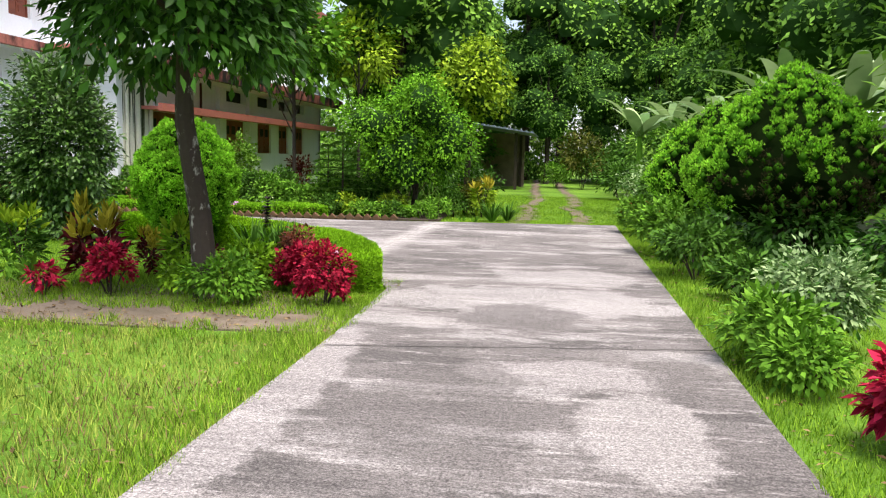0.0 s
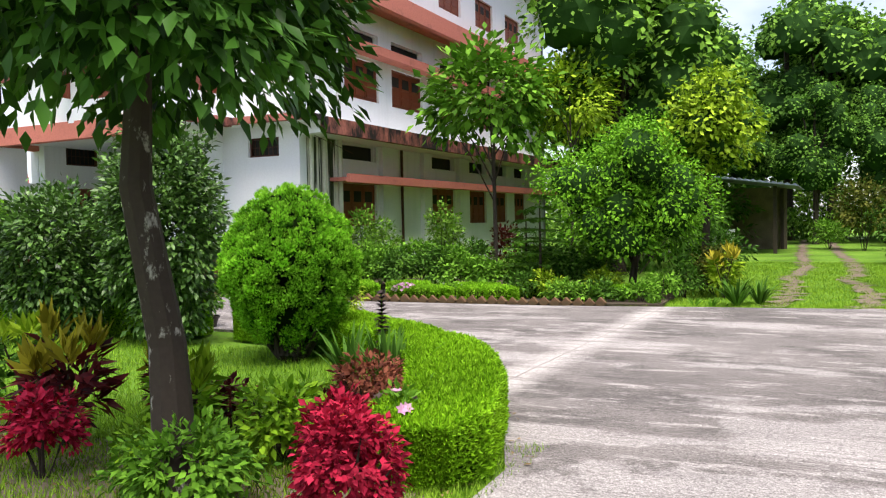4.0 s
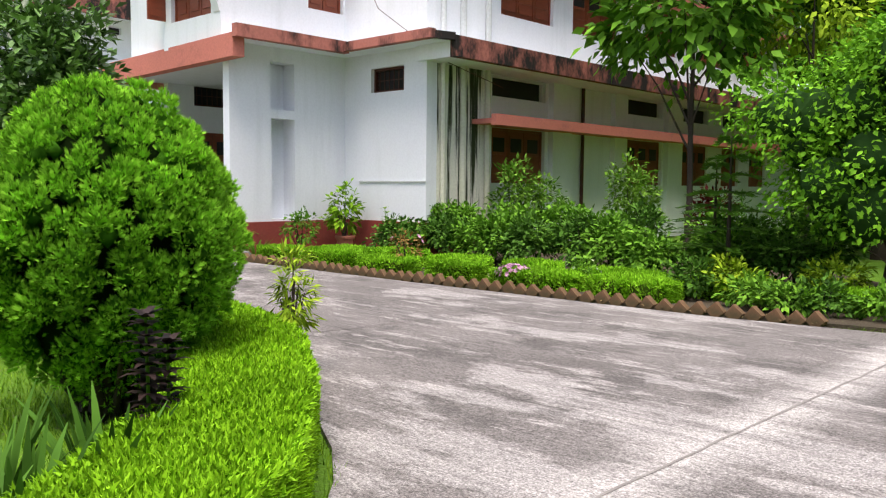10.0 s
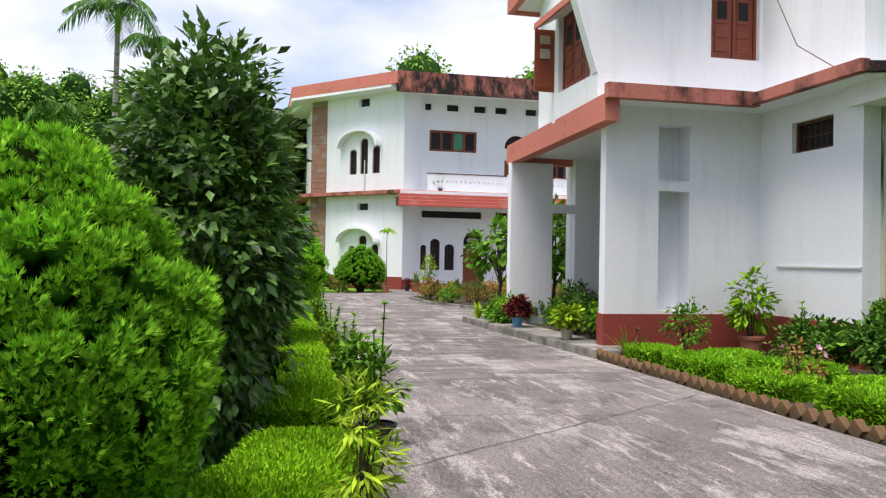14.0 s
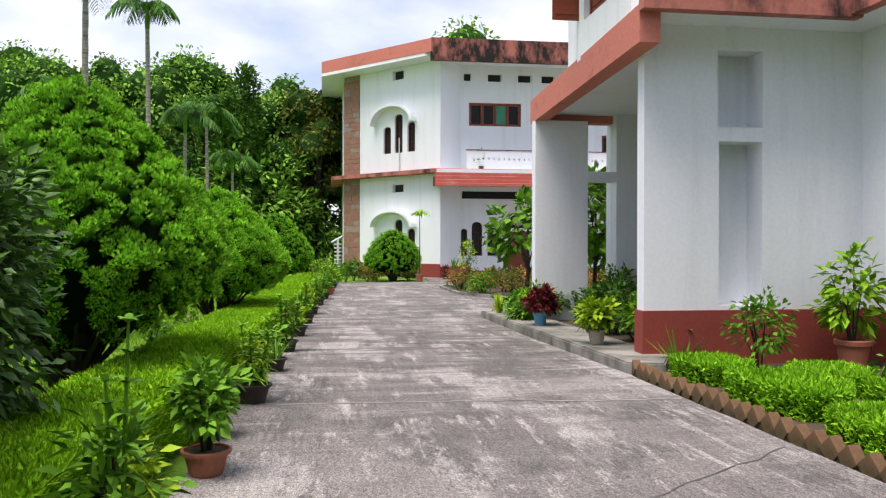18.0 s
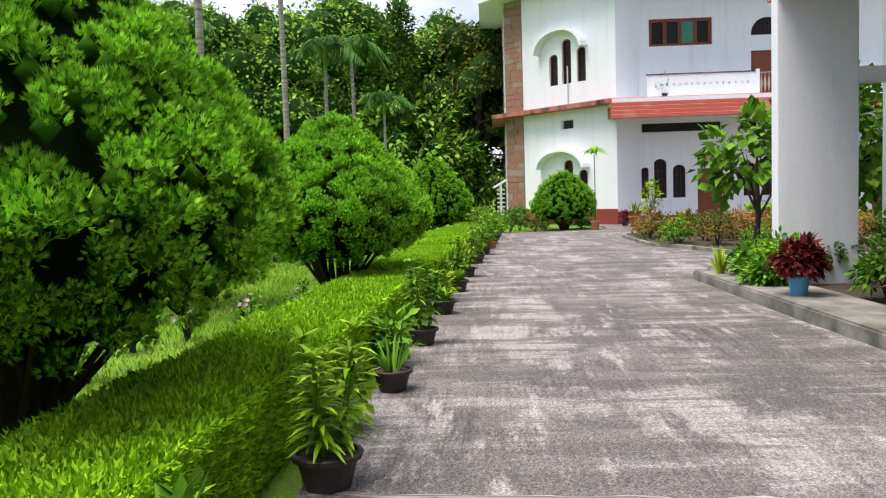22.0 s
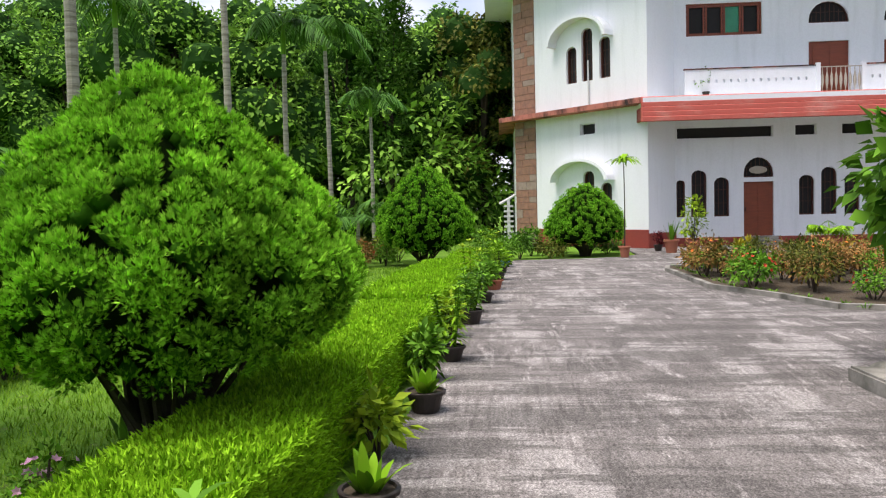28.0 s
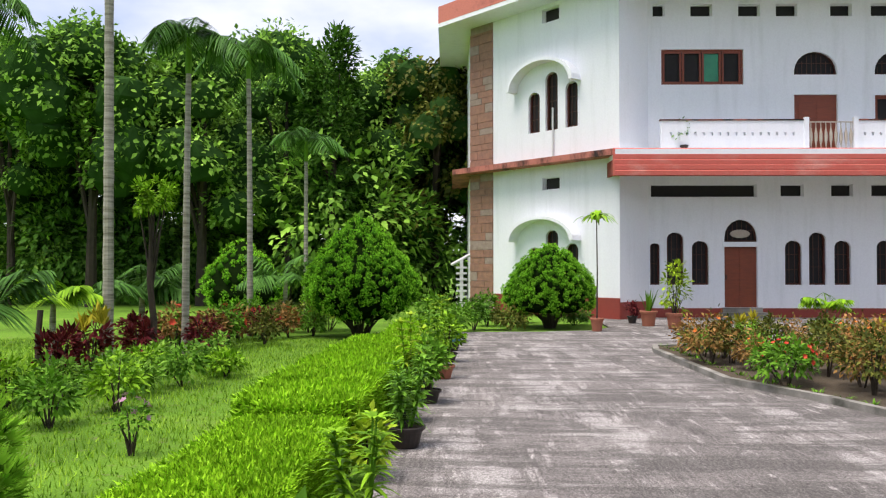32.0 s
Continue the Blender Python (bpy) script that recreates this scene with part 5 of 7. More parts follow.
def hedge_mesh(spine, half, height, density, seed, size=0.075, smooth_top=0.0):
    """Core and leaves of a clipped hedge along a line of (x, y)."""
    global rng
    rng = np.random.default_rng(seed)
    p = np.array(spine, "f")
    seg = np.linalg.norm(np.diff(p, axis=0), axis=1)
    at = np.concatenate([[0], np.cumsum(seg)])
    total = at[-1]

    def line(s):
        x, y = np.interp(s, at, p[:, 0]), np.interp(s, at, p[:, 1])
        e = 0.05
        dx = np.interp(np.clip(s + e, 0, total), at, p[:, 0]) - np.interp(np.clip(s - e, 0, total), at, p[:, 0])
        dy = np.interp(np.clip(s + e, 0, total), at, p[:, 1]) - np.interp(np.clip(s - e, 0, total), at, p[:, 1])
        return np.stack([x, y], 1), unit(np.stack([-dy, dx], 1))
    # core, its dark colour standing in for the shade between the leaves
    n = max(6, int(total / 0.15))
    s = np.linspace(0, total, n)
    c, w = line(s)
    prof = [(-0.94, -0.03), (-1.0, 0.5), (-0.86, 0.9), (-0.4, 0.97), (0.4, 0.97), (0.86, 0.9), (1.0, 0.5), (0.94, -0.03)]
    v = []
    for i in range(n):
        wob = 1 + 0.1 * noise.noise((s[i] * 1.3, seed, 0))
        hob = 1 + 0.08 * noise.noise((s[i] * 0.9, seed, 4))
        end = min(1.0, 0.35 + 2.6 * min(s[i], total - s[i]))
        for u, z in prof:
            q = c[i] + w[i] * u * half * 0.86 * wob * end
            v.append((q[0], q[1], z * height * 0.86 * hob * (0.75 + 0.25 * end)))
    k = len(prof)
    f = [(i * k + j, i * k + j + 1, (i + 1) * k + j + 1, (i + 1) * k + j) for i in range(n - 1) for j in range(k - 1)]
    me = bpy.data.meshes.new("shade_core")
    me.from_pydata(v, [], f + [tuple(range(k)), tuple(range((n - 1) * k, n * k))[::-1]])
    # leaves on the surface
    area = total * (2 * half + 2 * height)
    m = int(area * density)
    s = rng.uniform(0, total, m)
    c, w = line(s)
    q = rng.uniform(-(half + height), half + height, m)
    topp = np.abs(q) < half
    u = np.where(topp, q / half, np.sign(q))
    z = np.where(topp, height, height - (np.abs(q) - half))
    edge = np.clip((np.abs(u) - 0.75) / 0.25, 0, 1) * topp
    z = z - edge ** 2 * height * 0.18
    wob = 1 + 0.1 * np.array([noise.noise((a * 1.3, seed, 0)) for a in s])
    hob = 1 + 0.08 * np.array([noise.noise((a * 0.9, seed, 4)) for a in s]) + 0.05 * np.array([noise.noise((a * 5, b * 3, 2)) for a, b in zip(s, u)])
    end = np.clip(0.45 + 2.4 * np.minimum(s, total - s), 0, 1)
    base = np.concatenate([c + w * (u * half * wob * end)[:, None], (z * hob * (0.8 + 0.2 * end))[:, None]], 1)
    side = np.concatenate([w * u[:, None], np.zeros((m, 1))], 1)
    nrm = np.where(topp[:, None], np.array([0, 0, 1.0]) + side * 0.3, side + np.array([0, 0, 0.25]))
    base = base - unit(nrm) * rng.uniform(0.01, 0.06, m)[:, None]
    way = unit(nrm * 0.8 + rng.normal(0, 0.55, (m, 3)) + np.array([0, 0, 0.4]))
    face = unit(rng.normal(0, 0.6, (m, 3)) + np.array([0, 0, 0.6]))
    # round off both ends
    for e, sign in ((0.02, -1.0), (total - 0.02, 1.0)):
        q = int(2 * half * height * density * 1.2)
        ce, we = line(np.full(q, e))
        along = np.stack([we[:, 1], -we[:, 0]], 1) * sign
        uu = rng.uniform(-0.5, 0.5, q)
        zz = rng.uniform(0, 0.85, q) * height
        bb = np.concatenate([ce + we * (uu * half)[:, None] + along * (0.06 * (1 - 2 * np.abs(uu)))[:, None], zz[:, None]], 1)
        base = np.concatenate([base, bb])
        na = np.concatenate([along + we * uu[:, None], np.full((q, 1), 0.3)], 1)
        way = np.concatenate([way, unit(na + rng.normal(0, 0.5, (q, 3)))])
        face = np.concatenate([face, unit(rng.normal(0, 0.6, (q, 3)) + np.array([0, 0, 0.6]))])
    sz = size * rng.uniform(0.7, 1.35, len(base))
    side = unit(np.cross(way, face)) * (sz * 0.24)[:, None]
    v = np.stack([base - side, base + side, base + way * sz[:, None]], 1).reshape(-1, 3)
    return me, arrays_mesh("leaves", v, np.arange(len(v)).reshape(-1, 3))


def hedge(spine, half, height, density, seed, label, material=HEDGE_LEAF, size=0.075, group=""):
    x, y = spine[len(spine) // 2]
    ob = thing("hedge", Matrix.Translation((0, 0, 0)), label, "hedge", group)
    core, leaves = hedge_mesh(spine, half, height, density, seed, size)
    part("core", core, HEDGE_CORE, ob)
    part("leaves", leaves, material, ob)
    return ob


def grass_patch(x0, y0, x1, y1, count, height, width, material, seed, inside=lambda x, y: True, label="grass", z=-0.04):
    global rng
    rng = np.random.default_rng(seed)
    p = np.stack([rng.uniform(x0, x1, count), rng.uniform(y0, y1, count)], 1)
    keep = np.array([inside(a, b) for a, b in p])
    p = p[keep]
    k = len(p)
    base = np.concatenate([p, np.full((k, 1), z)], 1)
    hgt = height * rng.uniform(0.5, 1.3, k) * np.array([0.75 + 0.6 * noise.noise((a * 0.9, b * 0.9, 3)) for a, b in p])
    way = np.concatenate([rng.normal(0, 0.35, (k, 2)), np.ones((k, 1))], 1)
    an = rng.uniform(0, 2 * math.pi, k)
    side = np.stack([np.cos(an), np.sin(an), an * 0], 1) * width * 0.5
    v = np.stack([base - side, base + side, base + way * hgt[:, None]], 1).reshape(-1, 3)
    t = np.arange(3 * k).reshape(-1, 3)
    return tagged(part("grass", arrays_mesh("grass", v, t), material), label, "grass", kind="stuff")


def pot(x, y, r, h, material, label, group="potted plants along the hedge", z=0.0):
    ob = thing("flower_pot", Matrix.Translation((x, y, z)), label, "pot", group)
    bm = lathe(bmesh.new(), [(r * 0.66, 0), (r * 0.7, 0.01), (r * 0.92, h * 0.82), (r * 1.05, h * 0.83), (r * 1.08, h * 0.97), (r * 1.04, h), (r * 0.93, h), (r * 0.9, h * 0.88), (0.01, h * 0.87)], 18)
    part("pot", bm, material, ob, smooth=False)
    part("soil", lathe(bmesh.new(), [(r * 0.88, h * 0.86), (r * 0.88, h * 0.9), (0.02, h * 0.93)], 14), SOIL, ob)
    return ob


def south_of(x):
    return curve_at(SOUTH, x)


# hedges
spine = [(-1.95, 8.3), (-2.3, 9.6), (-2.75, 10.5), (-3.3, 11.25), (-4.1, 12.0), (-5.2, 12.75), (-6.4, 13.2), (-7.4, 13.4)]
hedge(spine, 0.4, 0.42, 14000, 3, "low clipped lime-green hedge curving round the lawn corner", size=0.031)
spine = [(x, south_of(x) - 0.62) for x in np.arange(-8.0, -24.6, -0.5)]
hedge(spine, 0.44, 0.46, 8500, 5, "long low clipped lime-green hedge along the drive", size=0.034)
spine = [(x, south_of(x) - 0.75) for x in np.arange(-24.7, -31.5, -0.4)]
hedge(spine, 0.55, 0.5, 4000, 6, "low lime-green hedge along the drive, a little ragged", size=0.055)
spine = [(x, south_of(x) - 0.6) for x in np.arange(-31.9, -36.5, -0.4)]
hedge(spine, 0.45, 0.42, 900, 7, "low clipped lime-green hedge at the drive's end", size=0.09)

# clipped thujas
thuja(-5.55, 12.0, 2.1, 0.84, 0.1, 11, "egg-shaped clipped thuja beside the curved hedge", sprays=11000, egg=True, sprigs=54)
thuja(-13.1, 12.45, 3.05, 1.45, 0.62, 12, "large cone-shaped clipped thuja behind the hedge", sprays=17000, sprigs=52)
thuja(-19.3, 12.97, 2.45, 1.22, 0.58, 13, "large mound-shaped clipped thuja on forked stems", sprays=16000, sprigs=52)
thuja(-36.6, 13.0, 2.75, 1.35, 0.3, 14, "rounded clipped thuja near the end of the drive", sprays=12000, tight=1.05, sprigs=28)
thuja(-39.4, 17.6, 2.2, 1.24, 0.32, 15, "dome-shaped clipped thuja in front of the hall", sprays=11500, tight=0.95, sprigs=28, dome=True)
thuja(-43.0, 8.7, 2.4, 1.4, 0.15, 18, "rounded thuja beyond the drive", sprays=1600, tight=1.8)
thuja(3.6, 12.2, 3.0, 1.5, 0.6, 16, "broad clipped thuja with a withered bare side", "thujas by the verge", sprays=8400, tight=1.1, bare=-1.15, sprigs=40)
thuja(3.3, 16.3, 2.75, 1.4, 0.5, 17, "clipped thuja behind another on the verge", "thujas by the verge", sprays=6000, tight=1.2)

# dark glossy bushes
bush("camellia_bush", -8.1, 12.6, 3.2, 1.1, 0.78, CAMELLIA, "tall dark glossy-leaved camellia bush", "bush", "camellias", 620, 28, 0.11, 0.2, 21, low=-0.97)
bush("camellia_bush", -9.95, 12.3, 2.25, 1.05, 0.95, CAMELLIA, "broad dark glossy-leaved camellia bush", "bush", "camellias", 480, 26, 0.11, 0.23, 22, low=-0.97)
bush("camellia_bush", -11.6, 9.6, 2.8, 1.3, 1.1, CAMELLIA, "broad dark glossy-leaved camellia bush", "bush", "camellias", 440, 24, 0.12, 0.26, 23, low=-0.97)

def wood_tree(x, y, height, low, rx, material, label, seed, blobs=17, per=300, size=0.28, name="forest_tree", group="trees of the wood", girth=0.26, core=0.78):
    """A tall tree of the wood: bare trunk and limbs, rounded masses of leaves round dark blobs that imitate inner
    shade.
    """
    global rng
    rng = np.random.default_rng(seed)
    ob = thing(name, Matrix.Translation((x, y, 0)), label, "tree", group)
    rz = (height - low) / 2
    c, d = clump_points(blobs, rx * 0.72, rx * 0.72, rz * 0.8, seed, 0.5, -0.95, 0.3)
    c = c + np.array([0, 0, low + rz])
    rad = rx * rng.uniform(0.32, 0.46, blobs)
    bm = bmesh.new()
    tube(bm, [(0, 0, -0.1), (0.1, 0.05, low), (0, 0.1, low + rz), (0, 0, height * 0.9)], [girth, girth * 0.77, girth * 0.5, girth * 0.12], 8)
    for k in range(7):
        tube(bm, [(0.05, 0.05, low * 0.9 + rz * 0.12 * k), tuple(c[k] * 0.6 + np.array([0, 0, (low + rz) * 0.4])), tuple(c[k])], [girth * 0.38, girth * 0.27, girth * 0.08], 5)
    part("trunk", bm, BARK_DARK, ob)
    # lumpy dark blobs close the crown and imitate the shade inside it
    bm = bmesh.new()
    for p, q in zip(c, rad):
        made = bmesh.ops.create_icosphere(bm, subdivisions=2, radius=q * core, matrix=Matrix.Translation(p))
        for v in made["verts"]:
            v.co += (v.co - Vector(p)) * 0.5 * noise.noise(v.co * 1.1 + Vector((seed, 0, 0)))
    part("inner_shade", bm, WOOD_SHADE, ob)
    k = blobs * per
    o = ball_dirs(k, -0.55)
    at, q = np.repeat(c, per, 0), np.repeat(rad, per)
    r = q * rng.uniform(0.72, 1.12, k) * lumpy(o + at, seed, 0.3, 1.6)
    sz = size * rng.uniform(0.6, 1.25, k)
    face = unit(o * 0.7 + np.array([0, 0, 0.7]) + rng.normal(0, 0.35, (k, 3)))
    way = unit(o * 0.6 + np.array([0, 0, -0.35]) + rng.normal(0, 0.45, (k, 3)))
    part("crown", leaf_mesh("crown", [leaf_arrays(at + o * r[:, None], way, face, sz, sz * 0.6)]), material, ob)
    return ob


# trees near the drive
tree("lawn_tree", -3.28, 7.72, 4.9, 2.0, 1.3, 1.5, DUSKY, "tree with a dark lichen-spotted trunk and glossy leaves", "tree", "", 380, 34, 0.16, 0.36, 0.115, BARK, 31, (-0.3, 0.02), fork=(0.7, 0.95), limb=0.35)
wood_tree(-3.55, 20.95, 3.55, 0.7, 1.75, ROUND_LEAF, "rounded bright green tree behind the flower bed", 32, 34, 560, 0.09, "round_tree", "", 0.09, 0.5)
wood_tree(-2.5, 24.0, 5.0, 2.4, 1.45, LIME, "yellow-green tree behind the rounded one", 33, 22, 300, 0.15, "round_tree", "", 0.1, 0.5)
tree("garden_tree", -8.0, 24.5, 6.2, 3.3, 1.7, 1.5, MID, "slender broad-leaved tree in front of the facade", "tree", "", 90, 22, 0.3, 0.5, 0.06, BARK_DARK, 34, aspect=0.6)
tree("garden_tree", -6.3, 26.0, 6.0, 3.6, 1.3, 1.3, LIME, "slender yellow-green tree in front of the facade", "tree", "", 80, 22, 0.2, 0.45, 0.05, BARK_DARK, 35)

# far woods
woods = [wood_tree(-50.0, 1.0, 11.8, 2.2, 3.3, FOREST, "tall dark-leaved tree of the wood", 41),
         wood_tree(-51.0, 5.0, 11.0, 1.8, 3.0, FOREST_2, "tall lighter-leaved tree of the wood", 42),
         wood_tree(-54.0, -9.0, 12.8, 2.4, 3.1, WOOD_DEEP, "tall deep-green tree of the wood", 43),
         wood_tree(-53.5, 14.3, 11.0, 0.9, 2.5, RUSTY_LEAF, "tall tree with rusty green leaves", 44)]
r = random.Random(5)
EDGE_OF_WOOD = [(-46, -29), (-51, -22), (-54, -15), (-54, -9), (-52, -3), (-50, 1.0), (-51, 5.0), (-53.5, 8.5), (-56, 11)]
spots = []
for off, step, grow in ((0.0, 3.4, 0.88), (4.2, 3.6, 1.0), (9.0, 4.2, 1.18)):
    for (x0, y0), (x1, y1) in zip(EDGE_OF_WOOD, EDGE_OF_WOOD[1:]):
        length = math.hypot(x1 - x0, y1 - y0)
        n = max(1, round(length / step))
        for i in range(n):
            f = (i + 0.5 * (off > 0)) / n
            if off == 0 and i == 0 and (x0, y0) in ((-54, -9), (-50, 1.0), (-51, 5.0)):
                continue
            spots.append((x0 + (x1 - x0) * f - 0.86 * off + r.uniform(-0.7, 0.7), y0 + (y1 - y0) * f - 0.5 * off + r.uniform(-0.7, 0.7), r.choice((0, 0, 1, 2, 1)), (grow * 1.0 if y0 > -4 else grow * 1.14) * r.uniform(0.88, 1.1)))
for k in range(9):
    spots.append((-9 + k * 3.0 + r.uniform(-1, 1), 60 + r.uniform(-5, 5), r.choice((0, 2, 0, 2)), r.uniform(1.1, 1.4)))
for k in range(9):
    spots.append((8.2 + r.uniform(0, 2), 19 + k * 4 + r.uniform(-1, 1), r.choice((0, 2, 0)), r.uniform(0.75, 1.0)))
for k in range(8):
    spots.append((-6.6 + r.uniform(-1.5, 1), 28.5 + k * 4.2, r.choice((0, 2, 2)), r.uniform(0.85, 1.1)))
for k in range(7):
    spots.append((9.5 + r.uniform(-1, 2), -8 + k * 4.4, r.choice((0, 2)), r.uniform(0.75, 0.95)))
spots += [(-7.5 + 3.4 * k, 52.5 + 2 * (k % 2), 2, 0.72) for k in range(5)]
spots += [(-66, 24.6, 0, 1.56), (-67, 36.5, 0, 1.6), (-54.5, 12.4, 1, 0.98), (-57, 16.0, 0, 0.95), (-60, 13.0, 2, 1.05), (-58, 9.5, 0, 1.0)]
for x, y, k, s in spots:
    copy_thing(woods[k], Matrix.Translation((x, y, 0)) @ Matrix.Rotation(r.uniform(0, 6.28), 4, "Z") @ Matrix.Scale(s, 4))

# palms
ARECA = "tall slender areca palm with a pale ringed trunk"
palm("areca_palm", -31.65, 9.35, 8.2, 11, 1.5, ARECA, 51, 0.075, group="areca palms", droop=0.8, rise=1.4, leaf_len=0.45)
palm("areca_palm", -33.0, 10.2, 5.1, 12, 1.4, ARECA, 52, 0.06, group="areca palms", droop=0.85, rise=1.5, leaf_len=0.45)
palm("areca_palm", -37.0, 10.4, 5.9, 12, 1.5, ARECA, 53, 0.06, group="areca palms", droop=0.85, rise=1.5, leaf_len=0.45)
palm("areca_palm", -42.6, 10.7, 4.7, 11, 1.6, "slender areca palm at the edge of the wood", 54, 0.06, group="areca palms", droop=0.8, rise=1.4, leaf_len=0.5)
palm("areca_palm", -25.8, 9.05, 7.6, 11, 1.6, ARECA, 57, 0.08, group="areca palms", droop=0.8, rise=1.4, leaf_len=0.5)
palm("areca_palm", -34.5, 5.6, 6.2, 11, 1.5, ARECA, 60, 0.07, group="areca palms", droop=0.8, rise=1.4, leaf_len=0.5)
palm("fan_palm", -19.6, 10.75, 1.9, 22, 1.3, "small palm with feathery leaves and withered brown fronds", 55, 0.042, dead=3, leaf_len=0.36, rise=2.4, shaft=False, droop=0.3, leaflets=40)
palm("young_palm", -31.36, 8.57, 0.95, 10, 0.95, "young palm with yellow-green fronds", 56, 0.05, shaft=False, material=BRIGHT, leaf_len=0.35, rise=1.3)
palm("young_palm", -28.3, 9.3, 1.0, 10, 1.1, "young palm with broad green fronds", 63, 0.06, shaft=False, leaf_len=0.5, rise=1.4)
palm("young_palm", -34.2, 8.95, 0.95, 12, 1.3, "young palm with broad green fronds", 58, 0.06, shaft=False, leaf_len=0.5, rise=1.5)
palm("young_palm", -40.5, 10.5, 1.2, 10, 1.5, "young palm with broad green fronds", 59, 0.06, shaft=False, leaf_len=0.5, rise=1.5)

tree("post_tree", -32.0, 9.95, 3.05, 2.42, 0.34, 0.34, BRIGHT, "bare dark stem topped with a tuft of pale leaves", "tree", "", 26, 26, 0.12, 0.1, 0.06, BARK_DARK, 640)
tree("conifer_tree", -52.0, 10.1, 11.6, 1.5, 1.35, 1.35, DEEP, "tall narrow dark conifer of the wood", "conifer", "", 170, 46, 0.28, 0.45, 0.2, BARK_DARK, 641, bump=0.25)

# grass on the verges and lawns
grass_patch(-9, -3.0, -1.5, 7.0, 90000, 0.1, 0.009, GRASS_DRY, 61, inside=lambda x, y: y < 6.3 + 0.5 * noise.noise((x * 1.3, y * 1.3, 0)), label="unmown long grass beside the drive")
grass_patch(-9, 5.9, -1.5, 9.4, 46000, 0.085, 0.009, GRASS, 67, inside=lambda x, y: y > 7.05 + 0.7 * noise.noise((x * 1.3, y * 1.3, 3)) or y < 6.1 + 0.5 * noise.noise((x * 1.9, y * 1.9, 5)) or noise.noise((x * 2.3, y * 2.3, 8)) > 0.3, z=-0.02, label="sparse grass on the sandy bed")
grass_patch(1.6, -2.0, 3.4, 19, 26000, 0.1, 0.01, GRASS, 62, label="green grass of the verge")
grass_patch(-9.5, 8.2, -2.6, 12.6, 30000, 0.08, 0.009, GRASS, 63, inside=lambda x, y: y < curve_at(SOUTH, x) - 0.8, label="green grass inside the curved hedge")
grass_patch(-24, 8.5, -9, 13.2, 45000, 0.08, 0.012, GRASS, 64, label="green lawn grass behind the hedge")
grass_patch(-36, 5.0, -24, 13.8, 36000, 0.08, 0.014, GRASS, 65, label="green lawn grass behind the hedge")
grass_patch(-2.6, 19.4, 2.6, 34, 36000, 0.07, 0.014, GRASS, 66, label="short grass of the lane")

EDGE = [(-1.9, -3.0, -1.38, 8.6, 15000, lambda x, y: x < -1.53 + 0.14 * noise.noise((y * 1.7, 0, 1)) + 0.08 * noise.noise((y * 6.0, 0, 2))),
        (1.5, -3.0, 2.0, 19.0, 15000, lambda x, y: x > 1.64 + 0.13 * noise.noise((y * 1.6, 0, 6)) + 0.08 * noise.noise((y * 6.0, 0, 7))),
        (-3.5, 18.3, 1.8, 19.9, 9000, lambda x, y: y > curve_at(NORTH, x) + 0.05 + 0.16 * noise.noise((x * 1.8, 0, 9))),
        (-4.2, 8.4, -1.4, 12.6, 12000, lambda x, y: abs(y - curve_at(SOUTH, x) + 0.06) < 0.1 + 0.1 * noise.noise((x * 3, 0, 4)))]
for k, (x0, y0, x1, y1, q, rule) in enumerate(EDGE):
    grass_patch(x0, y0, x1, y1, q, 0.07, 0.009, GRASS, 600 + k, inside=rule, label="ragged grass creeping over the drive's edge", z=-0.03)


def litter(x0, y0, x1, y1, count, seed, z, inside=lambda x, y: True):
    global rng
    rng = np.random.default_rng(seed)
    p = np.stack([rng.uniform(x0, x1, count), rng.uniform(y0, y1, count), np.full(count, z)], 1)
    p = p[np.array([inside(a, b) for a, b, c in p])]
    k = len(p)
    way = np.concatenate([rng.normal(0, 1, (k, 2)), rng.uniform(0, 0.25, (k, 1))], 1)
    face = np.concatenate([rng.normal(0, 0.25, (k, 2)), np.ones((k, 1))], 1)
    sz = rng.uniform(0.025, 0.07, k)
    return tagged(part("leaf_litter", arrays_mesh("leaf_litter", *leaf_arrays(p, way, face, sz, sz * 0.5)), TAN_LITTER), "scattered dry brown leaves on the ground", "leaf litter", kind="stuff")


litter(-9, 6.2, -1.6, 8.6, 1500, 69, -0.012)
litter(-9, 0, -1.6, 6.4, 900, 70, 0.0)
litter(1.65, 3, 2.6, 18, 500, 75, 0.0)
litter(-3.4, 8.6, -1.5, 12.2, 260, 76, 0.006, lambda x, y: abs(y - (9.7 - (x + 1.95) * 1.9)) < 0.35)
litter(-14, 18.3, -3.4, 18.75, 300, 77, 0.035)
grass_patch(-9, -3.0, -1.5, 6.6, 16000, 0.11, 0.008, TAN_LITTER, 78, inside=lambda x, y: noise.noise((x * 0.8, y * 0.8, 9)) > 0.05, label="dry yellowed grass blades on the lawn")

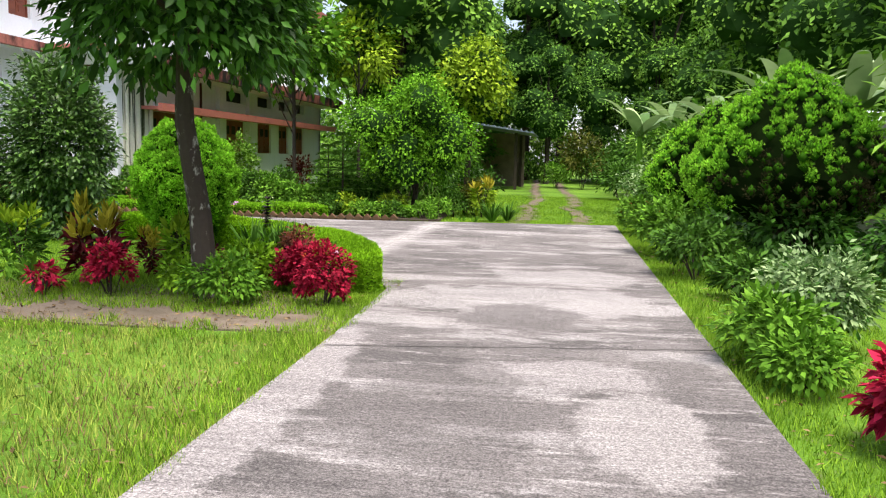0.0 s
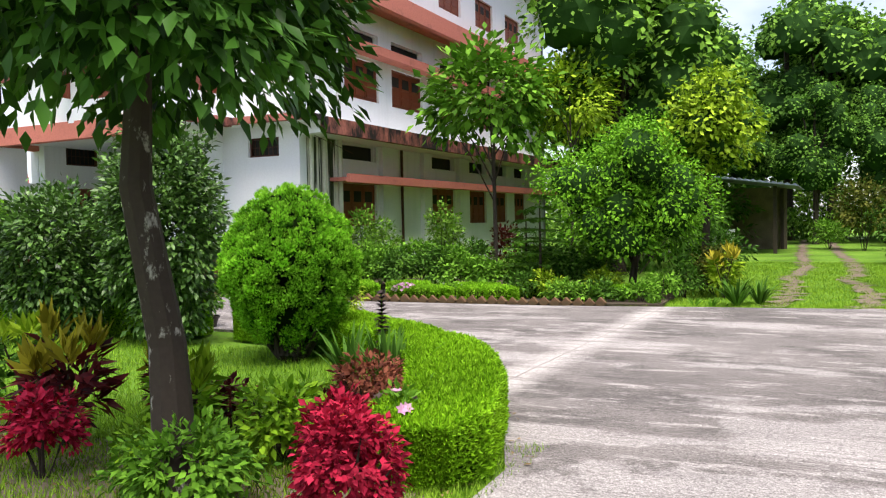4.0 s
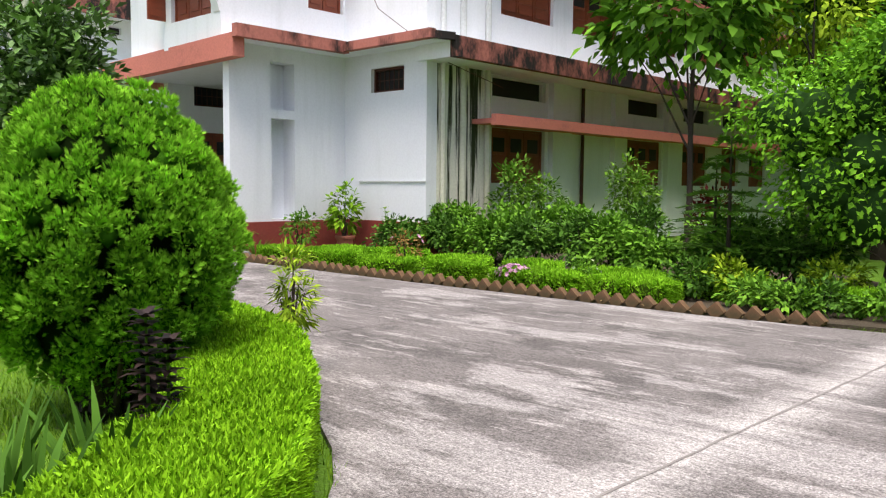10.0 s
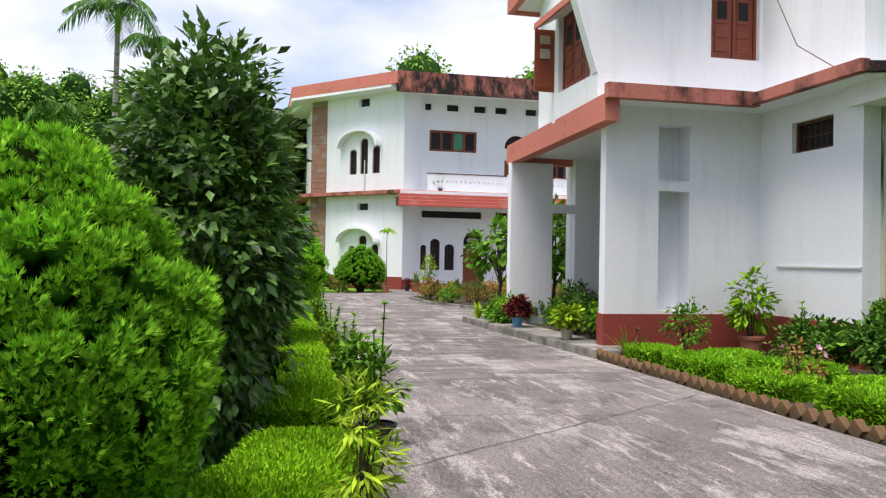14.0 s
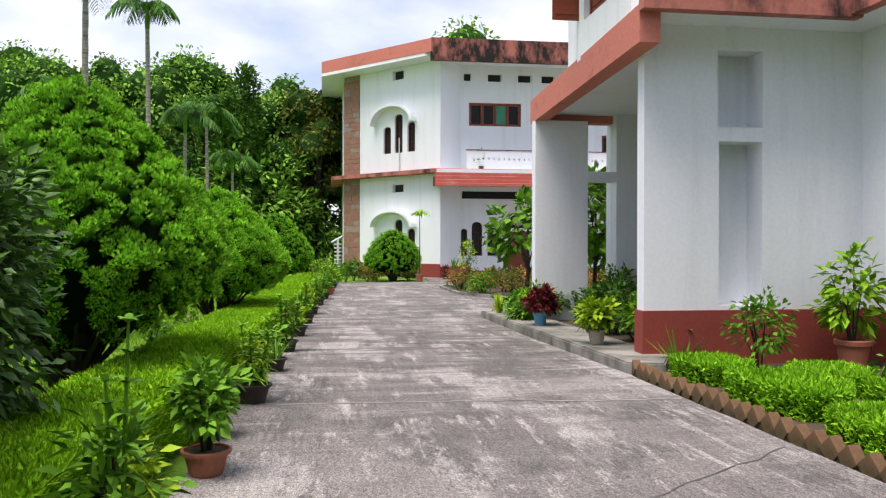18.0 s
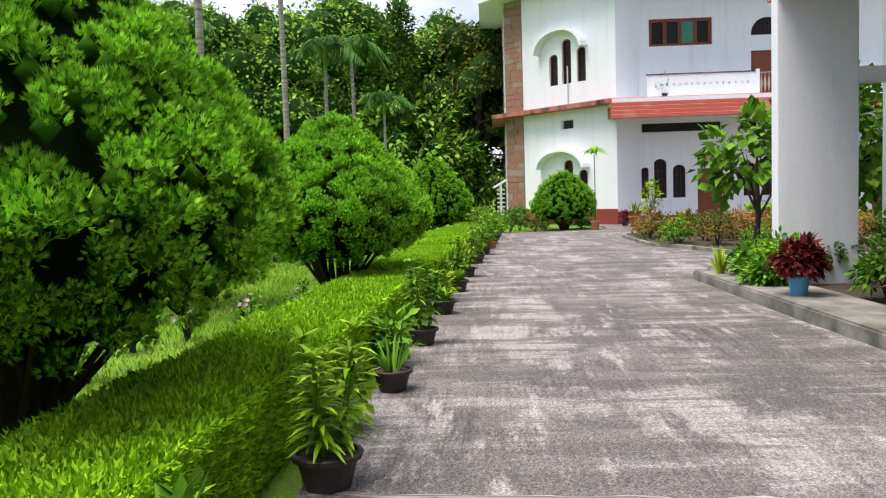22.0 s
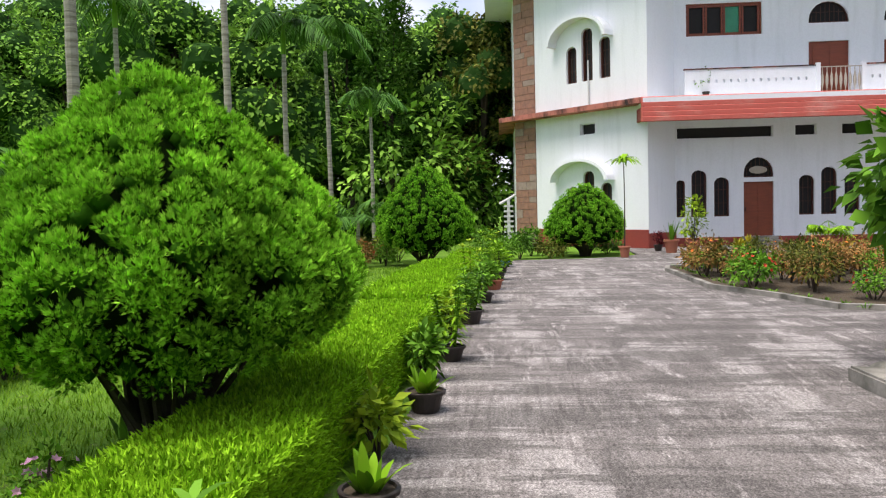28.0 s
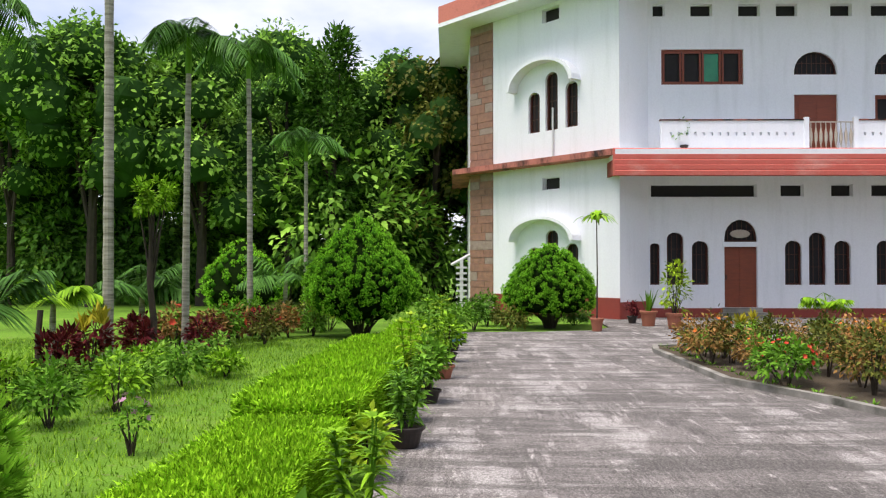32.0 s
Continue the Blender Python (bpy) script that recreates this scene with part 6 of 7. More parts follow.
# undergrowth at the foot of the woods
under_bush = [bush("wood_shrub", -57, 2, 2.6, 2.2, 2.0, DEEP, "dark undergrowth shrub at the edge of the wood", "shrub", "undergrowth", 62, 26, 0.22, 0.4, 71, low=-0.9),
              bush("wood_shrub", -56, 7, 3.2, 2.0, 2.0, FOREST, "green undergrowth shrub at the edge of the wood", "shrub", "undergrowth", 62, 26, 0.21, 0.4, 72, low=-0.9)]
r = random.Random(9)
belt = [(-52.4, 10.6), (-53.6, 12.0), (-57.5, 13.2), (-52.5, 12.6), (-55, 15.0), (-56, 12.5), (-54, 10.6), (-58.5, 15)]
for off in (3.0, 7.5, 13.0, 17.0):
    for (x0, y0), (x1, y1) in zip(EDGE_OF_WOOD, EDGE_OF_WOOD[1:]):
        belt += [(x0 + (x1 - x0) * f - 0.86 * off + r.uniform(-0.5, 0.5), y0 + (y1 - y0) * f - 0.5 * off + r.uniform(-0.5, 0.5)) for f in (0.0, 0.33, 0.67)]
belt += [(-18 + 2.2 * k, 55 + 5 * (k % 2) + r.uniform(-2, 2)) for k in range(20)] + [(4 + 3 * k, 50 + r.uniform(-1, 1)) for k in range(3)]
belt += [(5.2 + r.uniform(-0.4, 0.6), 19.5 + 3.0 * k) for k in range(12)] + [(-5.2 + r.uniform(-0.6, 0.5), 27.5 + 3.2 * k) for k in range(9)] + [(7 + r.uniform(-1, 1), -8 + 3.2 * k) for k in range(9)]
for k in range(16):
    copy_thing(under_bush[k % 2], Matrix.Translation((-26 + 3.2 * k, 66 + r.uniform(-2, 2), 0)) @ Matrix.Rotation(r.uniform(0, 6.28), 4, "Z") @ Matrix.Scale(r.uniform(2.1, 2.6), 4))
for x, y in belt:
    copy_thing(under_bush[r.randrange(2)], Matrix.Translation((x, y, 0)) @ Matrix.Rotation(r.uniform(0, 6.28), 4, "Z") @ Matrix.Scale(r.uniform(0.8, 1.35) * (1.75 if x < -44 and 9.5 < y < 16 else 1.3 if x < -44 else 1.0), 4))

DARK_LEAF = leaf("blackish_maroon_leaf", (0.015, 0.01, 0.01), (0.045, 0.026, 0.026), 0.5, 0.02, 0.2)
# ---- flower bed beside the drive ----
bush("coleus", -2.0, 7.6, 0.62, 0.3, 0.29, CRIMSON, "crimson-leaved coleus on bare soil by the hedge", "plant", "crimson plants", 78, 24, 0.055, 0.075, 81, low=-0.6, aspect=0.62)
bush("coleus", -4.3, 7.6, 0.55, 0.24, 0.22, CRIMSON, "crimson-leaved coleus on bare soil", "plant", "crimson plants", 44, 22, 0.065, 0.08, 82, low=-0.4, aspect=0.6)
bush("coleus", -2.9, 8.75, 0.42, 0.2, 0.2, MAROON, "small reddish-brown coleus on bare soil", "plant", "crimson plants", 18, 18, 0.08, 0.08, 83)
bush("coleus", -3.75, 8.75, 0.4, 0.22, 0.2, MAROON, "small reddish-brown coleus by the tree", "plant", "crimson plants", 16, 18, 0.08, 0.08, 84)
bush("coleus", -5.0, 7.5, 0.32, 0.16, 0.16, CRIMSON, "small crimson-leaved coleus on bare soil", "plant", "crimson plants", 12, 16, 0.08, 0.07, 85)
bush("zinnia", -2.5, 8.3, 0.46, 0.24, 0.24, CRIMSON, "crimson plant with orange and pink flowers", "flower", "", 80, 24, 0.06, 0.09, 86, aspect=0.7, flowers=ORANGE_PETAL, flower_count=7, flower_size=0.055)
bush("zinnia", -2.25, 8.55, 0.5, 0.25, 0.25, MID, "low plant with pink zinnia flowers", "flower", "", 22, 18, 0.08, 0.08, 87, flowers=PINK_PETAL, flower_count=10, flower_size=0.05)
bush("marigold", -3.0, 7.5, 0.46, 0.45, 0.4, MID, "low blue-green leafy plant on bare soil", "plant", "", 60, 24, 0.07, 0.1, 88, low=-0.6)
bush("marigold", -3.1, 8.5, 0.5, 0.4, 0.35, BRIGHT, "low bright green leafy plant", "plant", "", 40, 22, 0.09, 0.1, 89)
bush("amaranth", -2.66, 8.9, 0.62, 0.34, 0.3, RED_BROWN, "reddish-brown amaranth with bare stems", "plant", "amaranths", 60, 20, 0.06, 0.08, 90, low=-0.6, stems=14)
bush("amaranth", -2.95, 9.62, 0.5, 0.26, 0.26, RED_BROWN, "reddish-brown amaranth with bare stems", "plant", "amaranths", 40, 20, 0.06, 0.08, 91, low=-0.6, stems=12)
bush("weed_patch", -2.5, 9.5, 0.34, 0.3, 0.3, MID, "low weedy plants beside the hedge", "plant", "weeds", 24, 18, 0.07, 0.1, 191)


def croton(x, y, height, seed, label="croton with yellow-green top leaves over dark maroon ones", group="crotons", top=YELLOW_LEAF, low=MAROON, z=0.0):
    global rng
    rng = np.random.default_rng(seed)
    ob = thing("croton", Matrix.Translation((x, y, z)), label, "croton", group)
    bm = bmesh.new()
    upper, lower = [], []
    for k in range(4):
        q = k * 1.7 + seed
        e = Vector((0.22 * height * math.cos(q), 0.22 * height * math.sin(q), height * (0.62 + 0.08 * k)))
        tube(bm, [(0, 0, -0.05), (e.x * 0.4, e.y * 0.4, e.z * 0.5), tuple(e)], [0.016, 0.012, 0.008], 5)
        c = np.array([e]) + np.array([[0, 0, 0.0]])
        foliage(upper, c + np.array([[0, 0, height * 0.04]]), np.array([[0, 0, 1.0]]), 26, height * 0.09, height * 0.24, 0.3, -0.45, -0.6)
        for j in range(3):
            foliage(lower, c * np.array([[1, 1, 0.85 - 0.2 * j]]), np.array([[math.cos(q), math.sin(q), 0.2]]), 22, height * 0.12, height * 0.22, 0.32, 0.1)
    part("stem", bm, BARK_DARK, ob)
    part("upper_leaves", leaf_mesh("upper_leaves", upper), top, ob)
    part("lower_leaves", leaf_mesh("lower_leaves", lower), low, ob)
    return ob


croton(-4.8, 8.2, 0.88, 92)
croton(-4.5, 8.95, 0.55, 93)
croton(-3.85, 8.4, 0.72, 94, "croton with bright yellow-green leaves", top=LIME, low=BRIGHT)
croton(-6.3, 9.0, 0.75, 95, "leafy green croton on the flower bed", top=LIME, low=DEEP)
strap_plant("corn_plant", -5.2, 7.6, 0.5, 9, 0.06, MID, "young maize-like plant with arching leaves", "plant", "", 0.5, 0.9, 96, stem=0.2)
strap_plant("corn_plant", -4.9, 7.9, 0.4, 8, 0.05, BRIGHT, "young maize-like plant with arching leaves", "plant", "", 0.5, 0.9, 97)
bush("weed_patch", -6.2, 8.2, 0.4, 0.6, 0.4, MID, "low weedy plants on the bed", "plant", "weeds", 40, 18, 0.08, 0.12, 98)
bush("weed_patch", -3.6, 8.0, 0.3, 0.4, 0.3, BRIGHT, "low weedy plants on the bed", "plant", "weeds", 30, 18, 0.07, 0.1, 99)
bush("weed_patch", -7.9, 8.6, 0.5, 0.7, 0.5, BRIGHT, "low weedy plants on the bed", "plant", "weeds", 40, 18, 0.08, 0.12, 100)
for x, y, s in ((-3.55, 10.75, 101), (-3.85, 11.2, 102), (-3.3, 10.4, 103), (-4.0, 10.8, 104)):
    strap_plant("crinum", x, y, 0.85, 40, 0.055, DEEP, "clump of dark strap-like lily leaves", "lily plant", "lilies behind the hedge", 0.3, 0.6, s)
tiered_plant("dark_foliage_plant", -4.0, 11.48, 1.1, DARK_LEAF, "column of blackish-maroon drooping leaves", "plant", "", 16, 8, 0.13, 0.05, 105, stems=1, spread=0.02)
tiered_plant("dark_foliage_plant", -4.1, 11.62, 0.9, DARK_LEAF, "column of blackish-maroon drooping leaves", "plant", "", 13, 8, 0.12, 0.05, 106, stems=1, spread=0.02)
bush("bamboo_plant", -5.63, 13.44, 0.8, 0.17, 0.17, LIME, "yellow-green bamboo-like plant in a black pot", "plant", "", 42, 14, 0.1, 0.07, 107, z=0.17, aspect=0.2, low=-0.85, stems=9)
pot(-5.63, 13.44, 0.13, 0.2, POT_BLACK, "black plastic pot with an earthen rim at the hedge's bend")

# ---- verge ----
bush("white_edged_shrub", 2.45, 6.75, 0.85, 0.55, 0.5, WHITE_LEAF, "round shrub with white-edged leaves", "shrub", "", 120, 26, 0.07, 0.13, 111, low=-0.5)
bush("verge_shrub", 2.0, 6.2, 0.5, 0.45, 0.5, MID, "leafy green shrub on the verge", "shrub", "verge shrubs", 60, 22, 0.1, 0.13, 112)
bush("verge_shrub", 2.05, 5.5, 0.33, 0.33, 0.45, MID, "bright green leafy weeds on the verge", "shrub", "verge shrubs", 50, 22, 0.08, 0.12, 113)
bush("verge_shrub", 2.75, 8.0, 0.55, 0.5, 0.6, DEEP, "dark leafy green shrub on the verge", "shrub", "verge shrubs", 60, 22, 0.1, 0.14, 114)
bush("verge_shrub", 2.15, 10.9, 0.75, 0.6, 0.8, DEEP, "leafy green shrub beneath the thuja", "shrub", "verge shrubs", 80, 22, 0.1, 0.14, 115)
bush("verge_shrub", 2.1, 13.6, 0.85, 0.6, 1.0, MID, "leafy green shrub beneath the thuja", "shrub", "verge shrubs", 80, 22, 0.11, 0.15, 116)
bush("verge_shrub", 2.45, 9.2, 0.45, 0.4, 0.55, DEEP, "dark green leafy weeds on the verge", "shrub", "verge shrubs", 60, 22, 0.09, 0.12, 117)
bush("verge_shrub", 2.0, 17.4, 0.7, 0.5, 0.5, MID, "leafy shrub with red flowers at the lane corner", "shrub", "verge shrubs", 60, 22, 0.1, 0.14, 118, flowers=RED_PETAL, flower_count=8)
bush("coleus", 2.3, 4.3, 0.52, 0.27, 0.27, CRIMSON, "crimson-leaved coleus on the grass verge", "plant", "crimson plants", 50, 22, 0.1, 0.1, 119, low=-0.5)
# dark shrubs added to fill in the black shade under the thujas
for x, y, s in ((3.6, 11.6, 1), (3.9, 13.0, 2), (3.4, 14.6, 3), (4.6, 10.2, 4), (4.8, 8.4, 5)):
    bush("shade_shrub", x, y, 1.1, 0.9, 0.9, DUSKY, "dusky shrub added as a stand-in for the shade beneath the thujas", "shrub", "shrubs in the shade", 70, 22, 0.13, 0.2, 640 + s, low=-0.8)
tagged(part("wall_east", boxes((6.2, -9, -0.1, 6.4, 19, 2.3)), SLAB), "old stained boundary wall behind the thujas", "wall", kind="structure")


BANANA_LEAF = leaf("pale_banana_leaf", (0.2, 0.4, 0.12), (0.5, 0.66, 0.34), 0.4, 0.2)


def banana(x, y, height, seed):
    global rng
    rng = np.random.default_rng(seed)
    ob = thing("banana_plant", Matrix.Translation((x, y, 0)), "banana plant with long pale-green arching leaves", "banana plant", "bananas")
    part("stem", tube(bmesh.new(), [(0, 0, -0.1), (0.03, 0, height * 0.4), (0, 0.03, height * 0.62)], [0.13, 0.1, 0.06], 9), MID, ob)
    n = 9
    a = np.arange(n) * 2.399 + seed
    way = np.stack([np.cos(a) * 0.8, np.sin(a) * 0.8, rng.uniform(0.5, 1.4, n)], 1)
    base = np.tile([0, 0, height * 0.6], (n, 1))
    part("leaves", leaf_mesh("leaves", [strap_arrays(base, way, height * 0.62 * rng.uniform(0.8, 1.2, n), 0.42, 0.45, 7)]), BANANA_LEAF, ob)


for x, y, h, s in ((2.5, 24.0, 3.7, 1), (4.2, 21.5, 4.0, 2), (3.9, 27.5, 4.2, 3), (5.0, 18.0, 4.2, 4), (5.2, 14.6, 4.0, 5)):
    banana(x, y, h, s)
bush("white_flowering_shrub", 2.7, 22.5, 1.5, 0.9, 1.2, WHITE_LEAF, "shrub with clusters of white blossom", "shrub", "", 60, 20, 0.1, 0.2, 121)
bush("lane_shrub", 3.0, 20.2, 1.3, 0.9, 1.0, DEEP, "dark shrub beside the lane", "shrub", "lane shrubs", 70, 20, 0.14, 0.22, 122)
bush("lane_shrub", 2.7, 33, 1.6, 1.2, 1.5, DEEP, "dark shrub beside the lane", "shrub", "lane shrubs", 70, 20, 0.18, 0.28, 123)
bush("lane_shrub", 1.4, 44, 3.0, 1.3, 1.3, RUSTY_LEAF, "reddish-brown shrub at the end of the lane", "shrub", "lane shrubs", 70, 20, 0.22, 0.35, 124)
bush("lane_shrub", 0.0, 46, 1.3, 0.9, 0.9, MID, "round clipped shrub at the end of the lane", "shrub", "lane shrubs", 60, 20, 0.16, 0.22, 125)
bush("lane_shrub", -2.2, 24.0, 1.2, 0.8, 0.9, DEEP, "dark leafy shrub by the lane", "shrub", "lane shrubs", 60, 20, 0.13, 0.2, 126)
bush("lane_shrub", -1.95, 21.6, 0.9, 0.45, 0.5, RUSTY_LEAF, "dark reddish shrub by the lane", "shrub", "lane shrubs", 40, 20, 0.11, 0.16, 127)
croton(-1.7, 20.9, 0.95, 128, "yellow-leaved croton by the lane", top=YELLOW_LEAF, low=LIME)

# the open shed at the end of the lane
shed = thing("shed", Matrix.Translation((-4.0, 43, 0)), "open shed with a grey-blue tin roof", "shed")
for x, y in ((-2.2, -2), (2.0, -2), (-2.2, 3), (2.0, 3)):
    part("post", boxes((x - 0.07, y - 0.07, -0.05, x + 0.07, y + 0.07, 2.8)), BARK_DARK, shed)
bm = bmesh.new()
for k in range(22):
    x0 = -3.0 + k * 0.27
    prism(bm, [(x0, 3.6 - 0.14 * k * 0.27), (x0 + 0.135, 3.66 - 0.14 * k * 0.27), (x0 + 0.27, 3.6 - 0.14 * (k + 1) * 0.27), (x0 + 0.27, 3.57 - 0.14 * (k + 1) * 0.27), (x0, 3.57 - 0.14 * k * 0.27)], -2.8, 3.8)
bmesh.ops.remove_doubles(bm, verts=bm.verts[:], dist=0.002)
part("roof", bm, TIN, shed)
part("back_wall", boxes((-2.4, 3.1, -0.05, 2.2, 3.3, 2.9)), DRY_SOIL, shed)
part("low_wall", boxes((-2.4, -2.1, -0.05, 0.4, -1.95, 1.0)), PAINT, shed)
strap_plant("crinum", -1.3, 19.35, 0.9, 60, 0.05, DEEP, "big clump of dark green lily leaves at the lane", "lily plant", "lilies at the lane", 0.4, 0.8, 131)
strap_plant("crinum", -0.95, 19.75, 0.85, 50, 0.05, DEEP, "big clump of dark green lily leaves at the lane", "lily plant", "lilies at the lane", 0.4, 0.8, 132)

# ---- garden bed along the house ----
r = random.Random(21)
for k in range(13):
    x, y = (-13.35 + 1.5 * k, 18.87) if k < 6 else (-12.6 + 1.5 * (k - 6), 19.78)
    q = 0.48 + 0.1 * ((k * 5) % 3)
    hedge([(x - q + 0.24 * q * i, y + r.uniform(-0.03, 0.03)) for i in range(9)], 0.36 + 0.03 * (k % 3), 0.27 + 0.03 * (k % 2), 3800, 140 + k, "low cushion-like clipped hedge in the garden bed", HEDGE_LEAF_2, 0.046, "cushion hedges")
for k in range(20):
    x = -12.0 + 7.2 * (k % 10) / 9 + r.uniform(-0.3, 0.3)
    y = (20.8 if k < 10 else 21.8) + r.uniform(-0.3, 0.3)
    bush("garden_shrub", x, y, r.uniform(0.7, 0.95) + (0.2 if k >= 10 else 0), 0.55, 0.5, r.choice((MID, MID, DEEP, DEEP)), "leafy green shrub in the garden bed", "shrub", "shrubs of the garden bed", 54, 26, 0.105, 0.17, 160 + k, aspect=0.55)
for x, y, h, s in ((-11.6, 23.6, 1.9, 1), (-11.5, 24.6, 1.6, 2), (-10.7, 26.8, 2.1, 3), (-10.8, 27.6, 1.9, 4)):
    bush("tall_shrub", x, y, h, 0.5, 0.5, FOREST_2, "tall thin shrub against the facade", "shrub", "tall shrubs", 36, 20, 0.14, 0.2, 185 + s, z=0.1)
bush("tall_shrub", -8.6, 27.0, 1.5, 0.5, 0.5, MAROON, "dark red-leaved shrub by the facade", "shrub", "", 36, 20, 0.14, 0.2, 191)
bush("rose_bush", -10.3, 19.2, 0.72, 0.3, 0.3, ROSE_LEAF, "thin rose bush with a pink flower", "rose bush", "", 22, 14, 0.07, 0.1, 192, flowers=PINK_PETAL, flower_count=3, flower_size=0.06)
bush("pink_flower", -7.6, 18.65, 0.34, 0.3, 0.2, MID, "low plant with pink flowers behind the brick edging", "flower", "", 22, 14, 0.06, 0.08, 193, flowers=PINK_PETAL, flower_count=60, flower_size=0.045)
bush("white_flower", -7.0, 19.4, 0.42, 0.3, 0.2, MID, "low plant with white flowers", "flower", "", 20, 14, 0.06, 0.08, 194, flowers=WHITE_LEAF, flower_count=10, flower_size=0.035)
strap_plant("agave", -14.25, 18.95, 0.62, 26, 0.04, MID, "spiky dark agave by the plinth", "agave", "", 0.15, 1.0, 195)
bush("wall_shrub", -13.9, 19.75, 0.95, 0.32, 0.32, MID, "light leafy shrub against the red plinth", "shrub", "", 26, 18, 0.09, 0.14, 196)
strap_plant("caladium", -12.0, 20.9, 0.6, 9, 0.3, DEEP, "plant with large dark arrow-shaped leaves", "plant", "", 0.6, 1.2, 197, stem=0.5)
strap_plant("caladium", -11.4, 20.6, 0.55, 9, 0.28, MID, "plant with large arrow-shaped leaves", "plant", "", 0.6, 1.2, 198, stem=0.4)
strap_plant("lily_tuft", -12.7, 20.4, 0.5, 22, 0.05, MID, "tuft of green lily leaves", "lily plant", "", 0.45, 0.9, 199)
strap_plant("lily_tuft", -12.1, 20.2, 0.5, 22, 0.05, DEEP, "tuft of green lily leaves", "lily plant", "", 0.45, 0.9, 200)
bush("potted_plant", -13.95, 20.95, 1.15, 0.34, 0.34, BRIGHT, "tall leafy plant in a terracotta pot", "plant", "", 26, 14, 0.17, 0.15, 201, z=0.3, low=-0.8, aspect=0.45)
pot(-13.95, 20.95, 0.2, 0.36, POT_CLAY, "terracotta pot by the red plinth", "")
tiered_plant("wall_plant", -12.7, 21.1, 0.95, BRIGHT, "thin leafy plant at the house corner", "plant", "", 5, 7, 0.15, 0.05, 202, stems=3, spread=0.2)


def araucaria(x, y, height, seed):
    global rng
    rng = np.random.default_rng(seed)
    ob = thing("araucaria_tree", Matrix.Translation((x, y, 0)), "young dark conifer with flat tiers of branches", "conifer")
    part("trunk", tube(bmesh.new(), [(0, 0, -0.1), (0, 0, height * 0.5), (0, 0, height)], [0.035, 0.026, 0.008], 7), BARK_DARK, ob)
    pieces = []
    for i in range(7):
        z = height * (0.3 + 0.68 * i / 6)
        for k in range(6):
            a = k * 1.047 + i * 0.5
            length = (1.0 - 0.8 * i / 6) * 0.85
            f = np.linspace(0.1, 1, 26)
            c = np.stack([np.cos(a) * f * length, np.sin(a) * f * length, z + 0.12 * f * length - 0.1 * f * f], 1)
            for s in (-1, 1):
                w = np.tile([math.cos(a) * 0.7 - s * math.sin(a) * 0.7, math.sin(a) * 0.7 + s * math.cos(a) * 0.7, 0.12], (26, 1)) + rng.normal(0, 0.1, (26, 3))
                pieces.append(leaf_arrays(c, w, np.tile([0, 0, 1.0], (26, 1)), 0.16 * (1.1 - f * 0.5), 0.035))
    part("foliage", leaf_mesh("foliage", pieces), DEEP, ob)


araucaria(-5.2, 20.1, 2.1, 203)
araucaria(-5.9, 21.2, 1.8, 204)
for x, y, h, mat, s in ((-4.9, 19.6, 0.5, LIME, 1), (-3.9, 20.2, 0.55, LIME, 2), (-5.3, 19.4, 0.5, DEEP, 3), (-4.4, 19.1, 0.36, MID, 4), (-3.7, 19.2, 0.35, DEEP, 5), (-3.0, 19.3, 0.36, MID, 6), (-4.0, 18.95, 0.3, MID, 7), (-2.7, 19.9, 0.5, MID, 8), (-2.4, 20.7, 0.6, DEEP, 9), (-5.0, 22.0, 1.2, DEEP, 10), (-6.4, 23.2, 1.4, DEEP, 11), (-2.3, 22.3, 0.7, MID, 12)):
    bush("border_plant", x, y, h, 0.36 + 0.2 * h, 0.3 + 0.2 * h, mat, "low leafy border plant" if mat is not LIME else "low yellow-green border plant", "plant", "border plants", 34, 20, 0.09, 0.12, 210 + s)
strap_plant("grass_tuft", -2.7, 18.95, 0.35, 40, 0.02, MID, "tuft of narrow leaves at the drive's edge", "plant", "", 0.4, 1.0, 230)
for x, s in ((-2.0, 1), (-3.3, 2), (-1.7, 3)):
    strap_plant("grass_tuft", x, 19.2, 0.28, 12, 0.04, MID, "small tuft of leaves in the grass", "plant", "", 0.4, 0.9, 230 + s)

# ---- bed by the porch ----
for k, (x, y, h, rr, mat) in enumerate(((-15.2, 19.2, 0.75, 0.4, MID), (-15.9, 19.3, 0.8, 0.4, BRIGHT), (-16.6, 19.35, 0.65, 0.4, DEEP), (-17.6, 19.3, 0.8, 0.45, DEEP), (-18.3, 19.3, 0.7, 0.4, MID), (-20.0, 18.75, 0.65, 0.4, BRIGHT), (-20.7, 18.6, 0.5, 0.35, MID), (-19.6, 18.4, 0.4, 0.3, MID), (-20.4, 19.3, 0.8, 0.5, DEEP), (-19.9, 20.3, 1.0, 0.5, MID), (-21.3, 18.7, 0.4, 0.3, DEEP), (-22.0, 19.6, 0.7, 0.5, MID))):
    bush("porch_shrub", x, y, h, rr, rr, mat, "leafy green shrub in the bed by the porch", "shrub", "shrubs by the porch", 40, 22, 0.1, 0.14, 240 + k, z=0.05)
tree("papaya_tree", -21.9, 19.0, 2.5, 1.1, 0.8, 0.75, MID, "small tree with large drooping leaves by the porch", "tree", "", 46, 18, 0.2, 0.26, 0.05, BARK, 255, aspect=0.75)
tree("papaya_tree", -22.2, 20.6, 3.2, 0.9, 0.8, 0.8, MID, "leafy climber-like tree behind the porch column", "tree", "", 70, 20, 0.2, 0.3, 0.05, BARK, 256, aspect=0.75)
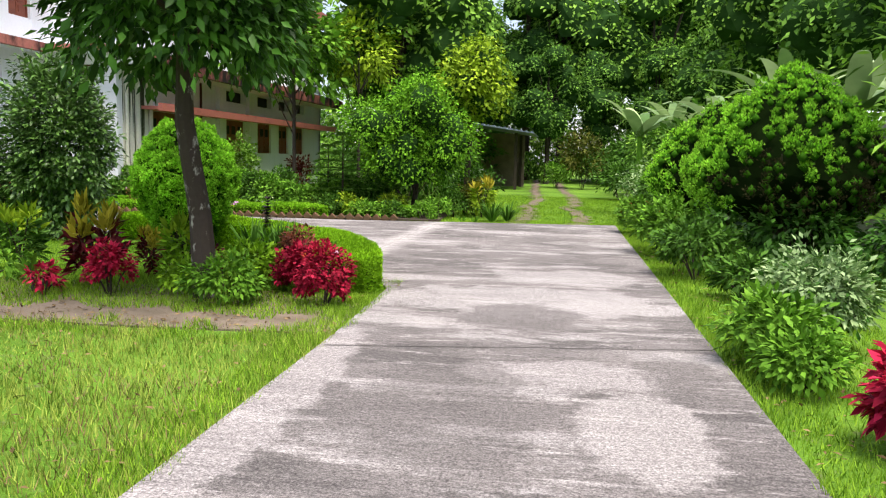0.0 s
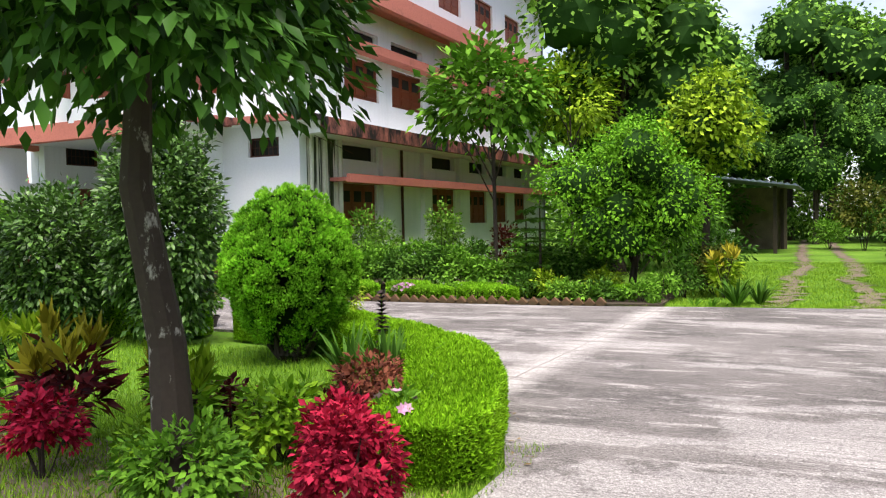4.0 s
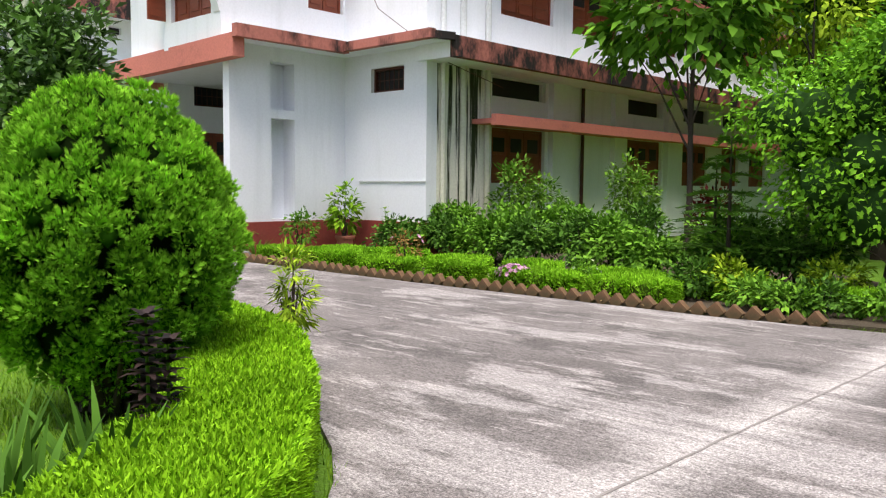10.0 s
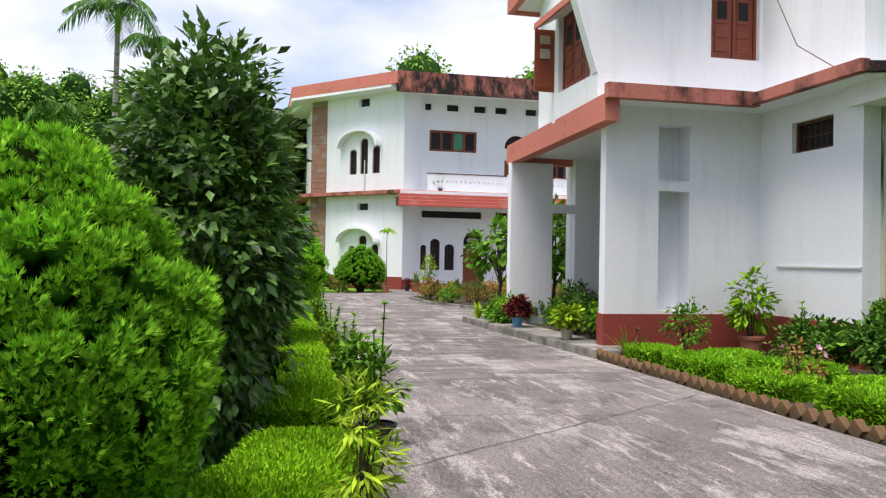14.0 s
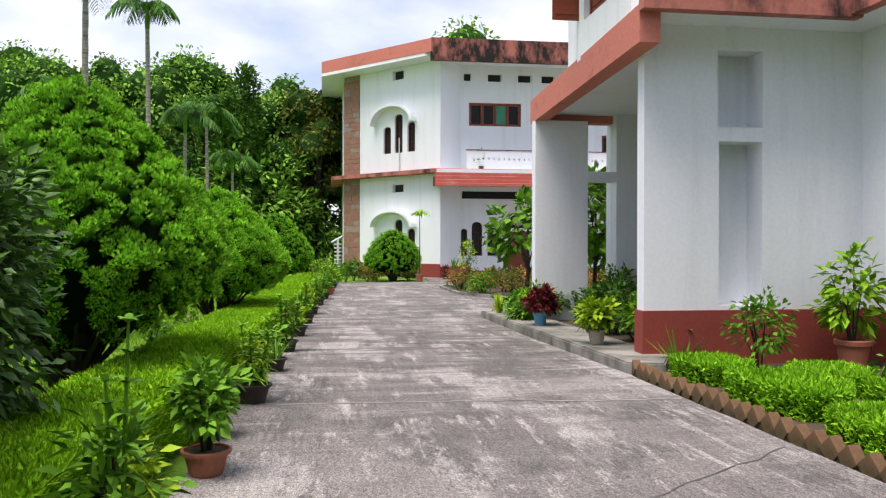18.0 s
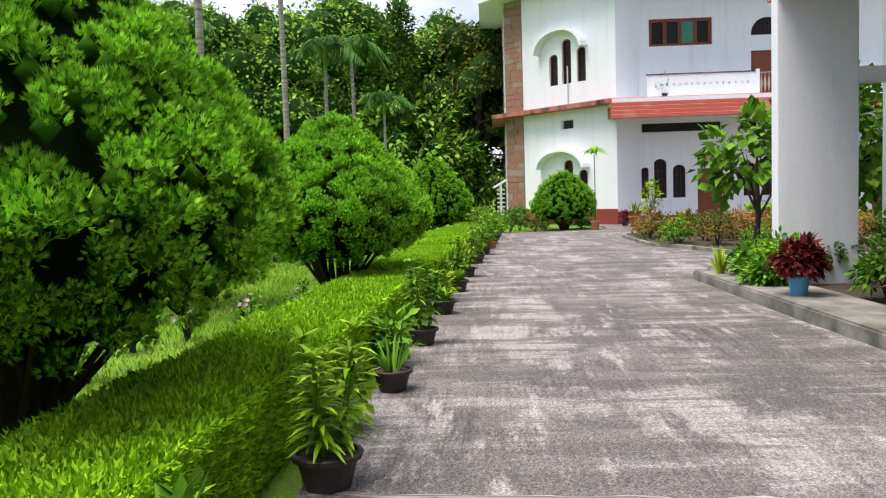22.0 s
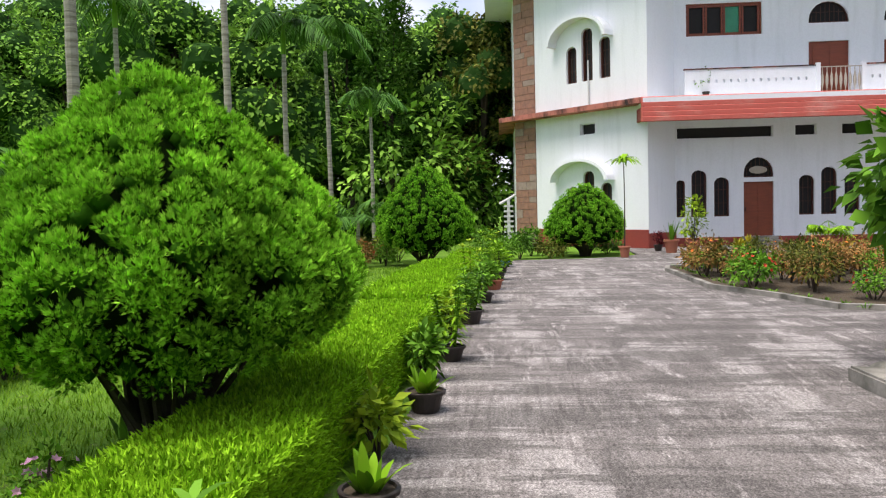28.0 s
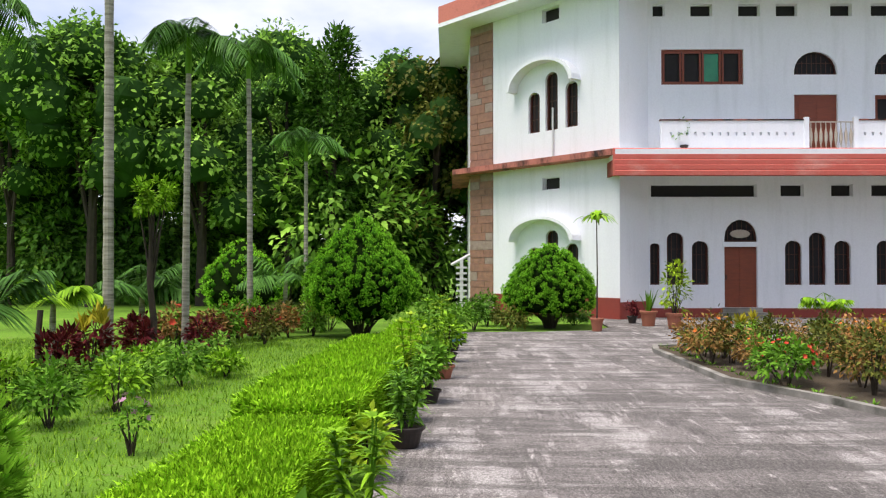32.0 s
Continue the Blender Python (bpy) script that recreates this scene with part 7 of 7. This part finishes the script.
strap_plant("dracaena", -21.0, 18.2, 0.55, 18, 0.06, LIME, "small plant with upright pale-edged leaves", "plant", "", 0.25, 0.6, 257, z=0.13)
pot(-18.45, 18.36, 0.125, 0.22, POT_BLUE, "light blue plastic pot on the kerb", "pots on the kerb", 0.13)
bush("coleus", -18.45, 18.36, 0.4, 0.26, 0.26, MAROON, "dark red leafy plant in a blue pot", "plant", "crimson plants", 50, 22, 0.1, 0.1, 258, z=0.31)
pot(-15.75, 18.42, 0.125, 0.2, POT_CREAM, "cream clay pot on the kerb", "pots on the kerb", 0.13)
bush("potted_croton", -15.75, 18.42, 0.4, 0.2, 0.2, LIME, "yellow-green leafy plant in a cream pot", "plant", "", 30, 16, 0.13, 0.12, 259, z=0.3)


def rock(x, y, s, seed):
    bm = bmesh.new()
    bmesh.ops.create_icosphere(bm, subdivisions=2, radius=s)
    for v in bm.verts:
        v.co *= 1 + 0.3 * noise.noise(v.co / s * 1.3 + Vector((seed, 0, 0)))
        v.co.z *= 0.7
    bm.transform(Matrix.Translation((x, y, s * 0.45)))
    tagged(part("rock", bm, SLAB), "rough grey stone at the kerb's end", "rock", "rocks at the kerb")


for k, (x, y, s) in enumerate(((-21.5, 18.25, 0.15), (-21.75, 18.45, 0.14), (-22.0, 18.7, 0.15))):
    rock(x, y, s, k)

# ---- rose bed ----
BED = [(-33.7, 18.9), (-33.0, 18.75), (-29.2, 18.75), (-27.6, 19.4), (-26.2, 19.75), (-25.6, 21), (-25.8, 24), (-27, 26.5), (-30, 28), (-33, 27), (-34.2, 23.5), (-34.1, 20)]
bm = flat(bmesh.new(), BED, -0.05, 0.05)
tagged(part("rose_bed", bm, SOIL), "raised soil bed planted with roses", "flower bed", kind="structure")
bm = bmesh.new()
for (x0, y0), (x1, y1) in zip(BED, BED[1:] + BED[:1]):
    mm = frame_of(x0, y0, x1 - x0, y1 - y0)
    box(bm, 0, -0.06, -0.04, math.hypot(x1 - x0, y1 - y0) + 0.03, 0.05, 0.08, mm)
tagged(part("bed_kerb", bm, SLAB), "low concrete edging of the rose bed", "kerb", kind="structure")
rose = [bush("rose_bush", -33.0, 19.4, 0.62, 0.4, 0.4, ROSE_LEAF, "rose bush with reddish young leaves", "rose bush", "roses", 42, 16, 0.075, 0.13, 271, flowers=ORANGE_PETAL, flower_count=6, flower_size=0.035),
        bush("rose_bush", -32.0, 19.3, 0.5, 0.4, 0.4, MID, "green rose bush with small red flowers", "rose bush", "roses", 42, 16, 0.075, 0.13, 272, flowers=RED_PETAL, flower_count=14, flower_size=0.035),
        bush("rose_bush", -31.0, 19.4, 0.7, 0.38, 0.38, RUSTY_LEAF, "tall rose bush with rusty leaves", "rose bush", "roses", 40, 16, 0.075, 0.14, 273)]
r = random.Random(33)
for i in range(10):
    for j in range(8):
        x, y = -33.5 + i * 0.82 + r.uniform(-0.25, 0.25), 19.3 + j * 0.95 + r.uniform(-0.25, 0.25)
        if (x + 30) ** 2 / 16.5 + (y - 23.2) ** 2 / 19 < 1.0 and r.random() < 0.86:
            copy_thing(r.choice((rose[0], rose[0], rose[1], rose[2])), Matrix.Translation((x, y, 0.04)) @ Matrix.Rotation(r.uniform(0, 6.28), 4, "Z") @ Matrix.Scale(r.uniform(0.75, 1.25), 4))
for k in range(40):
    f = k / 39
    x = -33.7 + 7.9 * f
    y = (18.95 if f < 0.55 else 18.95 + (f - 0.55) * 2.2) + 0.12
    strap_plant("border_tuft", x, y, 0.17, 14, 0.02, MID, "tuft of low green edging plant", "plant", "edging plants", 0.5, 1.3, 300 + k % 7, z=0.05) if k % 2 == 0 else None
croton(-33.6, 20.6, 0.65, 341, "yellow-leaved croton in the rose bed", top=YELLOW_LEAF, low=LIME)
croton(-31.8, 22.0, 0.6, 342, "yellow-leaved croton in the rose bed", top=YELLOW_LEAF, low=LIME)

# ---- pots along the hedge ----
r = random.Random(3)
POTS = [(-8.55, 0.16, POT_BLACK, "bush"), (-10.45, 0.15, POT_CLAY, "bush"), (-12.85, 0.16, POT_BLACK, "tier"), (-14.78, 0.14, POT_BLACK, "strap"), (-16.55, 0.14, POT_BLACK, "tier"), (-18.48, 0.15, POT_BLACK, "broad"),
        (-20.65, 0.15, POT_BLACK, "broad"), (-22.7, 0.14, POT_BLACK, "tier"), (-25.3, 0.17, POT_BLACK, "tier"), (-27.6, 0.14, POT_BLACK, "bush"), (-29.65, 0.17, POT_CLAY, "tier"), (-31.6, 0.14, POT_BLACK, "bush"), (-33.4, 0.14, POT_BLACK, "tier"), (-35.2, 0.15, POT_BLUE, "bush")]
for k, (x, s, mat, kind) in enumerate(POTS):
    y = south_of(x) + 0.13
    word = {POT_BLACK: "black plastic", POT_CLAY: "terracotta", POT_BLUE: "blue plastic"}[mat]
    pot(x, y, s, s * 1.1, mat, word + " pot standing beside the hedge")
    z = s * 0.98
    if kind == "tier":
        tiered_plant("potted_plant", x, y, 0.55 + 0.1 * r.random(), r.choice((MID, BRIGHT)), "leafy green plant in a " + word + " pot", "plant", "plants in the pots", 6, 7, 0.17, 0.035, 400 + k, stems=5, spread=0.15, z=z)
    elif kind == "strap":
        strap_plant("potted_plant", x, y, 0.42, 24, 0.022, MID, "spiky narrow-leaved plant in a " + word + " pot", "plant", "plants in the pots", 0.3, 0.7, 400 + k, z=z)
    elif kind == "broad":
        strap_plant("potted_plant", x, y, 0.36, 16, 0.075, BRIGHT, "broad-leaved plant in a " + word + " pot", "plant", "plants in the pots", 0.35, 0.8, 400 + k, z=z)
    else:
        bush("potted_plant", x, y, 0.6, 0.2, 0.2, r.choice((MID, BRIGHT)), "bushy green plant in a " + word + " pot", "plant", "plants in the pots", 26, 16, 0.1, 0.1, 400 + k, z=z - 0.02)
tiered_plant("spindly_plant", -8.55, 13.95, 0.95, MID, "thin bare-stemmed plant in a black pot", "plant", "", 7, 5, 0.1, 0.04, 420, stems=2, spread=0.05, z=0.2)
strap_plant("spider_plant", -17.35, 14.05, 0.42, 34, 0.016, BRIGHT, "spider plant with narrow arching leaves", "plant", "", 0.6, 1.0, 421)
for x, s in ((-9.4, 1), (-11.5, 2), (-13.8, 3), (-15.7, 4), (-19.5, 5), (-21.8, 6), (-24.2, 7), (-26.5, 8)):
    bush("hedge_foot_plant", x, south_of(x) - 0.02, 0.42, 0.16, 0.14, (MID, LIME)[s % 2], "thin leafy plant at the foot of the hedge", "plant", "plants at the hedge", 18, 14, 0.11, 0.1, 430 + s)
for x, s in ((-28.3, 1), (-30.6, 2), (-32.6, 3), (-34.3, 4), (-35.8, 5)):
    tiered_plant("hedge_foot_plant", x, south_of(x) - 0.15, 0.95, (BRIGHT, LIME, MID)[s % 3], "tall leafy plant beside the hedge", "plant", "plants at the hedge", 8, 7, 0.22, 0.045, 440 + s, stems=4, spread=0.16)

# ---- south garden ----
r = random.Random(8)
for k in range(9):
    x = -22.5 - k * 1.15
    croton(x + r.uniform(-0.2, 0.2), 8.4 + 0.17 * k + r.uniform(-0.2, 0.2), r.uniform(0.6, 0.85), 500 + k, "dark maroon croton with yellow tips", top=(YELLOW_LEAF if k % 2 else MAROON), low=MAROON)
for k in range(16):
    x, y = -32.6 - (k % 8) * 0.75 + r.uniform(-0.3, 0.3), 9.6 + 0.95 * (k // 8) + 0.18 * (k % 8) + r.uniform(-0.3, 0.3)
    kind = k % 4
    bush("flower_shrub", x, y, r.uniform(0.5, 0.85), 0.4, 0.36, (MAROON, ROSE_LEAF, MID, RUSTY_LEAF)[kind], ("dark red-leaved shrub", "shrub with rusty leaves and red flowers", "green shrub with red hibiscus flowers", "reddish-brown shrub")[kind] + " in the garden", "shrub", "flower shrubs of the garden", 34, 18, 0.1, 0.13, 520 + k, flowers=RED_PETAL if kind in (1, 2) else None, flower_count=3 if kind in (1, 2) else 0, flower_size=0.09)
for k in range(12):
    x, y = -26.3 - (k % 6) * 0.9 + r.uniform(-0.3, 0.3), 10.2 + 0.9 * (k // 6) + r.uniform(-0.3, 0.3) + 0.1 * (k % 6)
    bush("garden_plant", x, y, r.uniform(0.3, 0.55), 0.36, 0.32, (MID, BRIGHT, FOREST_2)[k % 3], "low leafy garden plant on the lawn's edge", "plant", "garden plants", 28, 18, 0.09, 0.12, 540 + k)
bush("pink_flower", -25.1, 12.3, 0.5, 0.16, 0.16, MID, "thin plant with pale pink flowers", "flower", "pink flowers", 12, 12, 0.06, 0.08, 560, flowers=PINK_PETAL, flower_count=9, flower_size=0.045)
for k, (x, y) in enumerate(((-16.6, 11.5), (-17.7, 12.3), (-17.2, 11.8), (-15.3, 11.7), (-18.4, 12.7))):
    bush("pink_flower", x, y, 0.36, 0.2, 0.18, MID, "low plant with pale pink flowers", "flower", "pink flowers", 16, 14, 0.06, 0.08, 561 + k, flowers=PINK_PETAL, flower_count=9, flower_size=0.035)
for k in range(12):
    x, y = -14.5 - k * 0.75 + r.uniform(-0.4, 0.4), 12.6 + r.uniform(-0.5, 0.5)
    strap_plant("lily_tuft", x, y, r.uniform(0.3, 0.5), 12, 0.05, (DEEP, MID)[k % 2], "tuft of broad lily leaves behind the hedge", "lily plant", "lilies behind the hedge", 0.4, 0.8, 570 + k)
for k in range(10):
    x, y = -20.5 - r.uniform(0, 3.0), 8.6 + r.uniform(-0.8, 1.6)
    bush("garden_plant", x, y, r.uniform(0.35, 0.7), 0.34, 0.3, (MID, LIME, RUSTY_LEAF, FOREST_2)[k % 4], "leafy garden plant near the lawn", "plant", "garden plants", 28, 18, 0.09, 0.12, 590 + k)
palm("young_palm", -21.8, 8.25, 0.35, 9, 0.95, "young palm with stiff upright fronds among the garden plants", 66, 0.05, shaft=False, leaf_len=0.3, rise=1.8)
croton(-23.6, 9.6, 0.95, 660, "yellow-leaved croton at the lawn's edge", top=YELLOW_LEAF, low=LIME)
croton(-21.5, 10.05, 0.42, 661, "low yellow-green croton at the lawn's edge", top=YELLOW_LEAF, low=LIME)
croton(-21.0, 9.75, 0.4, 662, "low yellow-green croton at the lawn's edge", top=LIME, low=LIME)
bush("coleus", -20.75, 9.2, 0.42, 0.42, 0.36, MAROON, "dark maroon leafy plant at the lawn's edge", "plant", "crimson plants", 40, 20, 0.08, 0.1, 663, low=-0.5)
bush("garden_plant", -18.35, 10.75, 0.36, 0.22, 0.2, FOREST_2, "young plant with broad pale-green leaves in the grass", "plant", "garden plants", 8, 5, 0.2, 0.1, 664, aspect=0.7)
bush("yellow_shrub", -38.5, 12.0, 1.1, 0.7, 0.7, LIME, "yellow-green shrub with small flowers", "shrub", "", 60, 20, 0.12, 0.18, 605, flowers=YELLOW_LEAF, flower_count=16, flower_size=0.06)
for k, (x, y, h) in enumerate(((-37.8, 15.2, 0.7), (-38.6, 15.6, 0.7), (-38.7, 16.5, 0.5), (-40.0, 16.0, 0.8), (-38.3, 14.6, 0.9), (-40.5, 18.4, 0.4), (-41.2, 17.0, 0.6))):
    bush("hall_shrub", x, y, h, 0.5, 0.45, (MID, DEEP, RUSTY_LEAF, MID)[k % 4], "leafy shrub at the foot of the hall", "shrub", "shrubs by the hall", 36, 18, 0.11, 0.15, 610 + k)
strap_plant("tall_dracaena", -37.9, 18.55, 0.72, 46, 0.11, BRIGHT, "tall thin dracaena with a tuft of leaves", "plant", "", 0.75, 1.5, 620, z=0.2, stem=2.5)
pot(-37.9, 18.55, 0.16, 0.32, POT_CLAY, "red pot before the hall's plinth", "pots by the hall")
bush("potted_shrub", -38.6, 20.6, 1.35, 0.34, 0.34, LIME, "slender yellow-green shrub in a terracotta pot", "plant", "", 26, 14, 0.13, 0.15, 621, z=0.3, low=-0.8, stems=7)
pot(-38.6, 20.6, 0.2, 0.4, POT_CLAY, "terracotta pot by the hall", "pots by the hall")
pot(-39.6, 20.2, 0.22, 0.4, POT_CLAY, "terracotta pot by the hall", "pots by the hall")
strap_plant("lily_tuft", -39.6, 20.2, 0.8, 20, 0.06, MID, "upright leaves in a terracotta pot", "plant", "", 0.2, 0.4, 622, z=0.36)
pot(-40.6, 20.0, 0.14, 0.2, POT_BLACK, "small dark pot by the hall", "pots by the hall")
bush("coleus", -40.6, 20.0, 0.36, 0.22, 0.2, MAROON, "small dark red plant in a pot", "plant", "crimson plants", 18, 16, 0.09, 0.08, 623, z=0.18)
pot(-39.5, 24.8, 0.2, 0.36, POT_CLAY, "terracotta pot by the hall's door", "pots by the hall")
palm("potted_palm", -39.5, 24.8, 0.45, 10, 0.9, "small potted palm by the hall's door", 624, 0.03, shaft=False, leaf_len=0.3, rise=1.2, category="palm", leaflets=18, material=BRIGHT)
pot(-42.2, 21.9, 0.12, 0.22, POT_BLACK, "small pot on the balcony", "pots on the balcony", 4.9)
bush("balcony_plant", -42.5, 21.9, 0.85, 0.3, 0.3, MID, "straggling plant in a balcony pot", "plant", "", 14, 10, 0.1, 0.14, 625, z=5.1)

tagged(part("stake", tube(bmesh.new(), [(-30.62, 8.72, -0.05), (-30.6, 8.72, 0.5), (-30.63, 8.74, 0.9)], [0.05, 0.048, 0.045], 8), BARK_DARK), "short dark wooden stake in the garden", "stake")

# white stand at the hall's corner
stand = thing("garden_stand", Matrix.Translation((-42.0, 15.35, 0)), "white slatted metal stand beside the stone corner", "stand")
part("post", boxes((-0.05, -0.05, -0.05, 0.05, 0.05, 1.75)), WHITE_IRON, stand)
for k in range(8):
    part("slat", boxes((-0.06, -0.16, 0.3 + 0.17 * k, 0.06, 0.16, 0.36 + 0.17 * k)), WHITE_IRON, stand)
part("top_bar", tube(bmesh.new(), [(0, -0.3, 1.6), (0, 0.25, 1.9)], [0.05, 0.05], 6), WHITE_IRON, stand)

# zigzag brick edging
edging = tagged(new("brick_edging"), "row of tilted mossy red bricks edging the garden bed", "edging", kind="structure")
bm = boxes((-0.075, -0.045, -0.075, 0.075, 0.045, 0.075), bevel=0.006)
brick_mesh = bpy.data.meshes.new("brick")
bm.to_mesh(brick_mesh)
bm.free()
brick_mesh.materials.append(BRICK)
r = random.Random(2)
x = -14.0
while x < -3.4:
    y = curve_at(NORTH, x) + 0.08
    b = new("brick", brick_mesh)
    b.parent = edging
    b.matrix_basis = Matrix.Translation((x, y + r.uniform(-0.015, 0.015), 0.045 + r.uniform(-0.02, 0.015))) @ Matrix.Rotation(r.uniform(-0.15, 0.15), 4, "Z") @ Matrix.Rotation(radians(45) + r.uniform(-0.12, 0.12), 4, "Y")
    x += 0.205

# ridge cable from the house
tagged(part("cable", tube(bmesh.new(), [(-14.5, 21.2, 7.2), (-13.2, 21.2, 5.0), (-12.0, 22.0, 3.9), (-11.7, 23.4, 3.5)], [0.008] * 4, 5), WOOD_DARK), "thin black cable hanging at the house corner", "cable")
